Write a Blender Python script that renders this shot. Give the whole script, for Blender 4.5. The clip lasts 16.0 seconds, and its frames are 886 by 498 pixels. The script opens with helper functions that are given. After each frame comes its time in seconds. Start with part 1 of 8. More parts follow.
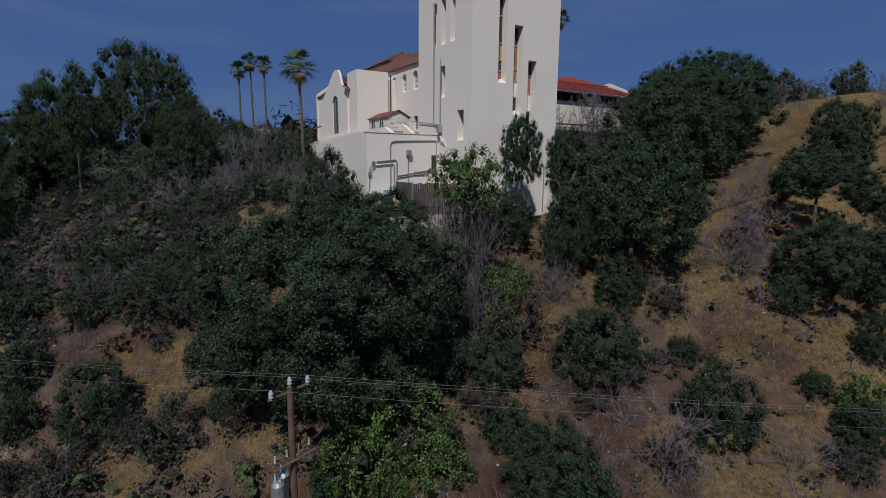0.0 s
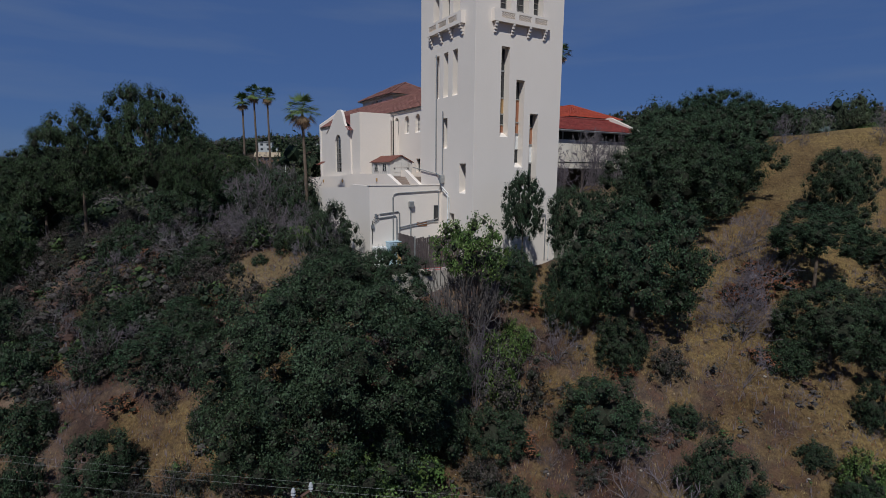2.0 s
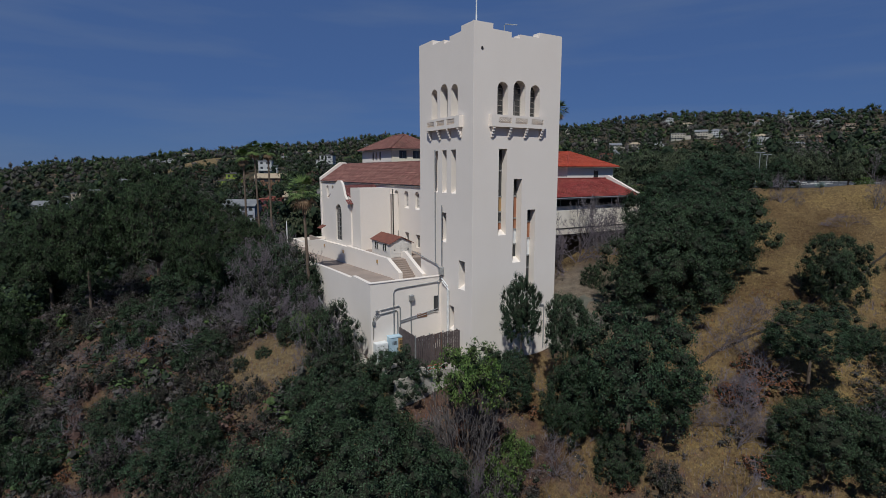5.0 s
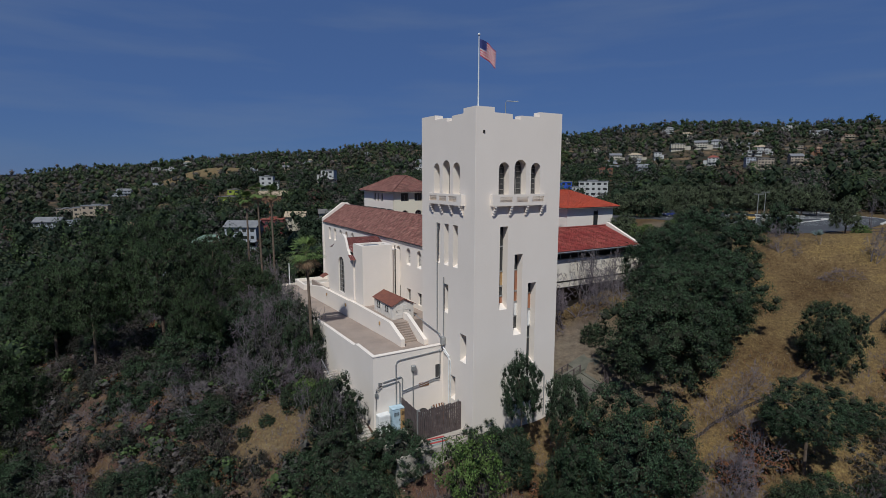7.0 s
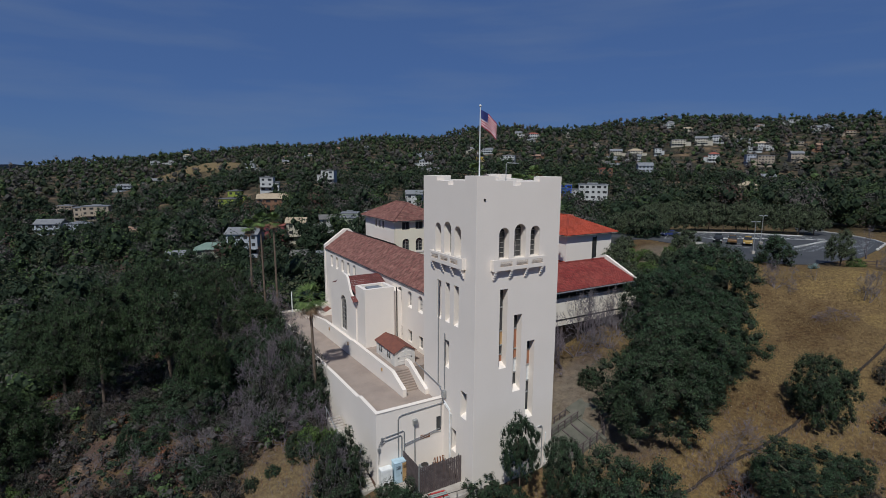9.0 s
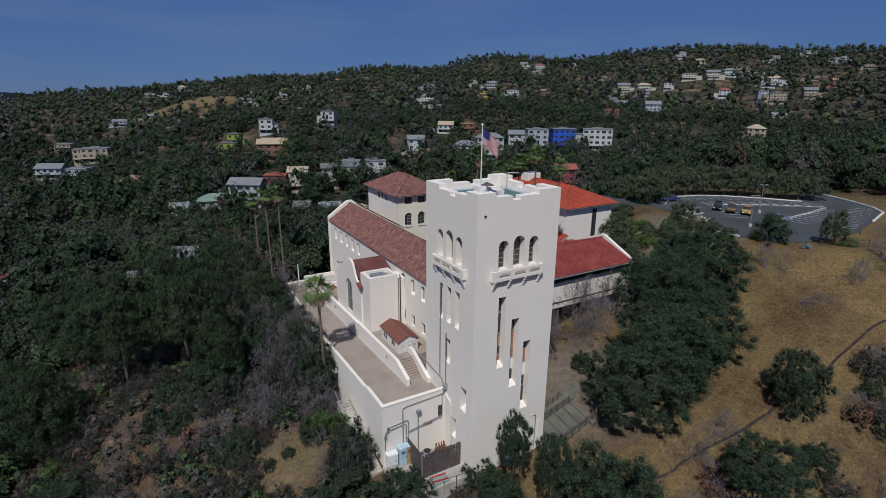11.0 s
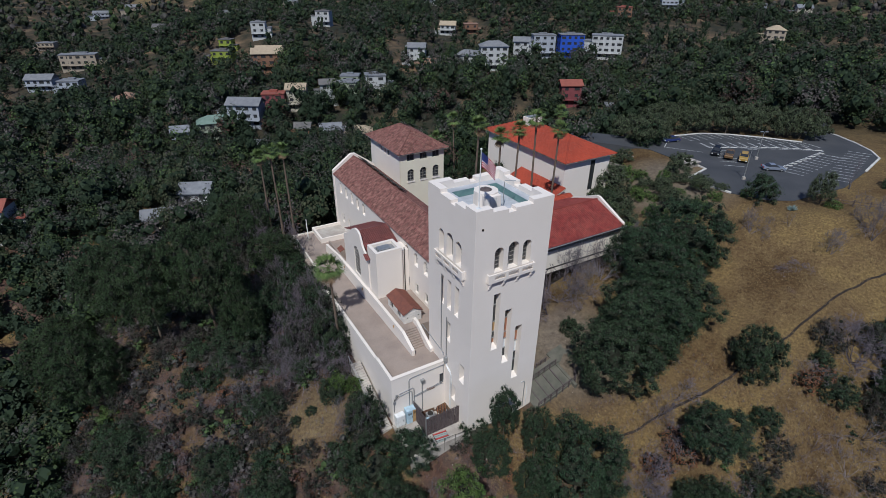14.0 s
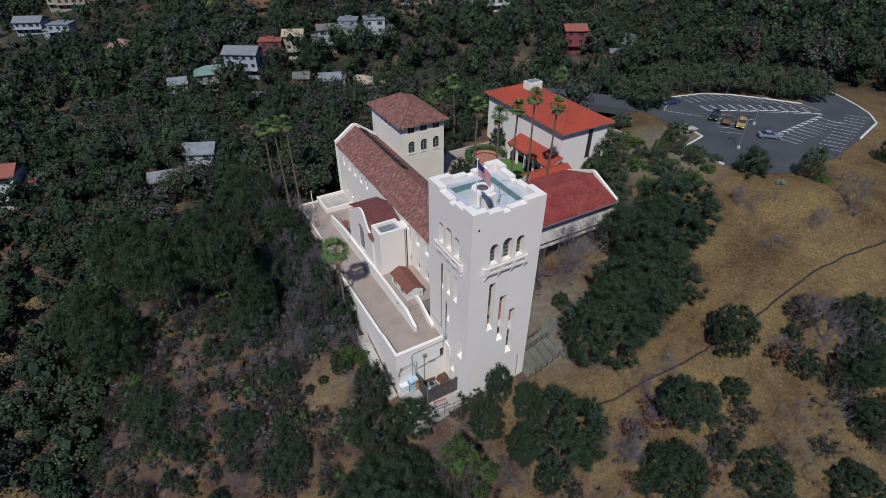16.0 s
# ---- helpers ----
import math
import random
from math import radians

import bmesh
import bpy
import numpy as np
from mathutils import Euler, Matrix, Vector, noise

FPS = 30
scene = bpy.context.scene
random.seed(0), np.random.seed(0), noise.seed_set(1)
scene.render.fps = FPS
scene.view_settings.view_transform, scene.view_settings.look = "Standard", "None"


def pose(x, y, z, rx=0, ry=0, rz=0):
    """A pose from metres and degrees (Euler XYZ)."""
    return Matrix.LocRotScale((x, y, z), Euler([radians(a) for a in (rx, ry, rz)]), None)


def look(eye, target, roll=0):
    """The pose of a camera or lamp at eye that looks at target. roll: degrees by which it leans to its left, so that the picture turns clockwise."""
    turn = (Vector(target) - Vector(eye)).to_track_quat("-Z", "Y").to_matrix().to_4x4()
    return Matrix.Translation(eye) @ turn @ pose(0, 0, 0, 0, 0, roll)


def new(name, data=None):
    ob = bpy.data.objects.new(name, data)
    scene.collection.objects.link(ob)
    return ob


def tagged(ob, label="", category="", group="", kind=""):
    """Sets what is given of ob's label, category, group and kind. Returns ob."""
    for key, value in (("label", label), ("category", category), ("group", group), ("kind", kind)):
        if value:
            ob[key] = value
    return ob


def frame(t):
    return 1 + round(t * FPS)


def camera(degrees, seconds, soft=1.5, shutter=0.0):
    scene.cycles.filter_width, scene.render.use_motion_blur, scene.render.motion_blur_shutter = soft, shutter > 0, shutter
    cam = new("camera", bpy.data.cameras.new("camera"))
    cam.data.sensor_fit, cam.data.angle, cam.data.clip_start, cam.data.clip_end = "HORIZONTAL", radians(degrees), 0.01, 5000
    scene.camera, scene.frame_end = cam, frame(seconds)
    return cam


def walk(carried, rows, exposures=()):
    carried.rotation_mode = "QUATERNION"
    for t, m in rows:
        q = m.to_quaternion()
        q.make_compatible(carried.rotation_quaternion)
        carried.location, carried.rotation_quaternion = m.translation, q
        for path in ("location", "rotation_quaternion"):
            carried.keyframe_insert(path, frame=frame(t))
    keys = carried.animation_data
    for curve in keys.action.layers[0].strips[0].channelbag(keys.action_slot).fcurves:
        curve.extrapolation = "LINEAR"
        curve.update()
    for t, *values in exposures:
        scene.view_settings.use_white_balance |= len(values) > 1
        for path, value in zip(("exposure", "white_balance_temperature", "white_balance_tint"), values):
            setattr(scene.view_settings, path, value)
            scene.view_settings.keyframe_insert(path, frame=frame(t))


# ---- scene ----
from mathutils.geometry import tessellate_polygon

# ---- camera ----
cam = camera(81.8, 16.0, soft=0.62)
PATH = [
    (0, (0.770, -0.860, 2.072), (0.698, 0.707, 1.813), 0.5),
    (0.5, (0.755, -0.766, 3.102), (0.680, 0.800, 2.843), 0.5),
    (1, (0.745, -0.599, 4.222), (0.666, 0.968, 3.968), 0.4),
    (1.5, (0.682, -0.459, 5.307), (0.604, 1.109, 5.062), 0.5),
    (2, (0.713, -0.434, 6.625), (0.634, 1.135, 6.382), 0.5),
    (2.5, (0.769, -0.423, 8.099), (0.689, 1.146, 7.857), 0.4),
    (3, (0.785, -0.348, 9.620), (0.704, 1.221, 9.377), 0.3),
    (3.5, (0.769, -0.227, 11.088), (0.687, 1.342, 10.848), 0.3),
    (4, (0.771, -0.055, 12.587), (0.689, 1.515, 12.348), 0.1),
    (6.5, (0.510, 0.229, 21.216), (0.431, 1.800, 20.986), -0.1),
    (7, (0.496, 0.313, 22.871), (0.416, 1.885, 22.647), 0.1),
    (7.5, (0.511, 0.341, 24.540), (0.430, 1.913, 24.321), 0.1),
    (8, (0.426, 0.339, 26.263), (0.347, 1.912, 26.052), 0.2),
    (10.5, (0.273, -0.049, 36.227), (0.192, 1.486, 35.820), 0.4),
    (11, (0.250, -0.052, 38.278), (0.170, 1.467, 37.818), 0.5),
    (11.5, (0.138, -0.074, 40.468), (0.059, 1.428, 39.953), 0.4),
    (12, (0.130, -0.021, 42.606), (0.052, 1.463, 42.038), 0.5),
    (12.5, (0.135, 0.032, 44.743), (0.057, 1.494, 44.125), 0.5),
    (13, (0.168, 0.010, 46.864), (0.091, 1.451, 46.196), 0.5),
    (13.5, (0.170, 0.059, 48.955), (0.095, 1.475, 48.238), 0.5),
    (14, (0.238, 0.024, 51.195), (0.162, 1.415, 50.429), 0.5),
    (14.5, (0.243, -0.010, 53.346), (0.167, 1.356, 52.535), 0.4),
    (15, (0.394, 0.045, 55.611), (0.319, 1.382, 54.755), 0.4),
    (15.5, (0.484, 0.061, 57.898), (0.409, 1.369, 56.997), 0.3),
    (16, (0.475, 0.068, 59.670), (0.401, 1.349, 58.731), 0.3),
]
walk(cam, [(t, look(eye, target, roll)) for t, eye, target, roll in PATH], [(0.0, -0.10, 5780, 6), (7.0, 0.03, 5860, 5), (12.0, 0.10, 5700, 6), (16.0, 0.18, 5600, 7)])

# ---- light ----
SUN_UP = 52.0
world = bpy.data.worlds.new("sky")
scene.world = world
world.use_nodes = True
wn = world.node_tree.nodes
sky = wn.new("ShaderNodeTexSky")
sky.sky_type, sky.sun_disc = "NISHITA", False
sky.sun_elevation, sky.sun_rotation = radians(SUN_UP), radians(188.7)
sky.altitude, sky.air_density, sky.dust_density, sky.ozone_density = 1200, 1.0, 0.0, 6.0
wn["Background"].inputs["Strength"].default_value = 0.04
wl = world.node_tree.links
# a deep hazy blue sky with faint high streaks of cloud
cool = wn.new("ShaderNodeMix")
cool.data_type, cool.blend_type = "RGBA", "MULTIPLY"
cool.inputs[0].default_value = 1.0
cool.inputs[7].default_value = (0.80, 0.92, 1.22, 1)
wl.new(sky.outputs["Color"], cool.inputs[6])
even = wn.new("ShaderNodeMix")
even.data_type = "RGBA"
even.inputs[0].default_value = 0.75
even.inputs[7].default_value = (1.62, 2.75, 6.1, 1)
wl.new(cool.outputs[2], even.inputs[6])
wco = wn.new("ShaderNodeTexCoord")
wmap = wn.new("ShaderNodeMapping")
wmap.inputs["Rotation"].default_value, wmap.inputs["Scale"].default_value = (0.0, 0.35, 0.5), (1.2, 1.2, 9.0)
wl.new(wco.outputs["Generated"], wmap.inputs["Vector"])
wisp = wn.new("ShaderNodeTexNoise")
wisp.inputs["Scale"].default_value, wisp.inputs["Detail"].default_value = 2.2, 6
wl.new(wmap.outputs["Vector"], wisp.inputs["Vector"])
veil = wn.new("ShaderNodeMapRange")
veil.inputs["From Min"].default_value, veil.inputs["From Max"].default_value, veil.inputs["To Max"].default_value = 0.46, 0.82, 0.3
wl.new(wisp.outputs["Fac"], veil.inputs["Value"])
cloud = wn.new("ShaderNodeMix")
cloud.data_type = "RGBA"
cloud.inputs[7].default_value = (4.5, 5.2, 6.6, 1)
wl.new(veil.outputs["Result"], cloud.inputs[0])
wl.new(even.outputs[2], cloud.inputs[6])
wl.new(cloud.outputs[2], wn["Background"].inputs["Color"])
sun_data = bpy.data.lights.new("sun", "SUN")
sun_data.energy, sun_data.angle, sun_data.color = 3.5, radians(0.6), (1.0, 0.93, 0.84)
sun = new("sun", sun_data)
sun.matrix_world = look((-9.0 * math.cos(radians(SUN_UP)), -59 * math.cos(radians(SUN_UP)), 60 * math.sin(radians(SUN_UP))), (0, 0, 0))

# ---- materials ----


def material(name, base, rough=0.8, metal=0.0, alt=None, scale=1.0, fine=12.0, bump_depth=0.0, island=0.0, spec=0.3, tint=None, mix=0.5, grain=0.18, thin=0.0):
    """A surface with two scales of variation: broad stains towards alt, fine grain, and relief."""
    mat = bpy.data.materials.new(name)
    mat.use_nodes = True
    nt = mat.node_tree
    n, ln = nt.nodes, nt.links
    bsdf = n["Principled BSDF"]
    bsdf.inputs["Roughness"].default_value = rough
    bsdf.inputs["Metallic"].default_value = metal
    bsdf.inputs["Specular IOR Level"].default_value = spec
    co = n.new("ShaderNodeTexCoord")
    big = n.new("ShaderNodeTexNoise")
    big.inputs["Scale"].default_value, big.inputs["Detail"].default_value = scale, 5
    small = n.new("ShaderNodeTexNoise")
    small.inputs["Scale"].default_value, small.inputs["Detail"].default_value = scale * fine, 4
    for t in (big, small):
        ln.new(co.outputs["Object"], t.inputs["Vector"])
    ramp = n.new("ShaderNodeValToRGB")
    ramp.color_ramp.elements[0].position, ramp.color_ramp.elements[1].position = 0.5 - 0.3 * mix, 0.5 + 0.3 * mix
    ramp.color_ramp.elements[0].color = (*base, 1)
    ramp.color_ramp.elements[1].color = (*(alt or [c * 0.8 for c in base]), 1)
    ln.new(big.outputs["Fac"], ramp.inputs["Fac"])
    hsv = n.new("ShaderNodeHueSaturation")
    ln.new(ramp.outputs["Color"], hsv.inputs["Color"])
    vary = n.new("ShaderNodeMapRange")
    vary.inputs["To Min"].default_value, vary.inputs["To Max"].default_value = 1 - grain, 1 + grain
    ln.new(small.outputs["Fac"], vary.inputs["Value"])
    value = vary.outputs["Result"]
    if island:
        geo = n.new("ShaderNodeNewGeometry")
        spread = n.new("ShaderNodeMapRange")
        spread.inputs["To Min"].default_value, spread.inputs["To Max"].default_value = 1 - island, 1 + island
        ln.new(geo.outputs["Random Per Island"], spread.inputs["Value"])
        times = n.new("ShaderNodeMath")
        times.operation = "MULTIPLY"
        ln.new(value, times.inputs[0])
        ln.new(spread.outputs["Result"], times.inputs[1])
        value = times.outputs[0]
    ln.new(value, hsv.inputs["Value"])
    out = hsv.outputs["Color"]
    if tint:
        info = n.new("ShaderNodeObjectInfo")
        shift = n.new("ShaderNodeMix")
        shift.data_type = "RGBA"
        ln.new(info.outputs["Random"], shift.inputs[0])
        ln.new(out, shift.inputs[6])
        both = n.new("ShaderNodeMix")
        both.data_type, both.blend_type = "RGBA", "MULTIPLY"
        both.inputs[0].default_value = 1.0
        ln.new(out, both.inputs[6])
        both.inputs[7].default_value = (*tint, 1)
        ln.new(both.outputs[2], shift.inputs[7])
        out = shift.outputs[2]
    ln.new(out, bsdf.inputs["Base Color"])
    if bump_depth:
        bmp = n.new("ShaderNodeBump")
        bmp.inputs["Strength"].default_value, bmp.inputs["Distance"].default_value = 0.6, bump_depth
        ln.new(small.outputs["Fac"], bmp.inputs["Height"])
        ln.new(bmp.outputs["Normal"], bsdf.inputs["Normal"])
    if thin:
        glow = n.new("ShaderNodeBsdfTranslucent")
        ln.new(out, glow.inputs["Color"])
        both_sides = n.new("ShaderNodeMixShader")
        both_sides.inputs[0].default_value = thin
        ln.new(bsdf.outputs[0], both_sides.inputs[1])
        ln.new(glow.outputs[0], both_sides.inputs[2])
        ln.new(both_sides.outputs[0], n["Material Output"].inputs["Surface"])
    return mat


STUCCO = material("stucco", (0.79, 0.715, 0.64), 0.9, alt=(0.73, 0.655, 0.58), scale=0.25, fine=30, bump_depth=0.004, mix=1.2, grain=0.04)
STUCCO_OLD = material("weathered_stucco", (0.76, 0.70, 0.62), 0.9, alt=(0.64, 0.57, 0.48), scale=0.5, fine=20, bump_depth=0.006, mix=0.9, grain=0.08)
STUCCO_CREAM = material("cream_stucco", (0.74, 0.68, 0.53), 0.9, alt=(0.70, 0.63, 0.50), scale=0.3, fine=30, bump_depth=0.004, grain=0.05)
TILE_BROWN = material("weathered_clay_tile", (0.150, 0.062, 0.052), 0.8, alt=(0.215, 0.106, 0.084), scale=1.3, fine=12, island=0.34)
TILE_PORCH = material("old_red_clay_tile", (0.165, 0.054, 0.047), 0.8, alt=(0.125, 0.045, 0.04), scale=0.6, fine=25, island=0.2)
TILE_RED = material("red_clay_tile", (0.19, 0.032, 0.027), 0.8, alt=(0.235, 0.055, 0.042), scale=0.3, fine=25, island=0.28)
TILE_ORANGE = material("new_orange_tile", (0.36, 0.058, 0.028), 0.75, alt=(0.29, 0.052, 0.028), scale=0.2, fine=25, island=0.15)
PAVING = material("terrace_concrete", (0.33, 0.265, 0.22), 0.9, alt=(0.27, 0.215, 0.18), scale=0.4, fine=20, bump_depth=0.01)
CONCRETE = material("concrete", (0.46, 0.42, 0.37), 0.9, alt=(0.34, 0.30, 0.26), scale=0.6, fine=15, bump_depth=0.02)
DECK_WHITE = material("white_roof_coating", (0.50, 0.50, 0.51), 0.8, alt=(0.34, 0.36, 0.39), scale=0.5, fine=8, mix=0.6)
TEAL = material("teal_paint", (0.16, 0.27, 0.26), 0.6, alt=(0.12, 0.21, 0.21), scale=1.0)
GLASS_DARK = material("window_glass", (0.025, 0.028, 0.032), 0.06, alt=(0.05, 0.05, 0.05), scale=0.8, spec=0.6)
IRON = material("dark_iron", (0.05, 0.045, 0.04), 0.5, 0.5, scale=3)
STEEL = material("grey_conduit", (0.42, 0.43, 0.43), 0.45, 0.6, alt=(0.34, 0.34, 0.33), scale=3)
WHITE_METAL = material("white_metal", (0.78, 0.78, 0.76), 0.4, 0.0, scale=2)
PANEL_BROWN = material("orange_brown_panel", (0.36, 0.17, 0.09), 0.6, alt=(0.30, 0.12, 0.07), scale=2)
PANEL_TAN = material("tan_panel", (0.44, 0.29, 0.13), 0.6, alt=(0.36, 0.22, 0.1), scale=2)
WOOD_DARK = material("dark_fence_wood", (0.060, 0.045, 0.045), 0.85, alt=(0.125, 0.10, 0.095), scale=2, fine=10, mix=0.8)
WOOD_POLE = material("creosoted_pole", (0.10, 0.055, 0.04), 0.85, alt=(0.14, 0.09, 0.07), scale=2)
SHED_ROOF = material("shed_shingle", (0.20, 0.075, 0.05), 0.9, alt=(0.15, 0.06, 0.045), scale=2, fine=10)
SHED_WALL = material("shed_siding", (0.64, 0.60, 0.55), 0.7, alt=(0.58, 0.54, 0.49), scale=1)
ASPHALT = material("asphalt", (0.048, 0.050, 0.055), 0.9, alt=(0.065, 0.066, 0.07), scale=0.15, fine=40, bump_depth=0.01)
PAINT_WHITE = material("road_paint", (0.62, 0.63, 0.62), 0.7, alt=(0.42, 0.43, 0.43), scale=0.8)
BARK = material("bark", (0.10, 0.075, 0.055), 0.95, alt=(0.16, 0.12, 0.09), scale=1.5, fine=8, bump_depth=0.03)
LEAF_OAK = material("oak_leaf", (0.027, 0.050, 0.027), 0.5, alt=(0.052, 0.086, 0.044), scale=5.0, fine=9, spec=0.16, island=0.65, tint=(1.15, 1.0, 1.0), mix=0.8, grain=0.35, thin=0.2)
LEAF_DARK = material("dark_scrub_leaf", (0.030, 0.036, 0.027), 0.6, alt=(0.066, 0.066, 0.054), scale=4.0, fine=9, spec=0.2, island=0.7, tint=(1.6, 1.22, 1.35), mix=0.8, grain=0.3, thin=0.2)
LEAF_GREEN = material("fresh_green_leaf", (0.070, 0.125, 0.030), 0.5, alt=(0.125, 0.175, 0.050), scale=4.0, fine=9, spec=0.25, island=0.6, thin=0.25)
LEAF_PINE = material("pine_needle", (0.028, 0.050, 0.022), 0.6, alt=(0.062, 0.086, 0.038), scale=5.0, fine=9, spec=0.2, island=0.7, tint=(0.9, 0.95, 0.9), mix=0.8, grain=0.3, thin=0.2)
LEAF_OLIVE = material("olive_leaf", (0.056, 0.074, 0.038), 0.6, alt=(0.100, 0.118, 0.066), scale=4.0, fine=9, spec=0.25, island=0.6, mix=0.8, grain=0.3, thin=0.18)
LEAF_PALM = material("palm_frond", (0.085, 0.13, 0.04), 0.5, alt=(0.12, 0.16, 0.055), scale=1.0, spec=0.1, island=0.35)
FROND_DRY = material("dry_frond", (0.28, 0.19, 0.11), 0.9, alt=(0.2, 0.13, 0.08), scale=1.0, island=0.3)
TWIG_GREY = material("grey_twig", (0.115, 0.103, 0.112), 0.9, alt=(0.175, 0.153, 0.158), scale=3.0, island=0.3, tint=(0.95, 0.88, 0.96))
VINE_GREY = material("dead_vine", (0.085, 0.075, 0.072), 0.95, alt=(0.125, 0.11, 0.105), scale=1.0, island=0.35, spec=0.05)
# dark filler for crown hearts, standing in for shade between the leaves
CROWN_SHADE = material("inner_crown_shade", (0.024, 0.028, 0.019), 0.95, alt=(0.034, 0.034, 0.025), scale=1.0, island=0.3, spec=0.05)
LEAF_RUST = material("rusty_dry_leaf", (0.155, 0.062, 0.032), 0.9, alt=(0.19, 0.092, 0.052), scale=1.0, spec=0.1, island=0.32)
GRASS_DRY = material("dry_grass", (0.27, 0.20, 0.092), 0.95, alt=(0.17, 0.125, 0.066), scale=0.4, island=0.35)
LAWN = material("lawn", (0.07, 0.14, 0.03), 0.9, alt=(0.10, 0.17, 0.04), scale=1.0, fine=20)
HEDGE = material("hedge_leaf", (0.05, 0.10, 0.03), 0.7, alt=(0.08, 0.14, 0.04), scale=1.0, island=0.4)
BRICK = material("brick", (0.36, 0.16, 0.10), 0.85, alt=(0.30, 0.13, 0.09), scale=2)
ROCK = material("pale_stone", (0.36, 0.32, 0.275), 0.9, alt=(0.25, 0.22, 0.19), scale=2, bump_depth=0.03)
RED_PAINT = material("red_paint", (0.45, 0.05, 0.05), 0.6, scale=2)
BLUE_GREY = material("pale_blue_cabinet", (0.45, 0.58, 0.66), 0.5, scale=2)
RUST = material("rusty_metal", (0.24, 0.12, 0.065), 0.85, 0.2, alt=(0.22, 0.10, 0.05), scale=4)


# ---- ground ----
def smooth(e0, e1, v):
    k = np.clip((v - e0) / (e1 - e0), 0.0, 1.0)
    return k * k * (3 - 2 * k)


def softmin(p, q, w):
    k = np.clip(0.5 + 0.5 * (q - p) / w, 0.0, 1.0)
    return q * (1 - k) + p * k - w * k * (1 - k)
def bump(x, y, cx, cy, sx, sy, turn=0.0):
    c, s = math.cos(math.radians(turn)), math.sin(math.radians(turn))
    dx, dy = x - cx, y - cy
    return np.exp(-(((dx * c + dy * s) / sx) ** 2 + ((dy * c - dx * s) / sy) ** 2))
def land(x, y):
    """Height of the ground in metres; x and y are numbers or arrays."""
    x, y = np.asarray(x, float), np.asarray(y, float)
    # the museum's knoll: a steep south face below a brow, gentler grass to the east
    brow = 47.5 + np.where(x < 1, 0.0066, 0.0022) * (x - 1) ** 2
    brow = np.minimum(brow, 47.5 + 60 + 0 * x)
    south = -2.5 + 0.68 * (y - brow)
    south = np.maximum(south, -26 + 0.05 * y)
    east = smooth(-12, 14, x)
    top = -2.2 + 0.16 * np.maximum(0, x - 14) + (0.02 + 0.22 * east) * (y - 57) - 0.06 * np.maximum(0, -28 - x)
    top = softmin(top, 5.5 + 7.5 * smooth(22, 48, x) + 0 * y, 3.0)
    knoll = softmin(south, top, 3.0)
    # the north side falls into the valley
    edge = 100 + 30 * smooth(-40, 0, x) + 36 * smooth(25, 75, x)
    knoll = knoll - 0.5 * np.maximum(0, y - edge) - 0.25 * np.maximum(0, -55 - x) - 0.25 * np.maximum(0, x - 125)
    # the far side of the valley rises to the ridges
    r = np.maximum(np.hypot(x, y), 60.0)
    az = np.arctan2(x, np.maximum(y, 1.0))
    rise, ridge = np.log(r / 200), smooth(550, 1250, r)
    far = -4.6 - 8.4 * az - 19.5 * az ** 2 + (27.8 + 24.7 * az - 22.4 * az ** 2) * rise + (45.8 + 31.8 * az + 0.4 * az ** 2 - 7.2 * az ** 3) * ridge
    far = far + 11 * bump(x, y, -100, 345, 70, 60) + 17 * bump(x, y, 480, 1160, 150, 170) + 17 * bump(x, y, 70, 1290, 110, 160) - 13 * bump(x, y, 305, 555, 110, 110)
    far = far - 9 * bump(x, y, -10, 190, 70, 45) - 6 * bump(x, y, -95, 165, 50, 35) + 9 * bump(x, y, 0, 440, 60, 60) + 14 * bump(x, y, -345, 655, 75, 75) + 22 * bump(x, y, 150, 200, 60, 60)
    # gullies and spurs on the far slopes
    far = far + smooth(260, 420, r) * (4.5 * np.sin(x / 47 + 1.3 * np.sin(y / 90)) + 3.0 * np.sin(y / 61 + x / 38))
    r = np.hypot(x, y)
    far = far * (1 - smooth(1750, 2900, r)) - 9 * smooth(1750, 2900, r)
    far = np.maximum(far, -34)
    south_far = smooth(60, 150, y + 0.2 * np.abs(x))
    far = far * south_far - 30 * (1 - south_far)
    z = -softmin(-knoll, -far, 8.0)
    z = z + 1.3 * bump(x, y, 16, 58, 6, 6) + 2.6 * bump(x, y, 17.5, 70.5, 9, 6, 33)
    # level ground of the car park
    lot = smooth(1.25, 0.95, np.hypot((x - 74) / 34, (y - 118) / 30))
    z = z * (1 - lot) + 13.0 * lot
    # the crest of the grass below the car park
    return z + 1.8 * bump(x, y, 58, 83.5, 22, 5)


def ripple(x, y):
    """Small folds and hummocks of open ground."""
    return 0.35 * np.sin(0.31 * x + 1.3 * np.sin(0.17 * y)) * np.sin(0.27 * y + 0.9 * np.sin(0.21 * x)) + 0.12 * np.sin(1.1 * x + 0.7 * y) * np.sin(0.9 * y - 0.5 * x)


def ground_at(x, y):
    return float(land(x, y))


def steps(near0, near1, step, far0, far1, grow):
    mid = list(np.arange(near0, near1 + 1e-6, step))
    lo, hi, d = [], [], step
    v = near0
    while v > far0:
        d *= grow
        v -= d
        lo.append(v)
    v, d = near1, step
    while v < far1:
        d *= grow
        v += d
        hi.append(v)
    return np.array(lo[::-1] + mid + hi)


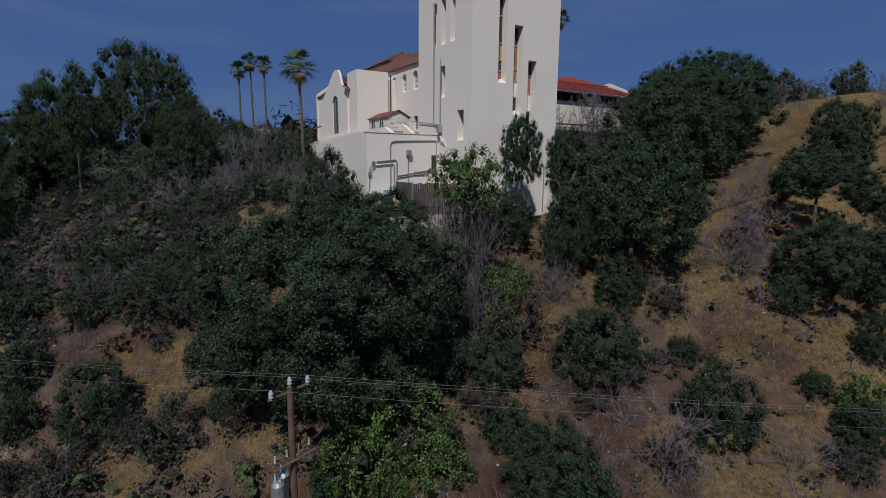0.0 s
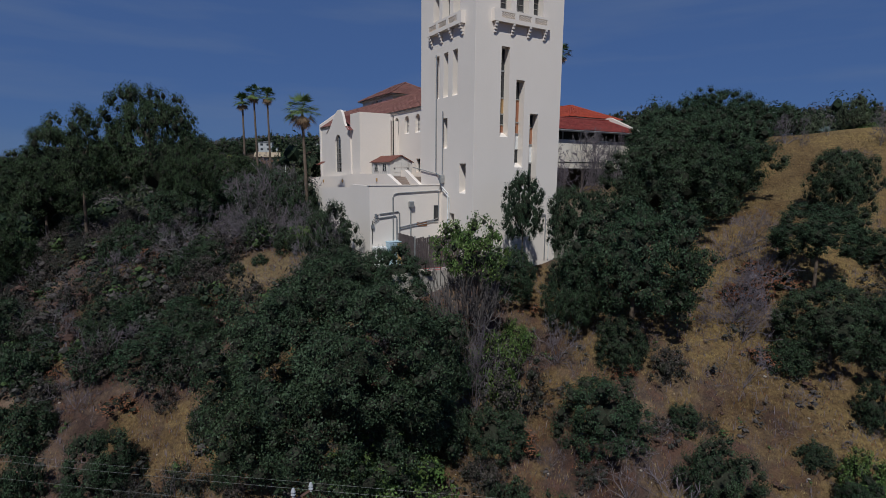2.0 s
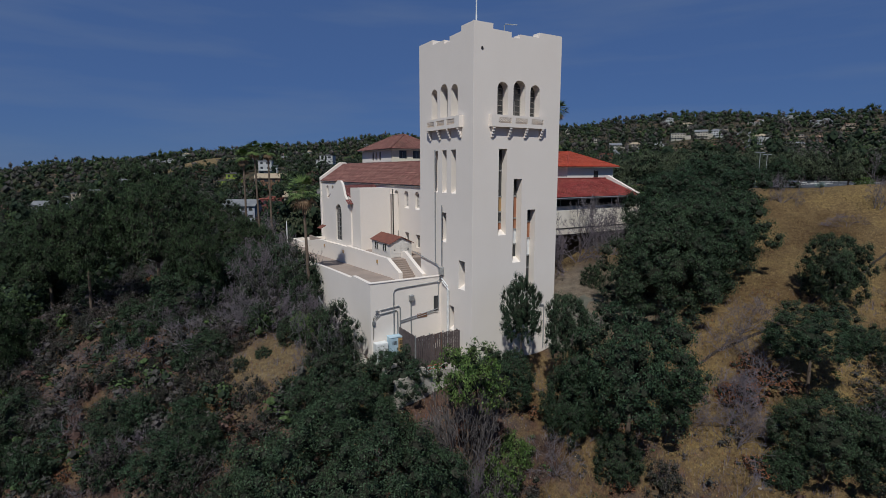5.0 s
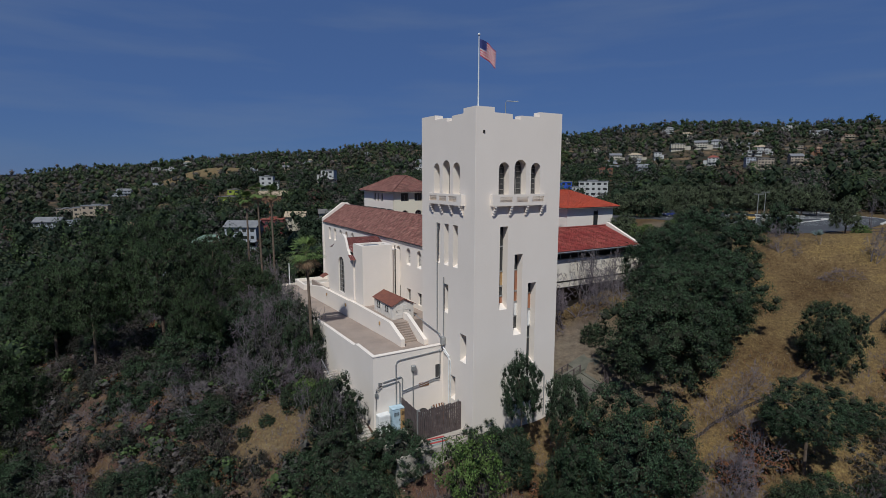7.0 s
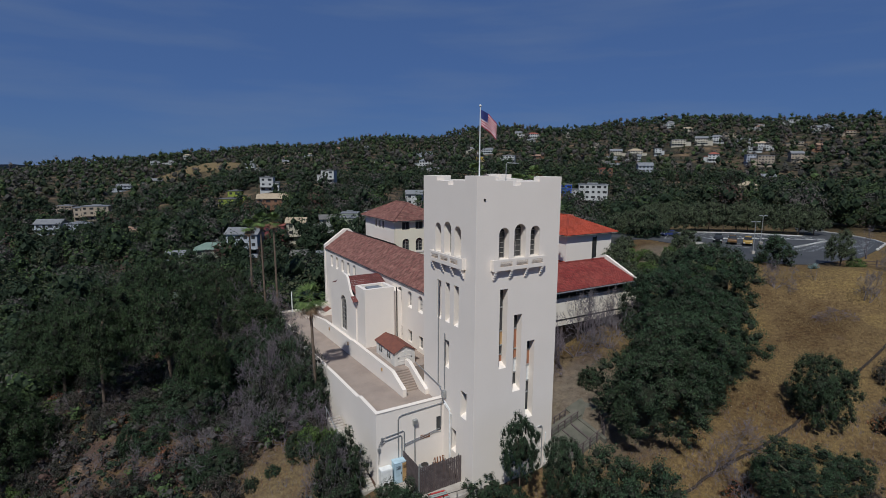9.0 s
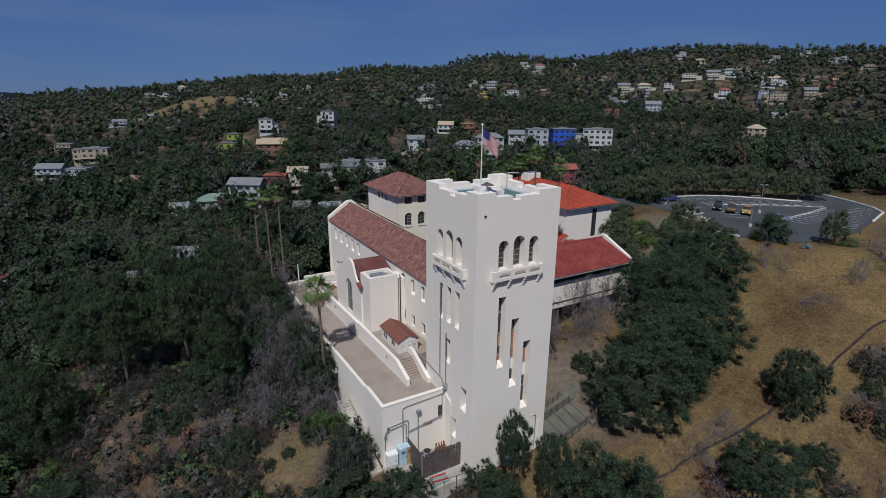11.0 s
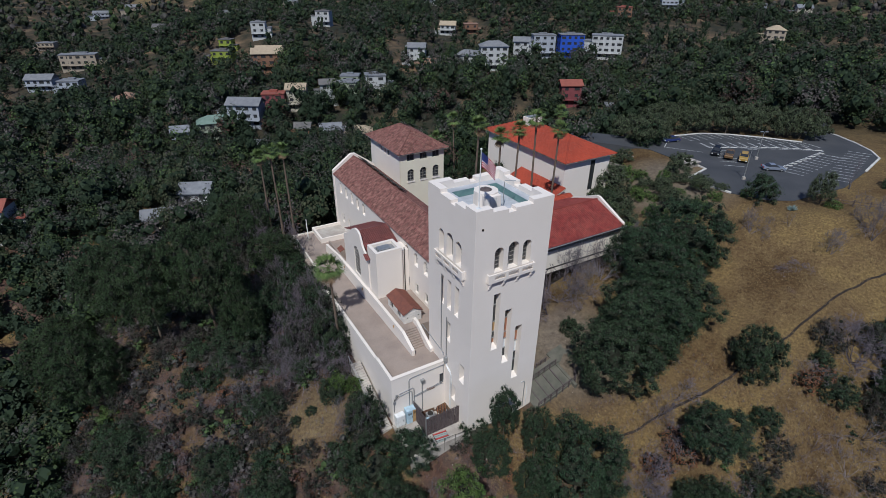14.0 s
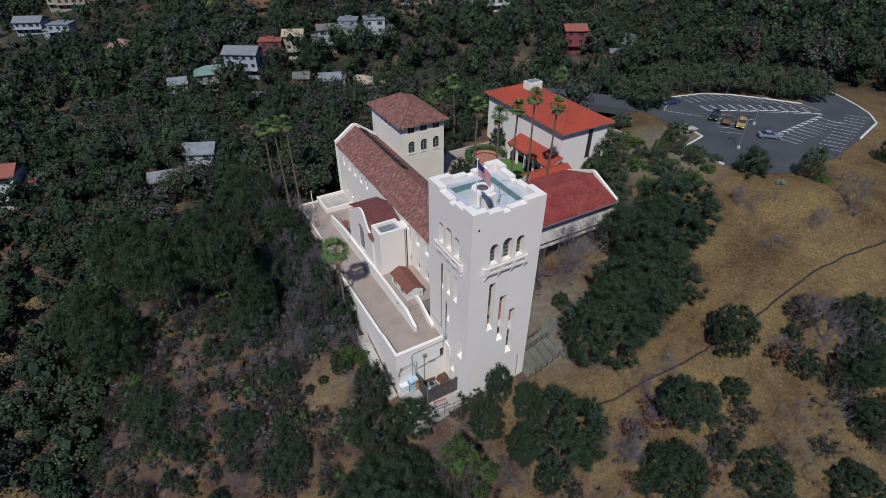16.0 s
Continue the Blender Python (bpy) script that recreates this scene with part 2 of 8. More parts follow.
GX, GY = steps(-75, 110, 1.1, -4600, 4600, 1.07), steps(14, 150, 1.1, -900, 4800, 1.06)
gx, gy = np.meshgrid(GX, GY)
gz = land(gx, gy)
open_ground = 1 - smooth(1.45, 1.15, np.hypot((gx - 74) / 34, (gy - 118) / 30))
gz = gz + ripple(gx, gy) * open_ground
nx, ny = len(GX), len(GY)
ids = np.arange(nx * ny).reshape(ny, nx)
quads = np.stack([ids[:-1, :-1], ids[:-1, 1:], ids[1:, 1:], ids[1:, :-1]], -1).reshape(-1, 4)
gm = bpy.data.meshes.new("ground")
gm.from_pydata(np.stack([gx.ravel(), gy.ravel(), gz.ravel()], 1).tolist(), [], quads.tolist())
for p in gm.polygons:
    p.use_smooth = True


def ground_material():
    """Dry grass, bare reddish soil and grey litter in patches, with pebbles; greener and darker far off where it is
    wooded, then tinted blue for haze.
    """
    mat = bpy.data.materials.new("hillside_soil_and_dry_grass")
    mat.use_nodes = True
    nt = mat.node_tree
    n, ln = nt.nodes, nt.links
    bsdf = n["Principled BSDF"]
    bsdf.inputs["Roughness"].default_value = 0.97
    bsdf.inputs["Specular IOR Level"].default_value = 0.1
    co = n.new("ShaderNodeTexCoord")

    def noise_of(scale, detail=6, rough=0.6):
        t = n.new("ShaderNodeTexNoise")
        t.inputs["Scale"].default_value, t.inputs["Detail"].default_value, t.inputs["Roughness"].default_value = scale, detail, rough
        ln.new(co.outputs["Object"], t.inputs["Vector"])
        return t.outputs["Fac"]

    def ramp_of(fac, stops):
        r = n.new("ShaderNodeValToRGB")
        while len(r.color_ramp.elements) < len(stops):
            r.color_ramp.elements.new(0.5)
        for e, (p, c) in zip(r.color_ramp.elements, stops):
            e.position, e.color = p, (*c, 1)
        ln.new(fac, r.inputs["Fac"])
        return r.outputs["Color"]

    def mixed(fac, a, b, mode="MIX"):
        m = n.new("ShaderNodeMix")
        m.data_type, m.blend_type = "RGBA", mode
        if isinstance(fac, float):
            m.inputs[0].default_value = fac
        else:
            ln.new(fac, m.inputs[0])
        ln.new(a, m.inputs[6])
        ln.new(b, m.inputs[7])
        return m.outputs[2]

    soil = ramp_of(noise_of(0.35), [(0.3, (0.056, 0.040, 0.035)), (0.43, (0.118, 0.074, 0.058)), (0.52, (0.084, 0.065, 0.058)), (0.64, (0.168, 0.122, 0.088)), (0.76, (0.25, 0.20, 0.155))])
    grass = ramp_of(noise_of(2.5, 8, 0.7), [(0.28, (0.066, 0.046, 0.032)), (0.48, (0.150, 0.108, 0.054)), (0.72, (0.252, 0.196, 0.096))])
    sep = n.new("ShaderNodeSeparateXYZ")
    ln.new(co.outputs["Object"], sep.inputs[0])
    height = n.new("ShaderNodeMapRange")
    height.inputs["From Min"].default_value, height.inputs["From Max"].default_value = -8.0, 32.0
    ln.new(sep.outputs["X"], height.inputs["Value"])
    brow = n.new("ShaderNodeMapRange")
    brow.inputs["From Min"].default_value, brow.inputs["From Max"].default_value, brow.inputs["To Min"].default_value = 33.0, 47.0, 0.3
    ln.new(sep.outputs["Y"], brow.inputs["Value"])
    meadow = n.new("ShaderNodeMath")
    meadow.operation = "MULTIPLY"
    ln.new(height.outputs["Result"], meadow.inputs[0])
    ln.new(brow.outputs["Result"], meadow.inputs[1])
    share = n.new("ShaderNodeMath")
    share.operation = "MULTIPLY_ADD"
    ln.new(meadow.outputs[0], share.inputs[0])
    share.inputs[1].default_value = 0.26
    ln.new(noise_of(0.12, 7, 0.65), share.inputs[2])
    cover = ramp_of(share.outputs[0], [(0.50, (0, 0, 0)), (0.60, (1, 1, 1))])
    col = mixed(cover, soil, grass)
    # trodden, browner and greyer patches in the grass
    worn = ramp_of(noise_of(0.09, 8, 0.7), [(0.38, (0.60, 0.52, 0.50)), (0.50, (0.98, 0.92, 0.90)), (0.64, (1.25, 1.20, 1.02))])
    col = mixed(1.0, col, worn, "MULTIPLY")
    grain = ramp_of(noise_of(7.0, 6, 0.75), [(0.3, (0.55, 0.55, 0.55)), (0.7, (1.25, 1.25, 1.25))])
    col = mixed(1.0, col, grain, "MULTIPLY")
    litter = ramp_of(noise_of(26.0, 4, 0.7), [(0.32, (0.5, 0.5, 0.5)), (0.68, (1.4, 1.36, 1.3))])
    col = mixed(1.0, col, litter, "MULTIPLY")
    # leaf litter under the woods beyond the knoll
    beyond = n.new("ShaderNodeMapRange")
    beyond.inputs["From Min"].default_value, beyond.inputs["From Max"].default_value = 125.0, 165.0
    ln.new(sep.outputs["Y"], beyond.inputs["Value"])
    floor_ = ramp_of(noise_of(0.045, 7, 0.65), [(0.42, (0.030, 0.031, 0.022)), (0.55, (0.075, 0.058, 0.038)), (0.68, (0.190, 0.130, 0.078))])
    col = mixed(beyond.outputs["Result"], col, floor_)
    # a bald grassy hilltop across the valley
    spot = n.new("ShaderNodeVectorMath")
    spot.operation = "DISTANCE"
    spot.inputs[1].default_value = (-345.0, 655.0, 36.0)
    ln.new(co.outputs["Object"], spot.inputs[0])
    bald = n.new("ShaderNodeMapRange")
    bald.inputs["From Min"].default_value, bald.inputs["From Max"].default_value, bald.inputs["To Min"].default_value, bald.inputs["To Max"].default_value = 45.0, 85.0, 1.0, 0.0
    ln.new(spot.outputs["Value"], bald.inputs["Value"])
    col = mixed(bald.outputs["Result"], col, grass)
    clearing = n.new("ShaderNodeVectorMath")
    clearing.operation = "DISTANCE"
    clearing.inputs[1].default_value = (-20.0, 49.5, -3.5)
    ln.new(co.outputs["Object"], clearing.inputs[0])
    golden = n.new("ShaderNodeMapRange")
    golden.inputs["From Min"].default_value, golden.inputs["From Max"].default_value, golden.inputs["To Min"].default_value, golden.inputs["To Max"].default_value = 2.0, 8.5, 0.75, 0.0
    ln.new(clearing.outputs["Value"], golden.inputs["Value"])
    col = mixed(golden.outputs["Result"], col, grass)
    yard = n.new("ShaderNodeVectorMath")
    yard.operation = "DISTANCE"
    yard.inputs[1].default_value = (16.5, 61.5, 0.6)
    ln.new(co.outputs["Object"], yard.inputs[0])
    dusty = n.new("ShaderNodeMapRange")
    dusty.inputs["From Min"].default_value, dusty.inputs["From Max"].default_value, dusty.inputs["To Min"].default_value, dusty.inputs["To Max"].default_value = 5.0, 11.0, 0.8, 0.0
    ln.new(yard.outputs["Value"], dusty.inputs["Value"])
    dust = ramp_of(noise_of(1.3, 8, 0.7), [(0.3, (0.085, 0.068, 0.052)), (0.5, (0.155, 0.128, 0.098)), (0.7, (0.22, 0.18, 0.135))])
    col = mixed(dusty.outputs["Result"], col, dust)
    bank = n.new("ShaderNodeVectorMath")
    bank.operation = "DISTANCE"
    bank.inputs[1].default_value = (42.0, 103.0, 11.5)
    ln.new(co.outputs["Object"], bank.inputs[0])
    pale_bank = n.new("ShaderNodeMapRange")
    pale_bank.inputs["From Min"].default_value, pale_bank.inputs["From Max"].default_value, pale_bank.inputs["To Min"].default_value, pale_bank.inputs["To Max"].default_value = 7.0, 15.0, 0.8, 0.0
    ln.new(bank.outputs["Value"], pale_bank.inputs["Value"])
    col = mixed(pale_bank.outputs["Result"], col, dust)
    # distance haze painted into the far flat country as a dim blue
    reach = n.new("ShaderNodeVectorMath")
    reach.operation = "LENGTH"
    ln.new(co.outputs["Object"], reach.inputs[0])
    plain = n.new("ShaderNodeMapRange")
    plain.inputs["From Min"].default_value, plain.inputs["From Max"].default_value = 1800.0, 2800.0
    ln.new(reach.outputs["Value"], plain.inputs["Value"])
    haze_blue = n.new("ShaderNodeRGB")
    haze_blue.outputs[0].default_value = (0.030, 0.037, 0.048, 1)
    col = mixed(plain.outputs["Result"], col, haze_blue.outputs[0])
    vor = n.new("ShaderNodeTexVoronoi")
    vor.inputs["Scale"].default_value = 1.6
    ln.new(co.outputs["Object"], vor.inputs["Vector"])
    stone = ramp_of(vor.outputs["Distance"], [(0.06, (1, 1, 1)), (0.09, (0, 0, 0))])
    pale = n.new("ShaderNodeRGB")
    pale.outputs[0].default_value = (0.46, 0.41, 0.35, 1)
    patch = ramp_of(noise_of(0.2, 3), [(0.55, (0, 0, 0)), (0.62, (1, 1, 1))])
    col = mixed(mixed(1.0, stone, patch, "MULTIPLY"), col, pale.outputs[0])
    ln.new(col, bsdf.inputs["Base Color"])
    bmp = n.new("ShaderNodeBump")
    bmp.inputs["Strength"].default_value, bmp.inputs["Distance"].default_value = 0.8, 0.25
    ln.new(noise_of(3.0, 8, 0.7), bmp.inputs["Height"])
    ln.new(bmp.outputs["Normal"], bsdf.inputs["Normal"])
    return mat


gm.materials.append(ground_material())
# hills that close the view far away, the blue haze mixed into their colour
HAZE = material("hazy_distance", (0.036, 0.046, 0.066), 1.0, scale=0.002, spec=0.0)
bm = bmesh.new()
ring = []
for k in range(121):
    a = radians(-75 + 150 * k / 120)
    top_z = 8 + 22 * (0.5 + 0.5 * math.sin(5.1 * a + 1.0)) + 9 * math.sin(23 * a) + 5 * math.sin(57 * a)
    ring.append((bm.verts.new((4100 * math.sin(a), 4100 * math.cos(a), -80)), bm.verts.new((4100 * math.sin(a), 4100 * math.cos(a), top_z))))
for (p0, p1), (q0, q1) in zip(ring, ring[1:]):
    bm.faces.new((p0, q0, q1, p1))
hills = bpy.data.meshes.new("backdrop")
bm.to_mesh(hills)
bm.free()
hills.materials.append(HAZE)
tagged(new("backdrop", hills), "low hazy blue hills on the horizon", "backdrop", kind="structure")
tagged(new("ground", gm), "dry grass and reddish soil on a steep hillside", "ground", kind="structure")


# ---- building blocks ----
def finish(name, bm, mat, parent=None, label="", shade=False):
    bmesh.ops.recalc_face_normals(bm, faces=bm.faces)
    me = bpy.data.meshes.new(name)
    bm.to_mesh(me)
    bm.free()
    for m in (mat if isinstance(mat, (list, tuple)) else [mat]):
        me.materials.append(m)
    if shade:
        for p in me.polygons:
            p.use_smooth = True
    ob = new(name, me)
    if parent is not None:
        ob.parent = parent
    if label:
        ob["label"] = label
    return ob


def part(name, bm, mat, parent, label="", shade=False):
    return finish(name, bm, mat, parent, label, shade)


def thing(name, label, category, at=None, group="", kind=""):
    ob = new(name)
    ob.empty_display_size = 0.2
    if at is not None:
        ob.matrix_world = at
    return tagged(ob, label, category, group, kind)


def box(bm, x0, x1, y0, y1, z0, z1, bevel=0.0):
    made = bmesh.ops.create_cube(bm, size=1.0, matrix=Matrix.LocRotScale(((x0 + x1) / 2, (y0 + y1) / 2, (z0 + z1) / 2), None, (abs(x1 - x0), abs(y1 - y0), abs(z1 - z0))))
    if bevel:
        edges = {e for v in made["verts"] for e in v.link_edges}
        bmesh.ops.bevel(bm, geom=list(edges), offset=bevel, segments=1, affect="EDGES", profile=0.5)
    return bm


def boxes(*list_of, bevel=0.0):
    bm = bmesh.new()
    for b in list_of:
        box(bm, *b, bevel=bevel)
    return bm


def prism(bm, outline, to3, depth):
    """A flat outline given depth: to3(s, z, d) places a point."""
    front = [bm.verts.new(to3(s, z, 0.0)) for s, z in outline]
    back = [bm.verts.new(to3(s, z, depth)) for s, z in outline]
    bm.faces.new(front)
    bm.faces.new(back[::-1])
    for i in range(len(front)):
        j = (i + 1) % len(front)
        bm.faces.new((front[i], back[i], back[j], front[j]))
    return bm


def tube(bm, points, radii, sides=6):
    """A round bar through the points, with a radius at each."""
    rings = []
    pts = [Vector(p) for p in points]
    if not hasattr(radii, "__len__"):
        radii = [radii] * len(pts)
    for i, p in enumerate(pts):
        d = (pts[min(i + 1, len(pts) - 1)] - pts[max(i - 1, 0)]).normalized()
        side = d.cross(Vector((0, 0, 1)) if abs(d.z) < 0.9 else Vector((1, 0, 0))).normalized()
        up = side.cross(d)
        rings.append([bm.verts.new(p + radii[i] * (math.cos(a) * side + math.sin(a) * up)) for a in (2 * math.pi * k / sides for k in range(sides))])
    for r0, r1 in zip(rings, rings[1:]):
        for k in range(sides):
            bm.faces.new((r0[k], r0[(k + 1) % sides], r1[(k + 1) % sides], r1[k]))
    bm.faces.new(rings[0][::-1])
    bm.faces.new(rings[-1])
    return bm


def arch(s0, s1, z0, z1, n=10):
    """The outline of a round-headed opening."""
    r = (s1 - s0) / 2
    mid = (s0 + s1) / 2
    return [(s0, z0)] + [(mid - r * math.cos(math.pi * k / n), z1 - r + r * math.sin(math.pi * k / n)) for k in range(n + 1)] + [(s1, z0)]


def rect(s0, s1, z0, z1):
    return [(s0, z0), (s0, z1), (s1, z1), (s1, z0)]


def wall_panel(outline, holes, to3, thick):
    """A wall of some thickness with openings through it."""
    bm = bmesh.new()
    loops = [outline] + holes
    flat = [(s, z) for lp in loops for s, z in lp]
    tris = tessellate_polygon([[Vector((s, z, 0)) for s, z in lp] for lp in loops])
    for d in (0.0, thick):
        vs = [bm.verts.new(to3(s, z, d)) for s, z in flat]
        for t in tris:
            if len(set(t)) == 3:
                bm.faces.new([vs[i] for i in t])
    bm.verts.ensure_lookup_table()
    n, start = len(flat), 0
    for lp in loops:
        for i in range(len(lp)):
            a, b = start + i, start + (i + 1) % len(lp)
            bm.faces.new((bm.verts[a], bm.verts[b], bm.verts[b + n], bm.verts[a + n]))
        start += len(lp)
    return bm


def quad_mesh(name, corners, mat):
    """A mesh of loose quads from an array (n, 4, 3)."""
    n = len(corners)
    me = bpy.data.meshes.new(name)
    me.vertices.add(4 * n)
    me.vertices.foreach_set("co", np.ascontiguousarray(corners, np.float32).ravel())
    me.loops.add(4 * n)
    me.loops.foreach_set("vertex_index", np.arange(4 * n, dtype=np.int32))
    me.polygons.add(n)
    me.polygons.foreach_set("loop_start", np.arange(0, 4 * n, 4, dtype=np.int32))
    me.update(calc_edges=True)
    me.materials.append(mat)
    return me


def tiled_slope(bm, start, along, up, length, top, col=0.32, course=0.42, rise=0.095):
    """Barrel tiles on a slope: start is the eave's end, along and up are unit vectors, top(u) the slope's length at u."""
    start, along, up = Vector(start), Vector(along).normalized(), Vector(up).normalized()
    out = along.cross(up).normalized()
    if out.z < 0:
        out = -out
    cols = max(1, round(length / col))
    w = length / cols
    prof = ((0.0, 0.0), (0.18, 0.75), (0.5, 1.0), (0.82, 0.75), (1.0, 0.0))
    for i in range(cols):
        high = top((i + 0.5) * w)
        v, j = 0.0, 0
        while v < high - 0.02:
            v1 = min(v + course, high)
            lo = [bm.verts.new(start + along * ((i + f) * w) + up * (v - 0.03) + out * (rise * h + 0.04)) for f, h in prof]
            hi = [bm.verts.new(start + along * ((i + f) * w) + up * v1 + out * (rise * h)) for f, h in prof]
            for k in range(4):
                bm.faces.new((lo[k], lo[k + 1], hi[k + 1], hi[k]))
            v, j = v1, j + 1
    return bm


# the museum's own axes: a runs along the tower's south-east face, b along its south-west face
SITE = pose(1.037, 47.98, 0, 0, 0, 33.2)


def site(a, b, z=0.0):
    return SITE @ Vector((a, b, z))


def south(s, z, d):
    return (s, d, z)


def west(s, z, d):
    return (d, s, z)


# ---- the museum: tower ----
T = 10.45
MERLONS = [(0.015, 29.2), (2.1, 29.2), (2.1, 28.74), (4.2, 28.7), (4.2, 28.25), (5.2, 28.25), (5.2, 28.62), (7.55, 28.62), (7.55, 29.08), (T - 0.015, 29.08)]
tower = thing("tower", "tall square white stucco tower with stepped parapet and balconies", "tower", SITE)
ARCHES = [(2.68, 3.92, 21.1, 24.2), (4.55, 6.0, 21.1, 24.47), (6.6, 7.8, 21.1, 24.2)]
SLOTS_S = [(2.95, 3.92, 9.7, 18.05), (4.78, 5.8, 6.85, 15.2), (6.57, 7.6, 3.5, 12.15)]
SLOTS_W = [(3.0, 3.92, 13.7, 18.05), (4.76, 5.66, 13.7, 18.05), (6.5, 7.35, 13.7, 18.0), (4.8, 5.76, 8.65, 11.78), (1.3, 2.45, 4.3, 7.25), (3.3, 4.2, -0.3, 2.3)]
DEEP = 0.95


def outline_of(face_low):
    return [(0.015, face_low)] + MERLONS + [(T - 0.015, face_low)]


south_holes = [arch(*o) for o in ARCHES] + [rect(*o) for o in SLOTS_S]
west_holes = [arch(*o) for o in ARCHES] + [rect(*o) for o in SLOTS_W]
part("wall", wall_panel(outline_of(-5), south_holes, south, DEEP), STUCCO, tower)
part("wall", wall_panel([(s, z - 0.012) for s, z in outline_of(-5)], west_holes, west, DEEP), STUCCO, tower)
part("wall", wall_panel(outline_of(-5), [arch(*o) for o in ARCHES], lambda s, z, d: (T - s, T - d, z), DEEP), STUCCO, tower)
part("wall", wall_panel(outline_of(-5), [arch(*o) for o in ARCHES], lambda s, z, d: (T - d, T - s, z - 0.012), DEEP), STUCCO, tower)
for cx, cy, a0 in ((0.015, 0.015, 180), (T - 0.015, 0.015, 270), (T - 0.015, T - 0.015, 0), (0.015, T - 0.015, 90)):
    bm = bmesh.new()
    ring = [(cx + 0.015 * math.cos(radians(a0 + 15 * k)), cy + 0.015 * math.sin(radians(a0 + 15 * k))) for k in range(7)]
    ring.append((cx, cy))
    lo, hi = [bm.verts.new((x, y, -5)) for x, y in ring], [bm.verts.new((x, y, 29.196 if (cx < 5 and cy < 5) else 29.076)) for x, y in ring]
    bm.faces.new(lo)
    bm.faces.new(hi)
    for i in range(len(ring)):
        j = (i + 1) % len(ring)
        bm.faces.new((lo[i], lo[j], hi[j], hi[i]))
    part("corner", bm, STUCCO, tower, shade=False)


def slope_sill(s0, s1, z, to3, h=0.55):
    bm = bmesh.new()
    prof = [(0.0, 0.0), (0.0, 0.08), (DEEP - 0.15, h), (DEEP - 0.15, 0.0)]
    left = [bm.verts.new(to3(s0, z + pz, pd)) for pd, pz in prof]
    right = [bm.verts.new(to3(s1, z + pz, pd)) for pd, pz in prof]
    bm.faces.new(left)
    bm.faces.new(right[::-1])
    for i in range(4):
        j = (i + 1) % 4
        bm.faces.new((left[i], left[j], right[j], right[i]))
    return bm


FRAME_GREY = material("grey_window_frame", (0.30, 0.28, 0.26), 0.6, scale=2)


def glazing(parent, s0, s1, z0, z1, to3, depth, bars_z, bars_s, round_head=False, glass=None):
    """A window: a pane with a frame and glazing bars, set back from the face."""
    bm = bmesh.new()
    outline = arch(s0, s1, z0, z1) if round_head else rect(s0, s1, z0, z1)
    prism(bm, outline, lambda s, z, d: to3(s, z, depth + d), 0.03)
    pane = part("window", bm, glass or GLASS_DARK, parent)
    bm = bmesh.new()

    def bar(sa, sb, za, zb):
        prism(bm, rect(sa, sb, za, zb), lambda s, z, d: to3(s, z, depth - 0.06 + d), 0.1)

    bar(s0, s0 + 0.06, z0, z1 - ((s1 - s0) / 2 if round_head else 0))
    bar(s1 - 0.06, s1, z0, z1 - ((s1 - s0) / 2 if round_head else 0))
    bar(s0 + 0.06, s1 - 0.06, z0, z0 + 0.07)
    for k in range(1, bars_z + 1):
        z = z0 + (z1 - z0) * k / (bars_z + 1)
        bar(s0 + 0.06, s1 - 0.06, z - 0.025, z + 0.025)
    for k in range(1, bars_s + 1):
        s = s0 + (s1 - s0) * k / (bars_s + 1)
        bar(s - 0.03, s + 0.03, z0 + 0.07, z1 - 0.3)
    part("window_frame", bm, FRAME_GREY, pane)
    return pane


for to3 in (south, west):
    for o in ARCHES:
        glazing(tower, *o, to3, DEEP - 0.12, 5, 1, True)
# tall stair lights of the south-east face: glass, timber and pale panels stacked in the slot
STACKS = [
    [(9.95, 11.0, PANEL_BROWN), (11.0, 12.0, GLASS_DARK), (12.0, 13.5, PANEL_TAN), (13.5, 16.0, GLASS_DARK), (16.0, 18.05, GLASS_DARK)],
    [(7.3, 8.7, GLASS_DARK), (8.7, 10.2, WHITE_METAL), (10.2, 11.3, PANEL_BROWN), (11.3, 13.5, PANEL_BROWN), (13.5, 15.2, GLASS_DARK)],
    [(3.9, 6.1, GLASS_DARK), (6.1, 7.4, GLASS_DARK), (7.4, 9.2, WHITE_METAL), (9.2, 10.9, PANEL_BROWN), (10.9, 12.15, GLASS_DARK)],
]
for (s0, s1, z0, z1), stack in zip(SLOTS_S, STACKS):
    part("sill", slope_sill(s0, s1, z0, south), STUCCO, tower)
    for za, zb, mat in stack:
        bm = bmesh.new()
        prism(bm, rect(s0, s1, za + 0.04, zb - 0.04), lambda s, z, d: south(s, z, DEEP - 0.12 + d), 0.05)
        part("window" if mat is GLASS_DARK else "panel", bm, mat, tower)
        bm = bmesh.new()
        prism(bm, rect(s0, s1, zb - 0.06, zb + 0.06), lambda s, z, d: south(s, z, DEEP - 0.2 + d), 0.14)
        part("transom", bm, STEEL, tower)
for s0, s1, z0, z1 in SLOTS_W:
    part("sill", slope_sill(s0, s1, z0, west, 0.45), STUCCO, tower)
    glazing(tower, s0, s1, z0 + 0.4, z1, west, DEEP - 0.12, 4, 0)
bm = bmesh.new()
tube(bm, [(0.9, -0.05, 26.95), (0.9, 0.3, 26.95)], 0.13, 10)
part("drain_hole", bm, IRON, tower, "dark round scupper")


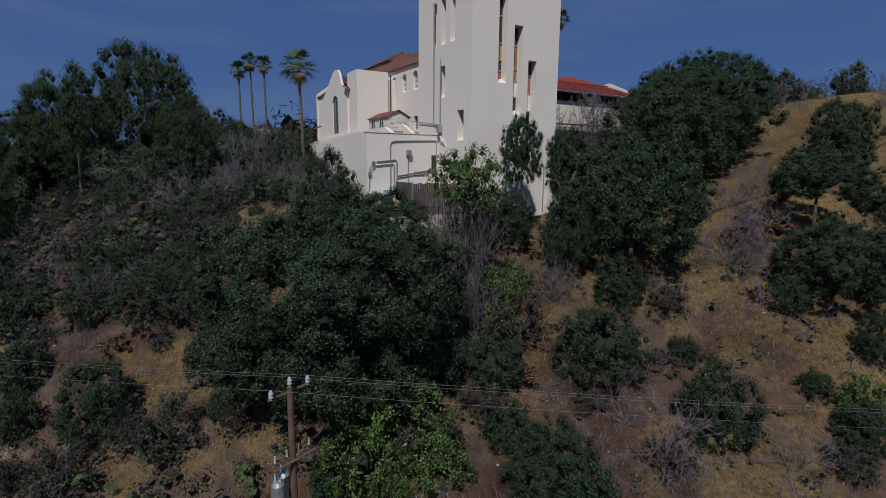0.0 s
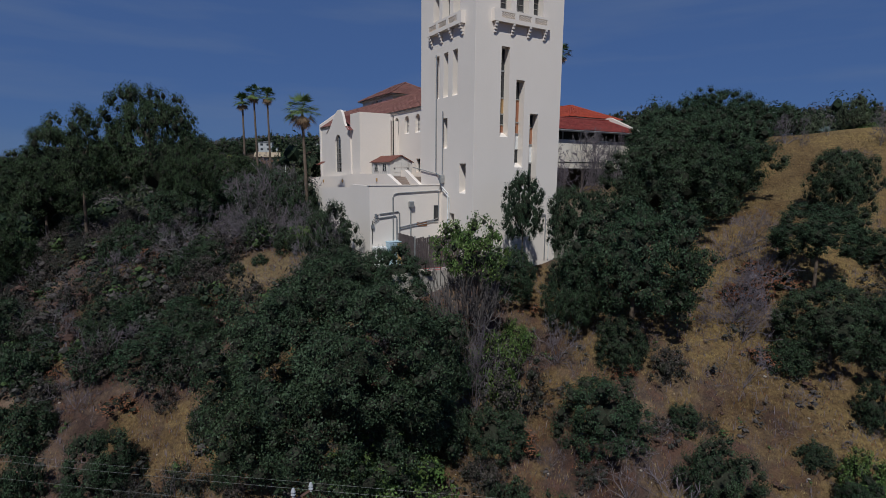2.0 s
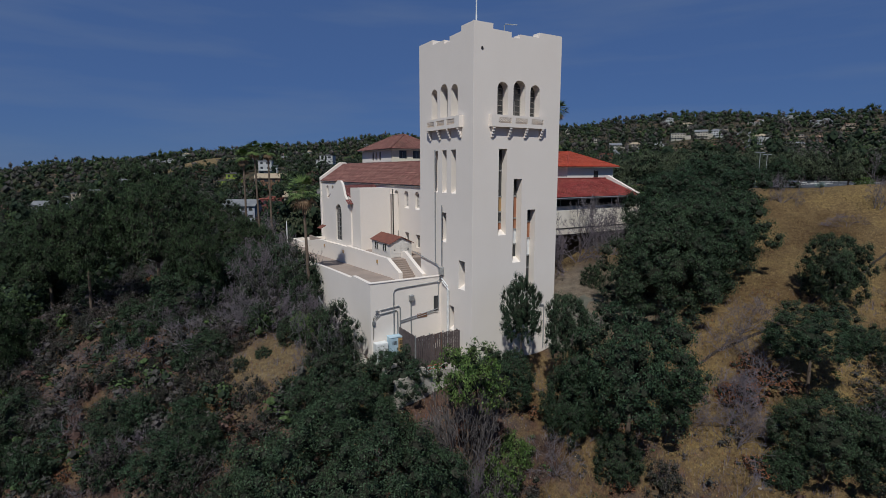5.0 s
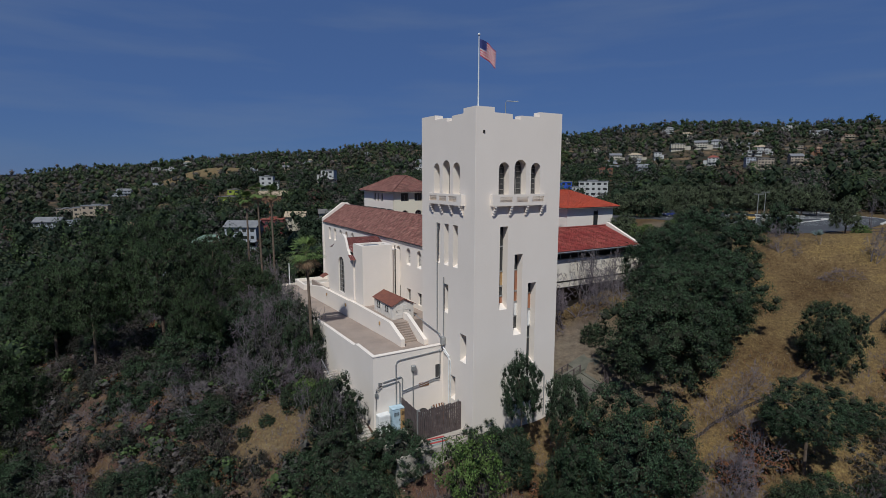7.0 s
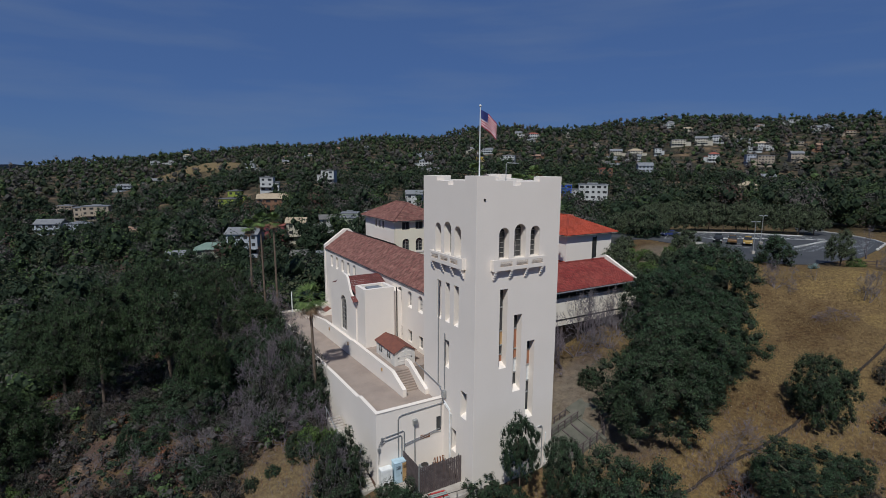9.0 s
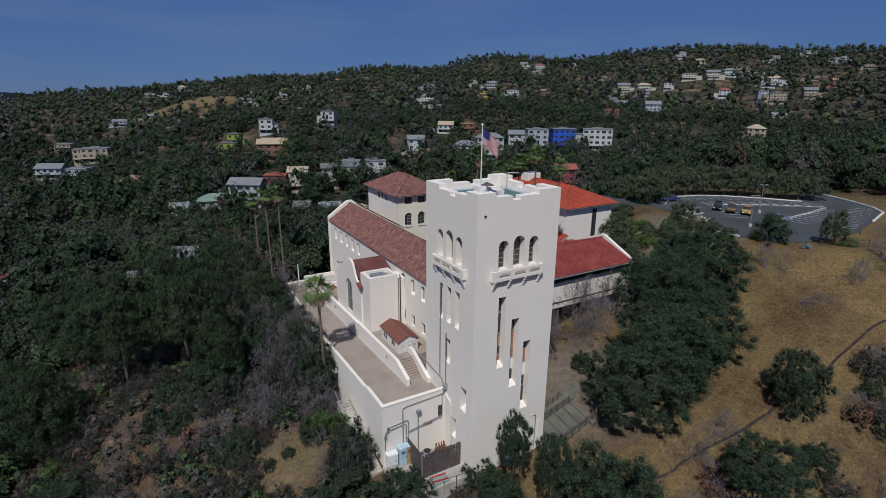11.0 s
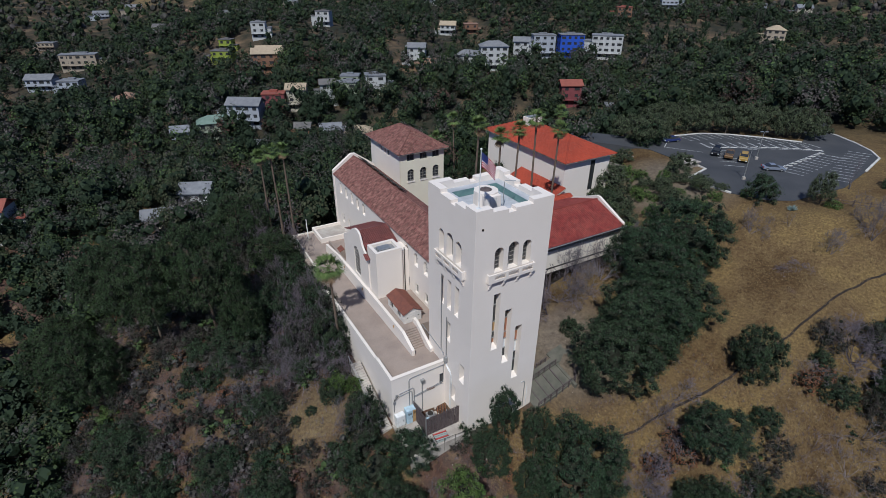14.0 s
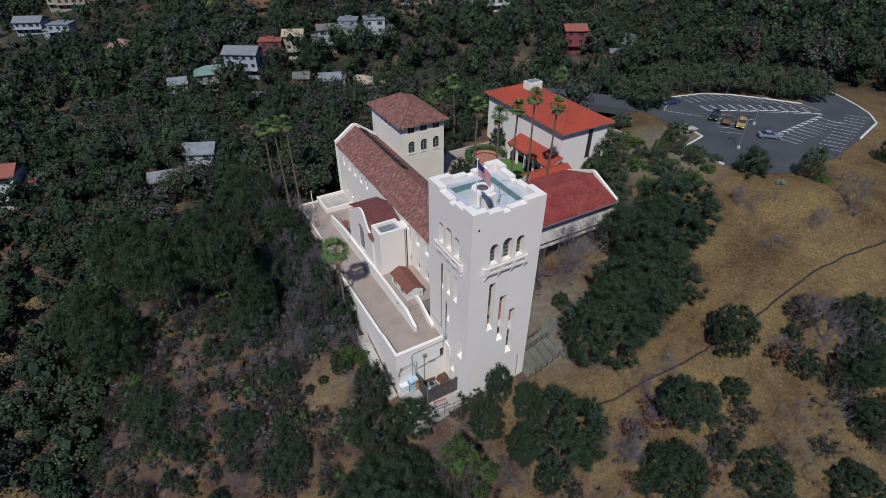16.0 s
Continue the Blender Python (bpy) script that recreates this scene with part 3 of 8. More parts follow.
def balcony(to3):
    """A shallow balcony: slab, pierced parapet of three panels and four stepped brackets."""
    s0, s1, out = 1.75, 8.3, -0.46
    bm = bmesh.new()
    prism(bm, rect(s0, s1, 20.05, 20.3), lambda s, z, d: to3(s, z, out + d), -out)
    holder = part("balcony", bm, STUCCO, tower)
    holes = [rect(2.55 + 1.95 * k, 4.05 + 1.95 * k, 20.42, 20.92) for k in range(3)]
    part("parapet", wall_panel(rect(s0, s1, 20.3, 21.15), holes, lambda s, z, d: to3(s, z, out + d), 0.16), STUCCO, holder)
    for end in (s0, s1 - 0.16):
        bm = bmesh.new()
        prism(bm, rect(end, end + 0.16, 20.3, 21.15), lambda s, z, d: to3(s, z, out + 0.16 + d), -out - 0.16)
        part("parapet_end", bm, STUCCO, holder)
    for k in range(3):
        bm = bmesh.new()
        left = 2.55 + 1.95 * k
        for j in range(-2, 9):
            lo, hi = left + 0.2 * j, left + 0.2 * j + 0.5
            a, b = max(lo, left), min(hi, left + 1.5)
            if b - a < 0.08:
                continue
            za, zb = 20.92 - (a - lo), 20.92 - (b - lo)
            prism(bm, [(a, za), (b, zb), (b, max(20.42, zb - 0.09)), (a, max(20.42, za - 0.09))], lambda s, z, d: to3(s, z, out + 0.03 + d), 0.1)
        part("lattice", bm, STUCCO, holder)
    for k in range(4):
        s = 1.95 + 1.95 * k
        bm = bmesh.new()
        for j, (reach, za, zb) in enumerate(((0.44, 19.85, 20.05), (0.35, 19.6, 19.85), (0.25, 19.35, 19.6), (0.15, 19.1, 19.35))):
            prism(bm, rect(s, s + 0.3, za, zb), lambda ss, z, d: to3(ss, z, -reach + d), reach)
        bmesh.ops.bevel(bm, geom=bm.edges[:], offset=0.04, segments=1, affect="EDGES", profile=0.5)
        part("bracket", bm, STUCCO, holder)


balcony(south)
balcony(west)
# roof well with its teal lining, ledge and stair head
part("roof_deck", boxes((DEEP, T - DEEP, DEEP, T - DEEP, 26.9, 27.1)), DECK_WHITE, tower, "white coated flat roof")
IN = 2.0
part("ledge", boxes((DEEP, T - DEEP, DEEP, IN, 27.1, 28.0), (DEEP, T - DEEP, T - IN, T - DEEP, 27.1, 28.0), (DEEP, IN, IN, T - IN, 27.1, 28.0), (T - IN, T - DEEP, IN, T - IN, 27.1, 28.0)), DECK_WHITE, tower)
for b in ((IN, T - IN, T - IN - 0.03, T - IN, 27.15, 27.95), (T - IN - 0.03, T - IN, IN, T - IN - 0.03, 27.15, 27.95), (IN, IN + 0.03, T - IN - 2.4, T - IN - 0.03, 27.15, 27.95)):
    part("lining", boxes(b), TEAL, tower, "teal painted lining")
bm = bmesh.new()
bmesh.ops.create_cone(bm, cap_ends=True, segments=10, radius1=1.5, radius2=1.45, depth=1.9, matrix=Matrix.Translation((4.7, 5.2, 28.0)))
box(bm, 3.6, 5.6, 3.4, 4.6, 27.1, 28.75)
head = part("stair_head", bm, STUCCO, tower, "white rounded stair head")
bm = bmesh.new()
bmesh.ops.create_cone(bm, cap_ends=True, segments=20, radius1=0.75, radius2=0.1, depth=0.3, matrix=Matrix.Translation((4.7, 5.3, 29.1)))
part("vent_cap", bm, WOOD_DARK, head, "round brown vent cap")
part("door", boxes((4.1, 5.0, 3.36, 3.4, 27.12, 28.6)), SHED_WALL, head)
part("roof_hatch", boxes((4.3, 5.4, 2.3, 3.0, 27.1, 27.2)), IRON, tower, "dark roof hatch")
# antenna and flag
ant = thing("antenna", "thin bent metal mast on the tower roof", "antenna", SITE @ Matrix.Translation((5.9, 3.4, 27.1)))
bm = bmesh.new()
tube(bm, [(0, 0, 0), (0, 0, 3.2), (0.1, 0, 3.35), (1.2, -0.5, 3.3)], 0.045, 6)
part("mast", bm, STEEL, ant)
pole = thing("flagpole", "slender white flagpole standing on the tower parapet", "flagpole", SITE @ Matrix.Translation((0.75, 0.75, 29.15)))
bm = bmesh.new()
tube(bm, [(0, 0, 0), (0, 0, 6.4)], [0.07, 0.04], 8)
part("pole", bm, WHITE_METAL, pole)
bm = bmesh.new()
bmesh.ops.create_icosphere(bm, subdivisions=2, radius=0.12, matrix=Matrix.Translation((0, 0, 6.45)))
part("finial", bm, WHITE_METAL, pole)
part("base_plate", boxes((-0.25, 0.25, -0.25, 0.25, -0.02, 0.06)), WHITE_METAL, pole)


def flag_cloth(rows, z_top, z_bottom, u0, u1, mat, label):
    """A strip of cloth that waves and sags from the pole."""
    bm = bmesh.new()
    nu = 14
    grid = []
    for zz in (z_top, z_bottom):
        line = []
        for i in range(nu + 1):
            u = u0 + (u1 - u0) * i / nu
            drop = 0.5 * u ** 1.3
            line.append(bm.verts.new((0.09 + 0.62 * u, -0.42 * u + 0.12 * math.sin(4.2 * u + 1.2 * zz), zz - drop)))
        grid.append(line)
    for i in range(nu):
        bm.faces.new((grid[0][i], grid[0][i + 1], grid[1][i + 1], grid[1][i]))
    return finish("stripe", bm, mat, None, label, True)


FLAG_RED = material("flag_red", (0.36, 0.015, 0.035), 0.8, scale=3)
FLAG_WHITE = material("flag_white", (0.55, 0.54, 0.55), 0.8, scale=3)
FLAG_BLUE = material("flag_blue", (0.03, 0.04, 0.16), 0.8, scale=3)
flag = thing("flag", "red, white and blue striped flag sagging in light wind", "flag", SITE @ Matrix.Translation((0.75, 0.75, 29.15)) @ pose(0, 0, 0, 0, 0, -20))
Z0, ZS = 6.1, 1.5 / 13
for k in range(13):
    u0 = 0.85 if k < 7 else 0.0
    st = flag_cloth(13, Z0 - k * ZS, Z0 - (k + 1) * ZS, u0, 2.05, FLAG_RED if k % 2 == 0 else FLAG_WHITE, "red stripe" if k % 2 == 0 else "white stripe")
    st.parent = flag
canton = flag_cloth(1, Z0, Z0 - 7 * ZS, 0.0, 0.85, FLAG_BLUE, "blue canton")
canton.name, canton.parent = "canton", flag

# ---- the museum: long hall with its entrance gable ----
NA0, NA1, NB0, NB1, EAVE, RIDGE = 3.2, 12.0, 10.5, 57.0, 14.3, 17.1
NM = (NA0 + NA1) / 2
hall = thing("hall", "long white stucco hall under a weathered brown tile roof", "building", SITE)
win_b = [53.4, 50.4, 47.35, 44.35, 41.4, 23.5, 20.45, 17.4, 14.4]
holes = [arch(b - 0.62, b + 0.62, 11.1, 13.45) for b in win_b]
holes += [rect(b - 0.6, b + 0.6, 4.85, 6.75) for b in (53.4, 50.3, 47.2)] + [rect(b - 0.55, b + 0.55, 6.35, 8.0) for b in (23.4, 20.4, 17.3)]
part("wall", wall_panel(rect(NB0, NB1, -4, EAVE), holes, lambda s, z, d: (NA0 + d, s, z), 0.6), STUCCO, hall)
part("wall", boxes((NA1 - 0.5, NA1, NB0, NB1, -4, EAVE)), STUCCO, hall)
gable = [(NA0 - 0.15, -4), (NA0 - 0.15, EAVE + 0.55), (NM - 0.5, RIDGE + 0.65), (NM + 0.5, RIDGE + 0.65), (NA1 + 0.15, EAVE + 0.55), (NA1 + 0.15, -4)]
bm = bmesh.new()
prism(bm, gable, lambda s, z, d: (s, NB1 + d, z), 0.7)
part("gable_wall", bm, STUCCO, hall)
bm = bmesh.new()
prism(bm, [(NA0, -4), (NA0, EAVE), (NM, RIDGE), (NA1, EAVE), (NA1, -4)], lambda s, z, d: (s, NB0 + d, z), 0.4)
part("gable_wall", bm, STUCCO, hall)
run = math.hypot(NM - NA0 + 0.18, RIDGE - EAVE + 0.3)
up_w = Vector((NM - NA0 + 0.18, 0, RIDGE - EAVE + 0.3)).normalized()
bm = bmesh.new()
tiled_slope(bm, (NA0 - 0.18, NB0, EAVE - 0.1), (0, 1, 0), up_w, NB1 - NB0, lambda u: run)
tiled_slope(bm, (NA1 + 0.18, NB0, EAVE - 0.1), (0, 1, 0), (-up_w.x, 0, up_w.z), NB1 - NB0, lambda u: run)
tagged(part("roof_tiles", bm, TILE_BROWN, hall, "weathered brown barrel tiles"), kind="stuff")
bm = bmesh.new()
prism(bm, [(NA0 - 0.18, EAVE - 0.22), (NM, RIDGE - 0.02), (NA1 + 0.18, EAVE - 0.22), (NA1 + 0.14, EAVE - 0.32), (NM, RIDGE - 0.2), (NA0 - 0.14, EAVE - 0.32)], lambda s, z, d: (s, NB0 + d, z), NB1 - NB0)
part("roof_underside", bm, CONCRETE, hall)
bm = bmesh.new()
tube(bm, [(NM, NB0, RIDGE + 0.2), (NM, NB1, RIDGE + 0.2)], 0.16, 8)
part("ridge_tiles", bm, TILE_BROWN, hall)
for k in range(7):
    bm = bmesh.new()
    b = 36.0 + 2.9 * k
    lo, hi = Vector((NM + 1.9, 0, RIDGE - 0.85)), Vector((NM + 0.55, 0, RIDGE + 0.05))
    prism(bm, [(b, 0), (b + 2.2, 0), (b + 2.2, 1), (b, 1)], lambda s, z, d: (lo.x + (hi.x - lo.x) * z + 0.1 * d, s, lo.z + (hi.z - lo.z) * z + 0.25 + d), 0.12)
    part("skylight", bm, IRON, hall, "dark skylight panel")
for b in win_b:
    glazing(hall, b - 0.62, b + 0.62, 11.1, 13.45, lambda s, z, d: (NA0 + d, s, z), 0.42, 3, 0, True, SHED_WALL)
    part("sill", slope_sill(b - 0.62, b + 0.62, 11.1, lambda s, z, d: (NA0 + d * 0.5, s, z), 0.3), STUCCO, hall)
for b in (53.4, 50.3, 47.2):
    glazing(hall, b - 0.6, b + 0.6, 4.85, 6.75, lambda s, z, d: (NA0 + d, s, z), 0.4, 2, 1)
for b in (23.4, 20.4, 17.3):
    glazing(hall, b - 0.55, b + 0.55, 6.35, 8.0, lambda s, z, d: (NA0 + d, s, z), 0.4, 3, 2)
# entrance gable with its tall arch
GA = -2.6
porch = thing("entrance_gable", "white stucco entrance gable with curved parapet and tall arch", "building", SITE)
curve = [(36.3, -4), (36.3, 11.4), (35.0, 11.9), (33.6, 12.8), (32.4, 13.7), (31.4, 14.35), (30.6, 14.7), (29.4, 14.7), (28.75, 14.3), (28.3, 13.6), (27.9, 12.8), (27.3, 12.25), (26.5, 11.95), (25.6, 11.85), (25.6, -4)]
part("wall", wall_panel([(s, z) for s, z in curve[::-1]], [arch(29.25, 31.75, 6.2, 11.4)], lambda s, z, d: (GA + d, s, z), 0.32), STUCCO, porch)
glazing(porch, 29.25, 31.75, 6.2, 11.4, lambda s, z, d: (GA + d, s, z), 0.25, 7, 2, True)
part("wall", boxes((GA + 0.32, NA0, 25.6, 26.1, -4, 11.9), (GA + 0.32, NA0, 35.8, 36.3, -4, 11.1)), STUCCO, porch)
bm = bmesh.new()
slope_w = math.hypot(5.7, 2.0)
tiled_slope(bm, (GA + 0.3, 25.2, 12.0), (1, 0, 0), (0, 5.7, 2.0), NA0 - GA - 0.3, lambda u: slope_w)
tiled_slope(bm, (GA + 0.3, 36.6, 12.0), (1, 0, 0), (0, -5.7, 2.0), NA0 - GA - 0.3, lambda u: slope_w)
tagged(part("roof_tiles", bm, TILE_PORCH, porch, "brown-red barrel tiles"), kind="stuff")
bm = bmesh.new()
tiled_slope(bm, (GA - 0.5, 25.0, 11.6), (1, 0, 0), (0, 1.0, 0.5), 1.6, lambda u: 1.3)
tagged(part("eave_return", bm, TILE_PORCH, porch), kind="stuff")
# flat-topped stair block beside it
block = thing("stair_block", "flat-topped white stucco block against the hall", "building", SITE)
bm = boxes((GA + 0.2, 1.9, 22.6, 23.1, -4, 13.8), (GA + 0.2, 1.9, 25.5, 26.0, -4, 13.8), (GA + 0.2, GA + 0.7, 23.1, 25.5, -4, 13.8), (1.4, 1.9, 23.1, 25.5, -4, 13.8))
part("wall", bm, STUCCO, block)
part("roof_deck", boxes((GA + 0.7, 1.4, 23.1, 25.5, 13.2, 13.3)), STEEL, block, "grey metal roof")
part("roof_unit", boxes((GA + 1.2, 0.6, 23.6, 25.0, 13.3, 13.7), bevel=0.05), STEEL, block)
part("link", boxes((1.9, NA0, 23.0, 26.0, -4, 13.0)), STUCCO, block)
bm = bmesh.new()
tube(bm, [(2.4, 22.9, 13.6), (2.4, 22.9, 5)], 0.07, 6)
part("downpipe", bm, IRON, block, "dark downpipe")
bm = bmesh.new()
prism(bm, [(0, 0), (0.9, 0.45), (0.95, 0.35), (0.05, -0.1)], lambda s, z, d: (GA - 0.75 + s, 37.2 + d, 7.3 + z), 1.6)
aw = tagged(finish("awning", bm, SHED_ROOF), "small brown awning over a side door", "awning")
aw.matrix_world = SITE

# ---- the museum: rear tower ----
rear = thing("rear_tower", "square cream tower under a low hipped tile roof", "tower", SITE)
RA0, RA1, RB0, RB1, RE = 13.0, 22.6, 45.9, 60.5, 20.0
front = [rect(a - 0.8, a + 0.8, 18.3, 19.75) for a in (15.2, 18.0, 20.8)] + [arch(a - 0.75, a + 0.75, 14.2, 16.6) for a in (15.2, 18.0, 20.8)]
part("wall", wall_panel(rect(RA0, RA1, -2, RE), front, lambda s, z, d: (s, RB0 + d, z), 0.5), STUCCO_CREAM, rear)
side = [rect(b - 0.45, b + 0.45, 18.1, 19.6) for b in (51.5, 53.2, 54.9)]
part("wall", wall_panel(rect(RB0 + 0.5, RB1, -2, RE), side, lambda s, z, d: (RA0 + d, s, z), 0.5), STUCCO, rear)
part("wall", boxes((RA0 + 0.5, RA1, RB1 - 0.5, RB1, -2, RE), (RA1 - 0.5, RA1, RB0 + 0.5, RB1 - 0.5, -2, RE)), STUCCO_CREAM, rear)
for a in (15.2, 18.0, 20.8):
    glazing(rear, a - 0.8, a + 0.8, 18.3, 19.75, lambda s, z, d: (s, RB0 + d, z), 0.3, 0, 1)
    glazing(rear, a - 0.75, a + 0.75, 14.2, 16.6, lambda s, z, d: (s, RB0 + d, z), 0.35, 3, 1, True)
    part("sill", boxes((a - 0.85, a + 0.85, RB0 - 0.12, RB0 + 0.3, 13.9, 14.2)), STUCCO, rear)
for b in (51.5, 53.2, 54.9):
    glazing(rear, b - 0.45, b + 0.45, 18.1, 19.6, lambda s, z, d: (RA0 + d, s, z), 0.3, 0, 0)


def hip_roof(parent, a0, a1, b0, b1, eave, rise, over, mat, label, course=0.42):
    """A hipped tile roof over a rectangle; the ridge runs along the longer side."""
    a0, a1, b0, b1 = a0 - over, a1 + over, b0 - over, b1 + over
    half = min(a1 - a0, b1 - b0) / 2
    s = math.hypot(half, rise)
    bm = bmesh.new()
    la, lb = a1 - a0, b1 - b0

    def cap(length):
        return lambda u: s * min(1.0, u / half, (length - u) / half)

    tiled_slope(bm, (a0, b0, eave), (1, 0, 0), (0, half, rise), la, cap(la), course=course)
    tiled_slope(bm, (a0, b1, eave), (1, 0, 0), (0, -half, rise), la, cap(la), course=course)
    tiled_slope(bm, (a0, b0, eave), (0, 1, 0), (half, 0, rise), lb, cap(lb), course=course)
    tiled_slope(bm, (a1, b0, eave), (0, 1, 0), (-half, 0, rise), lb, cap(lb), course=course)
    tagged(part("roof_tiles", bm, mat, parent, label), kind="stuff")
    r0, r1 = ((a0 + half, (b0 + b1) / 2), (a1 - half, (b0 + b1) / 2)) if la > lb else (((a0 + a1) / 2, b0 + half), ((a0 + a1) / 2, b1 - half))
    bm = bmesh.new()
    ends = [(a0, b0), (a1, b0), (a0, b1), (a1, b1)]
    for c in ends:
        r = min((r0, r1), key=lambda q: (q[0] - c[0]) ** 2 + (q[1] - c[1]) ** 2)
        tube(bm, [(*c, eave + 0.08), (*r, eave + rise + 0.1)], 0.14, 6)
    tube(bm, [(*r0, eave + rise + 0.1), (*r1, eave + rise + 0.1)], 0.14, 6)
    part("ridge_tiles", bm, mat, parent)
    bm = bmesh.new()
    vs = [bm.verts.new((*c, eave - 0.12)) for c in ((a0, b0), (a1, b0), (a1, b1), (a0, b1))]
    top = [bm.verts.new((*r, eave + rise - 0.1)) for r in (r0, r1)]
    bm.faces.new(vs)
    if la > lb:
        fs = ((0, 1, 5, 4), (2, 3, 4, 5), (3, 0, 4), (1, 2, 5))
    else:
        fs = ((1, 2, 5, 4), (3, 0, 4, 5), (0, 1, 4), (2, 3, 5))
    allv = vs + top
    for f in fs:
        bm.faces.new([allv[i] for i in f])
    part("roof_underside", bm, CONCRETE, parent)


hip_roof(rear, RA0, RA1, RB0, RB1, RE, 2.9, 0.75, TILE_BROWN, "weathered brown barrel tiles")

# ---- the museum: low east wing ----
wing = thing("east_wing", "low white wing with a dark red tile gable roof", "building", SITE)
WB0, WB1, WA0, WA1, WE, WR = 14.3, 26.7, 10.6, 40.6, 12.3, 14.7
WM = (WB0 + WB1) / 2
part("wall", boxes((WA0, WA1 - 0.5, WB0, WB0 + 0.4, 7.6, 11.0), (WA0, WA1 - 0.5, WB1 - 0.4, WB1, 2, WE)), STUCCO_OLD, wing, "weathered white wall")
part("upper_band", boxes((WA0, WA1 - 0.5, WB0 + 0.9, WB0 + 1.1, 11.0, 12.2)), IRON, wing, "dark glazing band under the eave")
# dark iron sheet set back here stands in for the shade below the wing
part("undercroft_shade", boxes((WA0, WA1 - 0.5, WB0 + 1.4, WB0 + 1.7, 0, 7.6)), IRON, wing, "dark sheet standing for shade in the undercroft")
part("skirt_band", boxes((WA0, WA1 - 0.5, WB0 - 0.12, WB0, 7.0, 7.75)), STUCCO_OLD, wing, "weathered white band")
part("beam", boxes((WA0, WA1 - 0.5, WB0 - 0.16, WB0, 7.76, 7.92)), IRON, wing, "dark beam along the wall")
part("floor_slab", boxes((WA0, WA1 - 0.5, WB0 + 0.4, WB1 - 0.4, 7.3, 7.6)), CONCRETE, wing)
for k in range(9):
    part("post", boxes((WA0 + 0.5 + 3.5 * k, WA0 + 0.8 + 3.5 * k, WB0 + 0.05, WB0 + 0.35, 0, 7.6), bevel=0.02), WOOD_DARK, wing)
    part("mullion", boxes((WA0 + 0.5 + 3.5 * k, WA0 + 0.65 + 3.5 * k, WB0 + 0.8, WB0 + 0.9, 11.0, 12.2)), STEEL, wing)
bm = bmesh.new()
prism(bm, [(WB0 - 0.4, 0), (WB0 - 0.4, WE + 0.3), (WM - 0.3, WR + 0.6), (WM + 0.3, WR + 0.6), (WB1 + 0.4, WE + 0.3), (WB1 + 0.4, 0)], lambda s, z, d: (WA1 - d, s, z), 0.5)
part("gable_wall", bm, STUCCO, wing)
bm = bmesh.new()
half = WM - WB0 + 0.8
sl = math.hypot(half, WR - WE)
tiled_slope(bm, (WA0, WB0 - 0.8, WE), (1, 0, 0), (0, half, WR - WE), WA1 - WA0 - 0.5, lambda u: sl)
tiled_slope(bm, (WA0, WB1 + 0.8, WE), (1, 0, 0), (0, -half, WR - WE), WA1 - WA0 - 0.5, lambda u: sl)
tagged(part("roof_tiles", bm, TILE_RED, wing, "dark red barrel tiles"), kind="stuff")
bm = bmesh.new()
prism(bm, [(WB0 - 0.75, WE - 0.12), (WM, WR - 0.08), (WB1 + 0.75, WE - 0.12), (WB1 + 0.75, WE - 0.3), (WM, WR - 0.3), (WB0 - 0.75, WE - 0.3)], lambda s, z, d: (WA0 + d, s, z), WA1 - WA0 - 0.5)
part("roof_underside", bm, CONCRETE, wing)
bm = bmesh.new()
tube(bm, [(WA0, WM, WR + 0.12), (WA1 - 0.5, WM, WR + 0.12)], 0.14, 6)
part("ridge_tiles", bm, TILE_RED, wing)
bm = bmesh.new()
tube(bm, [(WA0, WB0 - 0.9, WE - 0.1), (WA1, WB0 - 0.9, WE - 0.1)], 0.1, 6)
part("gutter", bm, STEEL, wing, "grey eave gutter")

# ---- the museum: north building with the orange roof ----
north = thing("north_building", "plain white building under a bright orange hipped tile roof", "building", SITE)
QA0, QA1, QB0, QB1, QE = 44.4, 57.0, 34.0, 61.5, 16.8
for b in ((QA0, QA1, QB0, QB0 + 0.4, 4, QE), (QA0, QA0 + 0.4, QB0 + 0.4, QB1, 4, QE), (QA0 + 0.4, QA1, QB1 - 0.4, QB1, 4, QE), (QA1 - 0.4, QA1, QB0 + 0.4, QB1 - 0.4, 4, QE)):
    part("wall", boxes(b), STUCCO, north)
part("window", boxes((51.6, 52.5, QB0 - 0.06, QB0, 9.5, 16.0)), GLASS_DARK, north, "tall narrow dark window")
part("window_frame", boxes((51.5, 51.6, QB0 - 0.12, QB0, 9.4, 16.1), (52.5, 52.6, QB0 - 0.12, QB0, 9.4, 16.1)), IRON, north)
hip_roof(north, QA0, QA1, QB0, QB1, QE, 3.1, 0.9, TILE_ORANGE, "bright orange clay tiles")
chim = part("chimney", boxes((49.0, 52.6, 52.0, 54.6, 18.0, 21.0), bevel=0.04), STUCCO, north, "broad white roof vent")
part("vent_grille", boxes((49.3, 50.8, 52.3, 54.3, 21.0, 21.06), (51.0, 52.3, 52.3, 54.3, 21.0, 21.06)), STEEL, chim)
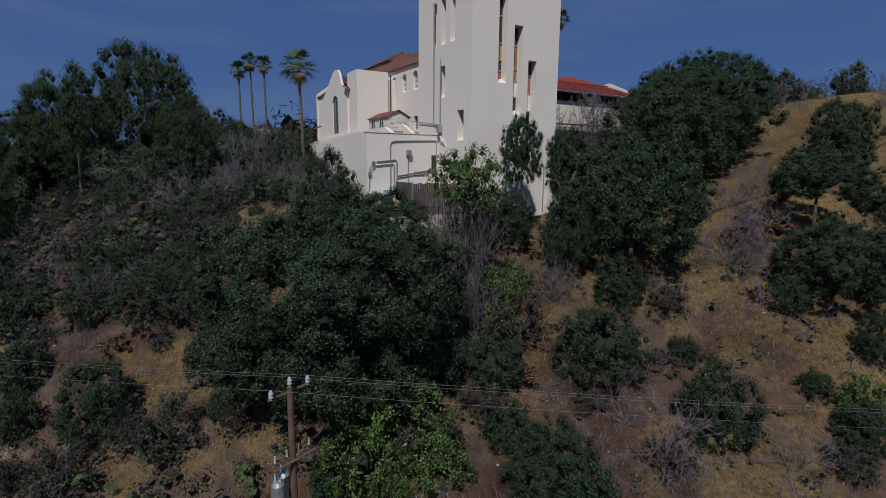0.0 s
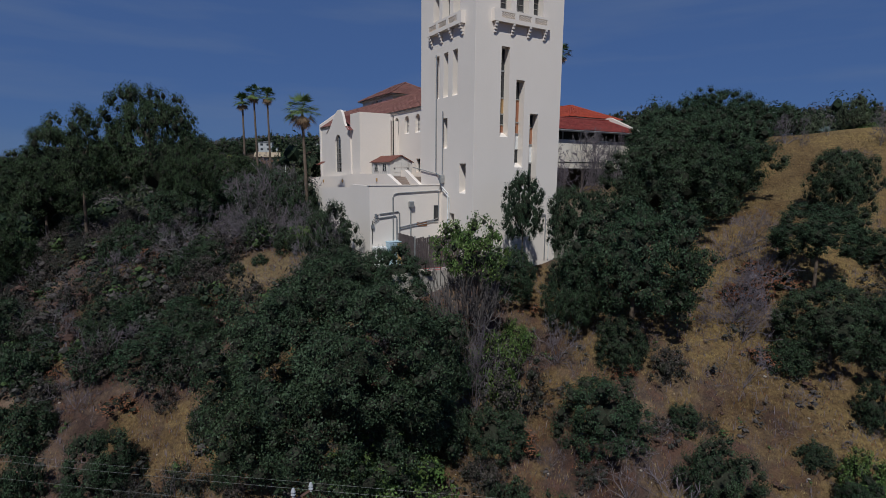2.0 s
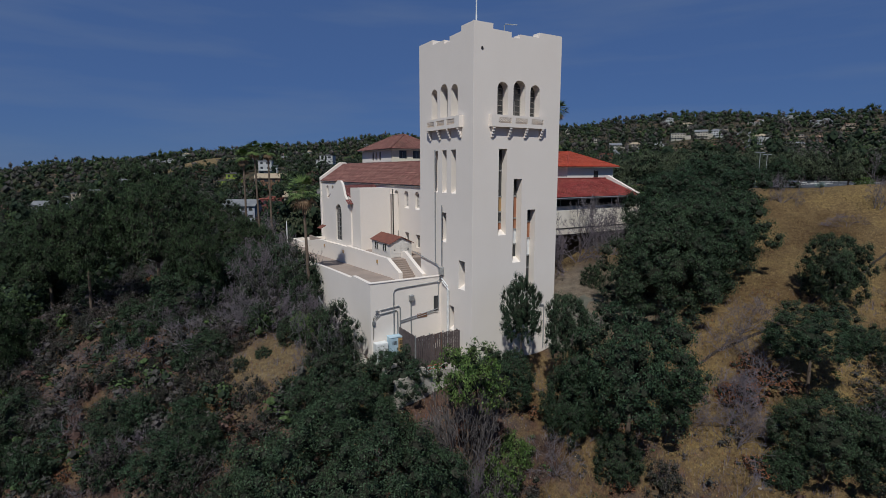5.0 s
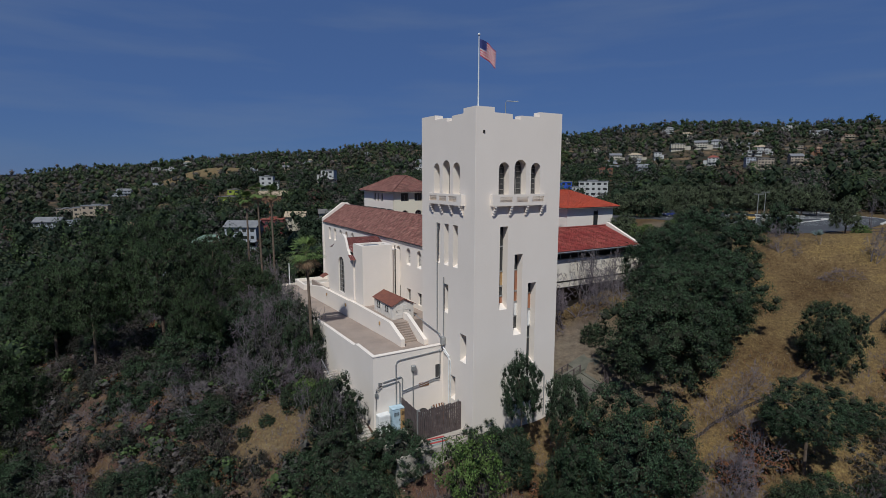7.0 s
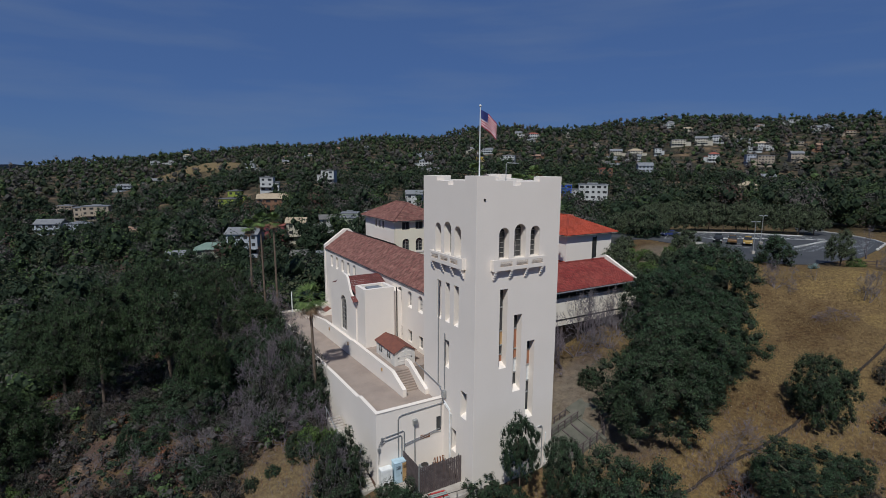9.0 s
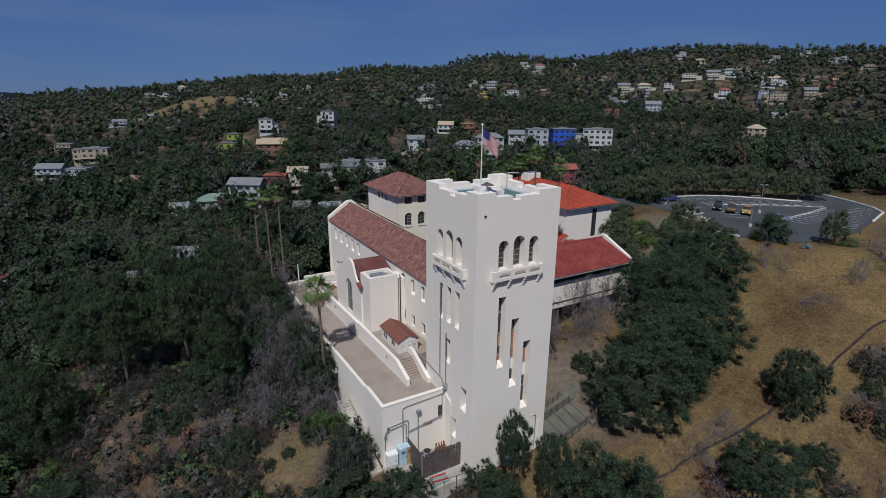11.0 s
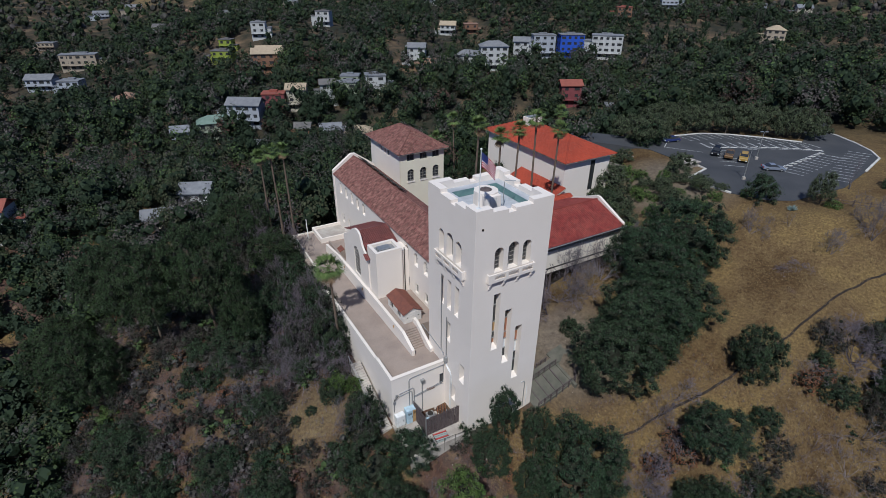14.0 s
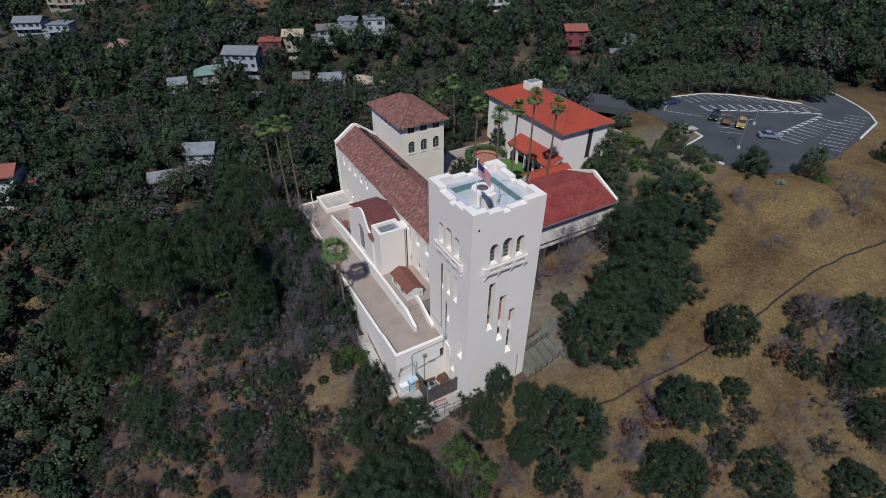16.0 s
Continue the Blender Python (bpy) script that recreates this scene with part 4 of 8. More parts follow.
# arcade along its west side
arcade = thing("arcade", "open arcade with white columns under an orange tile roof", "building", SITE)
bm = bmesh.new()
tiled_slope(bm, (40.6, 33.0, 9.9), (0, 1, 0), (3.8, 0, 1.6), 15.0, lambda u: 4.1)
tiled_slope(bm, (34.0, 29.0, 9.7), (1, 0, 0), (0, 2.6, 1.3), 10.4, lambda u: 2.9)
tiled_slope(bm, (34.0, 34.2, 9.7), (1, 0, 0), (0, -2.6, 1.3), 10.4, lambda u: 2.9)
tagged(part("roof_tiles", bm, TILE_ORANGE, arcade, "orange barrel tiles"), kind="stuff")
bm = bmesh.new()
prism(bm, [(40.7, 9.78), (44.4, 11.35), (44.4, 11.1), (40.8, 9.6)], lambda s, z, d: (s, 33.0 + d, z), 15.0)
part("roof_underside", bm, CONCRETE, arcade)
for b in (47.6, 44.6, 41.6, 38.6, 35.6):
    bm = boxes((40.9, 41.4, b - 0.25, b + 0.25, 4.5, 9.6), bevel=0.03)
    part("column", bm, STUCCO, arcade)
part("floor_slab", boxes((40.5, 44.4, 33.0, 48.0, 4.4, 5.9)), CONCRETE, arcade)
part("back_wall", boxes((34.0, 44.4, 31.4, 31.8, 4.4, 9.6)), STUCCO, arcade)


# ---- terrace, ramp and stairs beside the hall ----
def sited(ob, label, category, kind=""):
    ob.matrix_world = SITE
    return tagged(ob, label, category, kind=kind)


terrace = sited(new("terrace"), "raised concrete terrace with white stucco parapets", "terrace", "structure")
FL0, FL1 = 4.1, 2.6  # floor height at the tower end and at the far end


def long_prism(a0, a1, stations):
    """A body between a0 and a1 with (b, low, high) stations along it."""
    bm = bmesh.new()
    rings = [[bm.verts.new((a, b, z)) for a, z in ((a0, lo), (a1, lo), (a1, hi), (a0, hi))] for b, lo, hi in stations]
    bm.faces.new(rings[0])
    bm.faces.new(rings[-1])
    for r0, r1 in zip(rings, rings[1:]):
        for k in range(4):
            bm.faces.new((r0[k], r0[(k + 1) % 4], r1[(k + 1) % 4], r1[k]))
    return bm


part("floor", long_prism(-7.6, -2.6, [(6.3, -4, FL0), (12, -4, FL0), (46, -4, FL1)]), PAVING, terrace, "brown-grey concrete floor")
part("floor", boxes((-2.6, 0.05, 6.3, 11.2, -4, FL0)), PAVING, terrace)
part("front_wall", boxes((-8.0, 0.0, 5.9, 6.3, -6, 5.05)), STUCCO, terrace)
part("coping", boxes((-8.06, 0.0, 5.84, 6.36, 5.05, 5.12)), STUCCO, terrace)
part("outer_wall", long_prism(-8.0, -7.6, [(6.3, -6, 5.05), (10.8, -6, 5.05), (11.3, -6, 4.75), (20, -6, 4.45), (34, -6, 3.75)]), STUCCO, terrace)
part("inner_wall", long_prism(-3.05, -2.6, [(9.8, -2, 5.0), (12.95, -2, 6.15), (26.2, -2, 5.95), (26.3, -2, 5.8), (39.2, -2, 5.4), (46.7, -2, 4.3)]), STUCCO, terrace)
# stair up to the shed platform
for k in range(9):
    part("step", boxes((-2.6, -0.35, 11.0 + 0.3 * k, 14.2, FL0 + 0.19 * k, FL0 + 0.19 * (k + 1)), bevel=0.012), PAVING, terrace)
part("stair_wall", long_prism(-0.45, -0.02, [(9.3, 2, 4.7), (10.5, 2, 5.2), (13.7, 2, 6.6), (14.6, 2, 6.6)]), STUCCO, terrace)
part("platform", boxes((-2.6, 3.2, 13.7, 22.6, -2, 5.79)), PAVING, terrace)
part("platform", boxes((-2.6, -2.3, 22.6, 46, -2, 5.3)), PAVING, terrace)
# far bastion of the terrace
part("bastion", boxes((-2.8, 3.2, 50.5, 50.85, -4, 3.6), (-2.8, 3.2, 56.2, 56.6, -4, 3.6), (-2.8, -2.4, 50.85, 56.2, -4, 3.6)), STUCCO, terrace)
part("planter_bed", boxes((-2.4, 3.2, 50.85, 56.2, -4, 3.05)), CONCRETE, terrace)
part("kerb", boxes((-6.9, -6.6, 42, 56.2, -6, 2.95), (-6.6, -2.8, 55.9, 56.2, -6, 2.95)), STUCCO_OLD, terrace)
part("floor", boxes((-6.6, 3.2, 46, 55.9, -5, FL1 + 0.02)), PAVING, terrace)
post = thing("white_post", "tall white post on the terrace corner", "post", SITE @ Matrix.Translation((-4.6, 53.3, FL1)))
bm = bmesh.new()
tube(bm, [(0, 0, 0), (0, 0, 4.6)], [0.12, 0.08], 8)
part("pole", bm, WHITE_METAL, post)
bm = bmesh.new()
tube(bm, [(0, 0, 0), (0, 0, 0.6)], [0.6, 0.5], 10)
part("base", bm, ROCK, post)
for b, z in ((15.5, 5.2), (27.5, 4.8), (36.0, 4.6)):
    part("wall_lamp", boxes((-3.2, -3.05, b, b + 0.22, z, z + 0.42), bevel=0.03), PANEL_TAN, terrace, "small tan wall lamp")

# shed on the platform
shed = thing("shed", "small pale garden shed with brown shingle roof", "shed", SITE @ Matrix.Translation((0, 0, 5.79)))
SA0, SA1, SB0, SB1, SH, SR = -1.75, 1.05, 14.8, 20.4, 1.75, 2.45
SM = (SA0 + SA1) / 2
bm = bmesh.new()
prism(bm, [(SA0, 0), (SA0, SH), (SM, SR - 0.08), (SA1, SH), (SA1, 0)], lambda s, z, d: (s, SB0 + d, z), SB1 - SB0)
part("wall", bm, SHED_WALL, shed)
bm = bmesh.new()
for sgn, e in ((1, SA0 - 0.2), (-1, SA1 + 0.2)):
    prism(bm, [(e, SH - 0.1), (SM, SR), (SM, SR + 0.07), (e, SH - 0.03)], lambda s, z, d: (s, SB0 - 0.2 + d, z), SB1 - SB0 + 0.4)
part("roof", bm, SHED_ROOF, shed, "brown shingle roof")
for k in range(2):
    d = part("door", boxes((SM - 0.95 + 0.96 * k, SM - 0.02 + 0.96 * k, SB0 - 0.05, SB0 - 0.005, 0.08, 1.72), bevel=0.01), SHED_WALL, shed)
    part("rail", boxes((SM - 0.95 + 0.96 * k, SM - 0.02 + 0.96 * k, SB0 - 0.075, SB0 - 0.05, 0.5, 0.6), (SM - 0.95 + 0.96 * k, SM - 0.02 + 0.96 * k, SB0 - 0.075, SB0 - 0.05, 1.1, 1.2)), SHED_WALL, d)
    part("hinge", boxes((SM - 0.95 + 1.75 * k, SM - 0.8 + 1.75 * k, SB0 - 0.09, SB0 - 0.05, 0.9, 1.0)), IRON, d)
for b in (15.9, 18.4):
    w = part("window", boxes((SA0 - 0.05, SA0, b, b + 0.95, 0.65, 1.45)), GLASS_DARK, shed)
    part("shutter", boxes((SA0 - 0.07, SA0, b - 0.25, b - 0.02, 0.62, 1.48)), SHED_WALL, w)
    part("shutter", boxes((SA0 - 0.07, SA0, b + 0.97, b + 1.2, 0.62, 1.48)), SHED_WALL, w)
    part("window_frame", boxes((SA0 - 0.08, SA0, b + 0.45, b + 0.5, 0.65, 1.45)), WHITE_METAL, w)
for s in range(9):
    part("siding_batten", boxes((SA0 - 0.03, SA0, 14.9 + 0.6 * s, 14.94 + 0.6 * s, 0.02, SH - 0.12)), SHED_WALL, shed)

# outer stair down the slope beside the parapet
stair = sited(new("garden_steps"), "narrow concrete garden steps beside the terrace wall", "steps")
for k in range(26):
    part("step", boxes((-9.8, -8.3, 5.6 + 0.42 * k, 6.02 + 0.42 * k + 0.1, -4.4 + 0.13 * k, -2.9 + 0.13 * k), bevel=0.012), CONCRETE, stair)
bm = bmesh.new()
tube(bm, [(-9.9, 5.6, -1.8), (-9.9, 17.0, 1.7)], 0.04, 6)
rail = part("handrail", bm, STEEL, stair, "thin grey handrail")
for k in range(5):
    bm = bmesh.new()
    tube(bm, [(-9.9, 5.7 + 2.7 * k, -3.1 + 0.83 * k), (-9.9, 5.7 + 2.7 * k, -1.75 + 0.83 * k)], 0.035, 6)
    part("post", bm, STEEL, rail)

# ---- services on the terrace's end wall ----
LOW = -2.75  # ground at the wall's foot
conduit = sited(new("conduit"), "grey metal conduits bent across the stucco wall", "pipe")


def pipe(points, r, mat=STEEL, parent=conduit, name="pipe"):
    bm = bmesh.new()
    tube(bm, points, r, 7)
    return part(name, bm, mat, parent)


pipe([(-5.55, 5.83, -0.6), (-5.55, 5.83, 3.9), (-5.4, 5.83, 4.2), (-5.1, 5.83, 4.3), (-0.6, 5.83, 4.5), (-0.35, 5.7, 4.65), (-0.3, 5.6, 5.0), (-0.3, 5.6, 6.0)], 0.06)
pipe([(-4.85, 5.83, -0.4), (-4.85, 5.83, 2.3), (-5.0, 5.83, 2.5), (-7.0, 5.83, 2.3)], 0.06)
pipe([(-5.15, 5.83, -0.4), (-5.15, 5.83, 1.9), (-5.3, 5.83, 2.1), (-7.1, 5.83, 1.9)], 0.06)
pipe([(-3.6, 5.83, -2.5), (-3.6, 5.83, 3.0)], 0.06)
pipe([(-4.9, 5.85, 0.9), (-0.5, 5.85, 1.6), (-0.35, 5.85, 1.9), (-0.35, 5.85, 4.4)], 0.05)
pipe([(-4.8, 5.85, 0.7), (-1.0, 5.85, 1.3), (-0.4, 5.85, 1.2)], 0.05)
pipe([(-0.15, 5.5, 12.5), (-0.15, 5.5, 6.2)], 0.06)
pipe([(-0.12, 6.9, 18.1), (-0.12, 6.9, 6.4), (-0.25, 6.0, 6.0)], 0.06)
pipe([(-0.12, 4.4, -2), (-0.12, 4.4, 4.3), (-0.2, 5.6, 5.0)], 0.07, WHITE_METAL)
pipe([(-0.12, 4.1, -2), (-0.12, 4.1, 3.9), (-0.2, 5.4, 4.6)], 0.05, WHITE_METAL)
pipe([(-0.1, 6.3, 6.15), (-0.15, 12.2, 6.9)], 0.05)
part("junction_box", boxes((-0.5, -0.05, 5.2, 5.6, 5.3, 6.1), bevel=0.03), STEEL, conduit)
part("meter_head", boxes((-3.85, -3.35, 5.5, 5.9, 2.9, 3.5), bevel=0.06), STEEL, conduit)
for k in range(3):
    pipe([(-7.1, 5.85, 1.7 + 0.28 * k), (-7.5, 5.8, 1.55 + 0.25 * k), (-7.75, 5.82, 1.2 + 0.2 * k), (-7.78, 5.85, -0.6)], 0.025, IRON, name="cable")
part("cable_box", boxes((-7.9, -7.6, 5.72, 5.9, 0.9, 1.3), bevel=0.02), STEEL, conduit)
part("cable_box", boxes((-7.5, -7.25, 5.76, 5.9, 2.05, 2.35), bevel=0.02), STEEL, conduit)
pipe([(9.0, -0.12, -2.5), (9.0, -0.12, 1.9), (8.9, -0.12, 2.15), (8.6, -0.12, 2.2), (8.4, -0.06, 2.1)], 0.06)
pipe([(9.5, -0.12, -2.5), (9.5, -0.12, 1.2)], 0.05, WHITE_METAL)
sited(finish("wall_hatch", boxes((-2.9, -1.7, 5.84, 5.9, 0.9, 1.35), bevel=0.02), RUST), "rusty broken vent in the stucco wall", "vent")
sited(finish("utility_window", boxes((-0.9, -0.35, 5.84, 5.9, 1.4, 3.0)), GLASS_DARK), "small dark window in the stucco wall", "window")
cab1 = thing("electric_cabinet", "white metal electric cabinet against the wall", "cabinet", SITE @ Matrix.Translation((-7.3, 5.4, LOW)))
part("body", boxes((-0.55, 0.75, -0.35, 0.45, 0, 1.9), bevel=0.03), WHITE_METAL, cab1)
part("door", boxes((-0.48, 0.68, -0.39, -0.35, 0.1, 1.8), bevel=0.01), WHITE_METAL, cab1)
part("handle", boxes((0.4, 0.46, -0.43, -0.39, 0.85, 1.1)), IRON, cab1)
cab2 = thing("switch_cabinet", "pale blue switch cabinet with vent slots", "cabinet", SITE @ Matrix.Translation((-5.6, 5.35, LOW)))
part("body", boxes((-0.75, 0.85, -0.4, 0.5, 0, 2.3), bevel=0.03), BLUE_GREY, cab2)
for k in range(2):
    d = part("door", boxes((-0.7 + 0.78 * k, 0.04 + 0.78 * k, -0.44, -0.4, 0.1, 2.2), bevel=0.01), BLUE_GREY if k == 0 else PANEL_TAN, cab2)
    for j in range(4):
        part("vent_slot", boxes((-0.6 + 0.78 * k, -0.1 + 0.78 * k, -0.455, -0.44, 1.6 + 0.1 * j, 1.64 + 0.1 * j)), IRON, d)
    part("handle", boxes((-0.06 + 0.78 * k, 0.0 + 0.78 * k, -0.48, -0.44, 1.0, 1.25)), IRON, d)
part("lid", boxes((-0.8, 0.9, -0.46, 0.52, 2.3, 2.36), bevel=0.02), BLUE_GREY, cab2)
fence = thing("service_fence", "dark slatted timber fence round the service yard", "fence", SITE)
for k in range(21):
    a = -5.0 + 0.235 * k
    part("slat", boxes((a, a + 0.2, 1.98 + 0.012 * (k % 3), 2.03 + 0.012 * (k % 3), LOW, 0.25 + 0.04 * (k % 4)), bevel=0.01), WOOD_DARK, fence)
for k in range(13):
    b = 2.2 + 0.27 * k
    part("slat", boxes((-5.08, -5.03, b, b + 0.22, LOW + 0.1, 0.35 + 0.03 * (k % 3)), bevel=0.01), WOOD_DARK, fence)
for a in (-5.05, -3.5, -2.0, -0.4):
    part("post", boxes((a - 0.05, a + 0.05, 2.04, 2.14, LOW - 0.3, 0.45)), STEEL, fence)
part("rail", boxes((-5.0, -0.1, 2.05, 2.1, -0.3, -0.2), (-5.0, -0.1, 2.05, 2.1, -2.2, -2.1)), WOOD_DARK, fence)
pad = sited(finish("service_pad", boxes((-8.2, 0.4, 0.2, 5.9, -6, LOW)), CONCRETE), "pale concrete service pad at the tower foot", "pad", "structure")
unit = thing("condenser", "grey air-conditioning condenser behind the fence", "air conditioner", SITE @ Matrix.Translation((-3.8, 3.2, LOW)))
part("body", boxes((-0.5, 0.5, -0.45, 0.45, 0, 2.4), bevel=0.05), STEEL, unit)
bm = bmesh.new()
bmesh.ops.create_cone(bm, cap_ends=True, segments=16, radius1=0.38, radius2=0.38, depth=0.08, matrix=Matrix.Translation((0, 0, 2.43)))
part("fan_guard", bm, IRON, unit)
valves = thing("pipework", "rusty orange valves and pipework behind the fence", "pipe", SITE @ Matrix.Translation((-2.0, 3.4, LOW)))
for k in range(4):
    bm = bmesh.new()
    tube(bm, [(-0.6 + 0.4 * k, 0, 0), (-0.6 + 0.4 * k, 0, 2.2 + 0.2 * (k % 2)), (-0.5 + 0.4 * k, 0.15, 2.45), (-0.2 + 0.3 * k, 0.5, 2.35), (0.0 + 0.3 * k, 0.6, 1.2)], 0.055, 7)
    part("pipe", bm, RUST, valves)
    bm = bmesh.new()
    bmesh.ops.create_uvsphere(bm, u_segments=8, v_segments=6, radius=0.13, matrix=Matrix.Translation((-0.6 + 0.4 * k, 0, 2.05)))
    part("valve", bm, RUST, valves)
drum = thing("drum", "blue plastic drum behind the fence", "drum", SITE @ Matrix.Translation((-4.5, 2.6, LOW)))
bm = bmesh.new()
tube(bm, [(0, 0, 0), (0, 0, 0.2), (0, 0, 2.1), (0, 0, 2.3)], [0.3, 0.36, 0.36, 0.28], 12)
part("body", bm, BLUE_GREY, drum)
PALE_SLAT = material("pale_green_slat", (0.34, 0.39, 0.36), 0.7, alt=(0.26, 0.31, 0.29), scale=2)
sign = thing("yard_rack", "low rack of pale green and red slats by the fence", "rack", SITE @ pose(-3.4, 0.9, LOW, 0, 0, -6))
for k in range(6):
    part("slat", boxes((-0.9, 0.9, -0.75 + 0.26 * k, -0.58 + 0.26 * k, 0.06, 0.12)), RED_PAINT if k in (2, 5) else PALE_SLAT, sign)
part("frame", boxes((-0.95, -0.85, -0.8, 0.85, 0, 0.06), (0.85, 0.95, -0.8, 0.85, 0, 0.06)), WOOD_DARK, sign)
sited(finish("low_wall", boxes((-8.4, 0.6, -0.3, 0.0, -6.5, LOW + 0.25), (0.3, 0.6, 0.0, 1.6, -6.5, LOW + 0.3)), CONCRETE), "low concrete retaining kerb at the service pad", "kerb", "structure")
rail = sited(new("slope_railing"), "thin dark pipe railing along the pad edge", "railing")
for k in range(7):
    bm = bmesh.new()
    tube(bm, [(-9.6 + 1.5 * k, 0.2 - 0.12 * k, -4), (-9.6 + 1.5 * k, 0.2 - 0.12 * k, LOW + 1.0)], 0.035, 6)
    part("post", bm, IRON, rail)
bm = bmesh.new()
tube(bm, [(-9.6, 0.2, LOW + 1.0), (-0.6, -0.52, LOW + 1.0)], 0.03, 6)
part("rail", bm, IRON, rail)

# ---- east side: platform, steps and railings by the tower ----
plat = sited(new("side_platform"), "sloping concrete walk with iron railings by the tower", "walkway")


def site_ground(a, b):
    p = site(a, b)
    return ground_at(p.x, p.y)


def lying_slab(name, a0, a1, b0, b1, up, mat):
    """A slab that lies on the sloping ground, its top a little above it."""
    bm = bmesh.new()
    tops = [bm.verts.new((a, b, site_ground(a, b) + up)) for a, b in ((a0, b0), (a1, b0), (a1, b1), (a0, b1))]
    lows = [bm.verts.new(v.co - Vector((0, 0, 1.0))) for v in tops]
    bm.faces.new(tops)
    bm.faces.new(lows[::-1])
    for k in range(4):
        bm.faces.new((tops[k - 1], tops[k], lows[k], lows[k - 1]))
    return part(name, bm, mat, plat)


SLAB_OLD = material("mossy_concrete", (0.135, 0.125, 0.10), 0.95, alt=(0.09, 0.09, 0.07), scale=0.7, fine=14, bump_depth=0.02)
lying_slab("slab", 10.5, 13.6, -1.3, 2.3, 0.18, SLAB_OLD)
lying_slab("slab", 13.62, 16.8, -1.3, 2.3, 0.16, SLAB_OLD)
lying_slab("ramp", 10.5, 17.6, 2.35, 3.5, 0.35, SLAB_OLD)
for k in range(4):
    lying_slab("timber", 11.6 + 1.35 * k, 11.72 + 1.35 * k, -1.2, 2.25, 0.26, WOOD_DARK)
lying_slab("landing", 17.0, 20.0, 2.2, 4.6, 0.15, SLAB_OLD)
lying_slab("kerb", 16.85, 17.2, -2.0, 2.3, 0.26, SLAB_OLD)
for line, pts in enumerate((((10.6, 3.5), (16.0, 3.5)), ((10.6, 2.32), (16.9, 2.32)), ((10.8, -1.4), (17.4, -1.4)), ((17.4, -1.4), (18.6, 0.6)))):
    (pa, pb), (qa, qb) = pts
    zp, zq = site_ground(pa, pb) + 0.3, site_ground(qa, qb) + 0.3
    bm = bmesh.new()
    tube(bm, [(pa, pb, zp + 0.85), (qa, qb, zq + 0.85)], 0.05, 6)
    r = part("rail", bm, WOOD_DARK, plat)
    bm = bmesh.new()
    tube(bm, [(pa, pb, zp + 0.4), (qa, qb, zq + 0.4)], 0.04, 6)
    part("lower_rail", bm, WOOD_DARK, r)
    n_posts = 3 if line == 3 else 7
    for k in range(n_posts):
        f = (k + 0.1) / (n_posts - 0.8)
        a, b, z = pa + (qa - pa) * f, pb + (qb - pb) * f, zp + (zq - zp) * f
        part("post", boxes((a - 0.06, a + 0.06, b - 0.06, b + 0.06, z - 0.9, z + 0.88)), WOOD_DARK, r)


# ---- car park ----
LOT = 13.0
lot_edge = [(45.5, 129.5), (50, 133.2), (54.2, 135.2), (61.0, 137.7), (68.1, 137.4), (75.8, 135.2), (83.9, 131.8), (88.0, 137.5), (94.8, 145.6), (96.6, 139.0), (97.2, 131.9), (96.9, 125.9), (95.0, 120.0), (86.1, 110.8), (75.4, 100.6), (68.0, 96.6), (61.4, 92.8), (57.0, 92.8), (51.2, 96.0), (45.0, 102.8), (51.6, 109.6), (50.6, 112.0), (46.0, 117.9), (43.0, 123.5)]
bm = bmesh.new()
top = [bm.verts.new((x, y, LOT + 0.12)) for x, y in lot_edge]
low = [bm.verts.new((x, y, LOT - 1.2)) for x, y in lot_edge]
f = bm.faces.new(top)
for i in range(len(top)):
    j = (i + 1) % len(top)
    bm.faces.new((top[i], top[j], low[j], low[i]))
bmesh.ops.triangulate(bm, faces=[f])
car_park = tagged(finish("car_park", bm, ASPHALT), "dark asphalt car park with white bay lines", "car park", kind="structure")


def strip(points, width, z0, z1, mat, name, parent=None, label=""):
    """A raised band along a line on the ground."""
    bm = bmesh.new()
    pts = [Vector((x, y, 0)) for x, y in points]
    rings = []
    for i, p in enumerate(pts):
        d = (pts[min(i + 1, len(pts) - 1)] - pts[max(i - 1, 0)]).normalized()
        n = Vector((-d.y, d.x, 0)) * width / 2
        rings.append([bm.verts.new((*(p + n).xy, z0)), bm.verts.new((*(p + n).xy, z1)), bm.verts.new((*(p - n).xy, z1)), bm.verts.new((*(p - n).xy, z0))])
    for a, b in zip(rings, rings[1:]):
        for k in range(4):
            bm.faces.new((a[k], a[(k + 1) % 4], b[(k + 1) % 4], b[k]))
    bm.faces.new(rings[0])
    bm.faces.new(rings[-1])
    return finish(name, bm, mat, parent, label)


KERB_WHITE = material("painted_kerb", (0.66, 0.64, 0.60), 0.85, alt=(0.5, 0.48, 0.44), scale=0.5)
for run_ in (lot_edge[1:7], lot_edge[8:14], lot_edge[18:22]):
    tagged(strip(run_, 0.4, LOT, LOT + 0.3, KERB_WHITE, "kerb"), "pale concrete kerb round the car park", "kerb", kind="structure")
zl = LOT + 0.124


def line(x0, y0, x1, y1, w=0.14):
    d = Vector((x1 - x0, y1 - y0, 0)).normalized()
    n = Vector((-d.y, d.x, 0)) * w / 2
    bm = bmesh.new()
    vs = [bm.verts.new((x0 + n.x, y0 + n.y, zl)), bm.verts.new((x1 + n.x, y1 + n.y, zl)), bm.verts.new((x1 - n.x, y1 - n.y, zl)), bm.verts.new((x0 - n.x, y0 - n.y, zl))]
    bm.faces.new(vs)
    part("bay_line", bm, PAINT_WHITE, car_park)


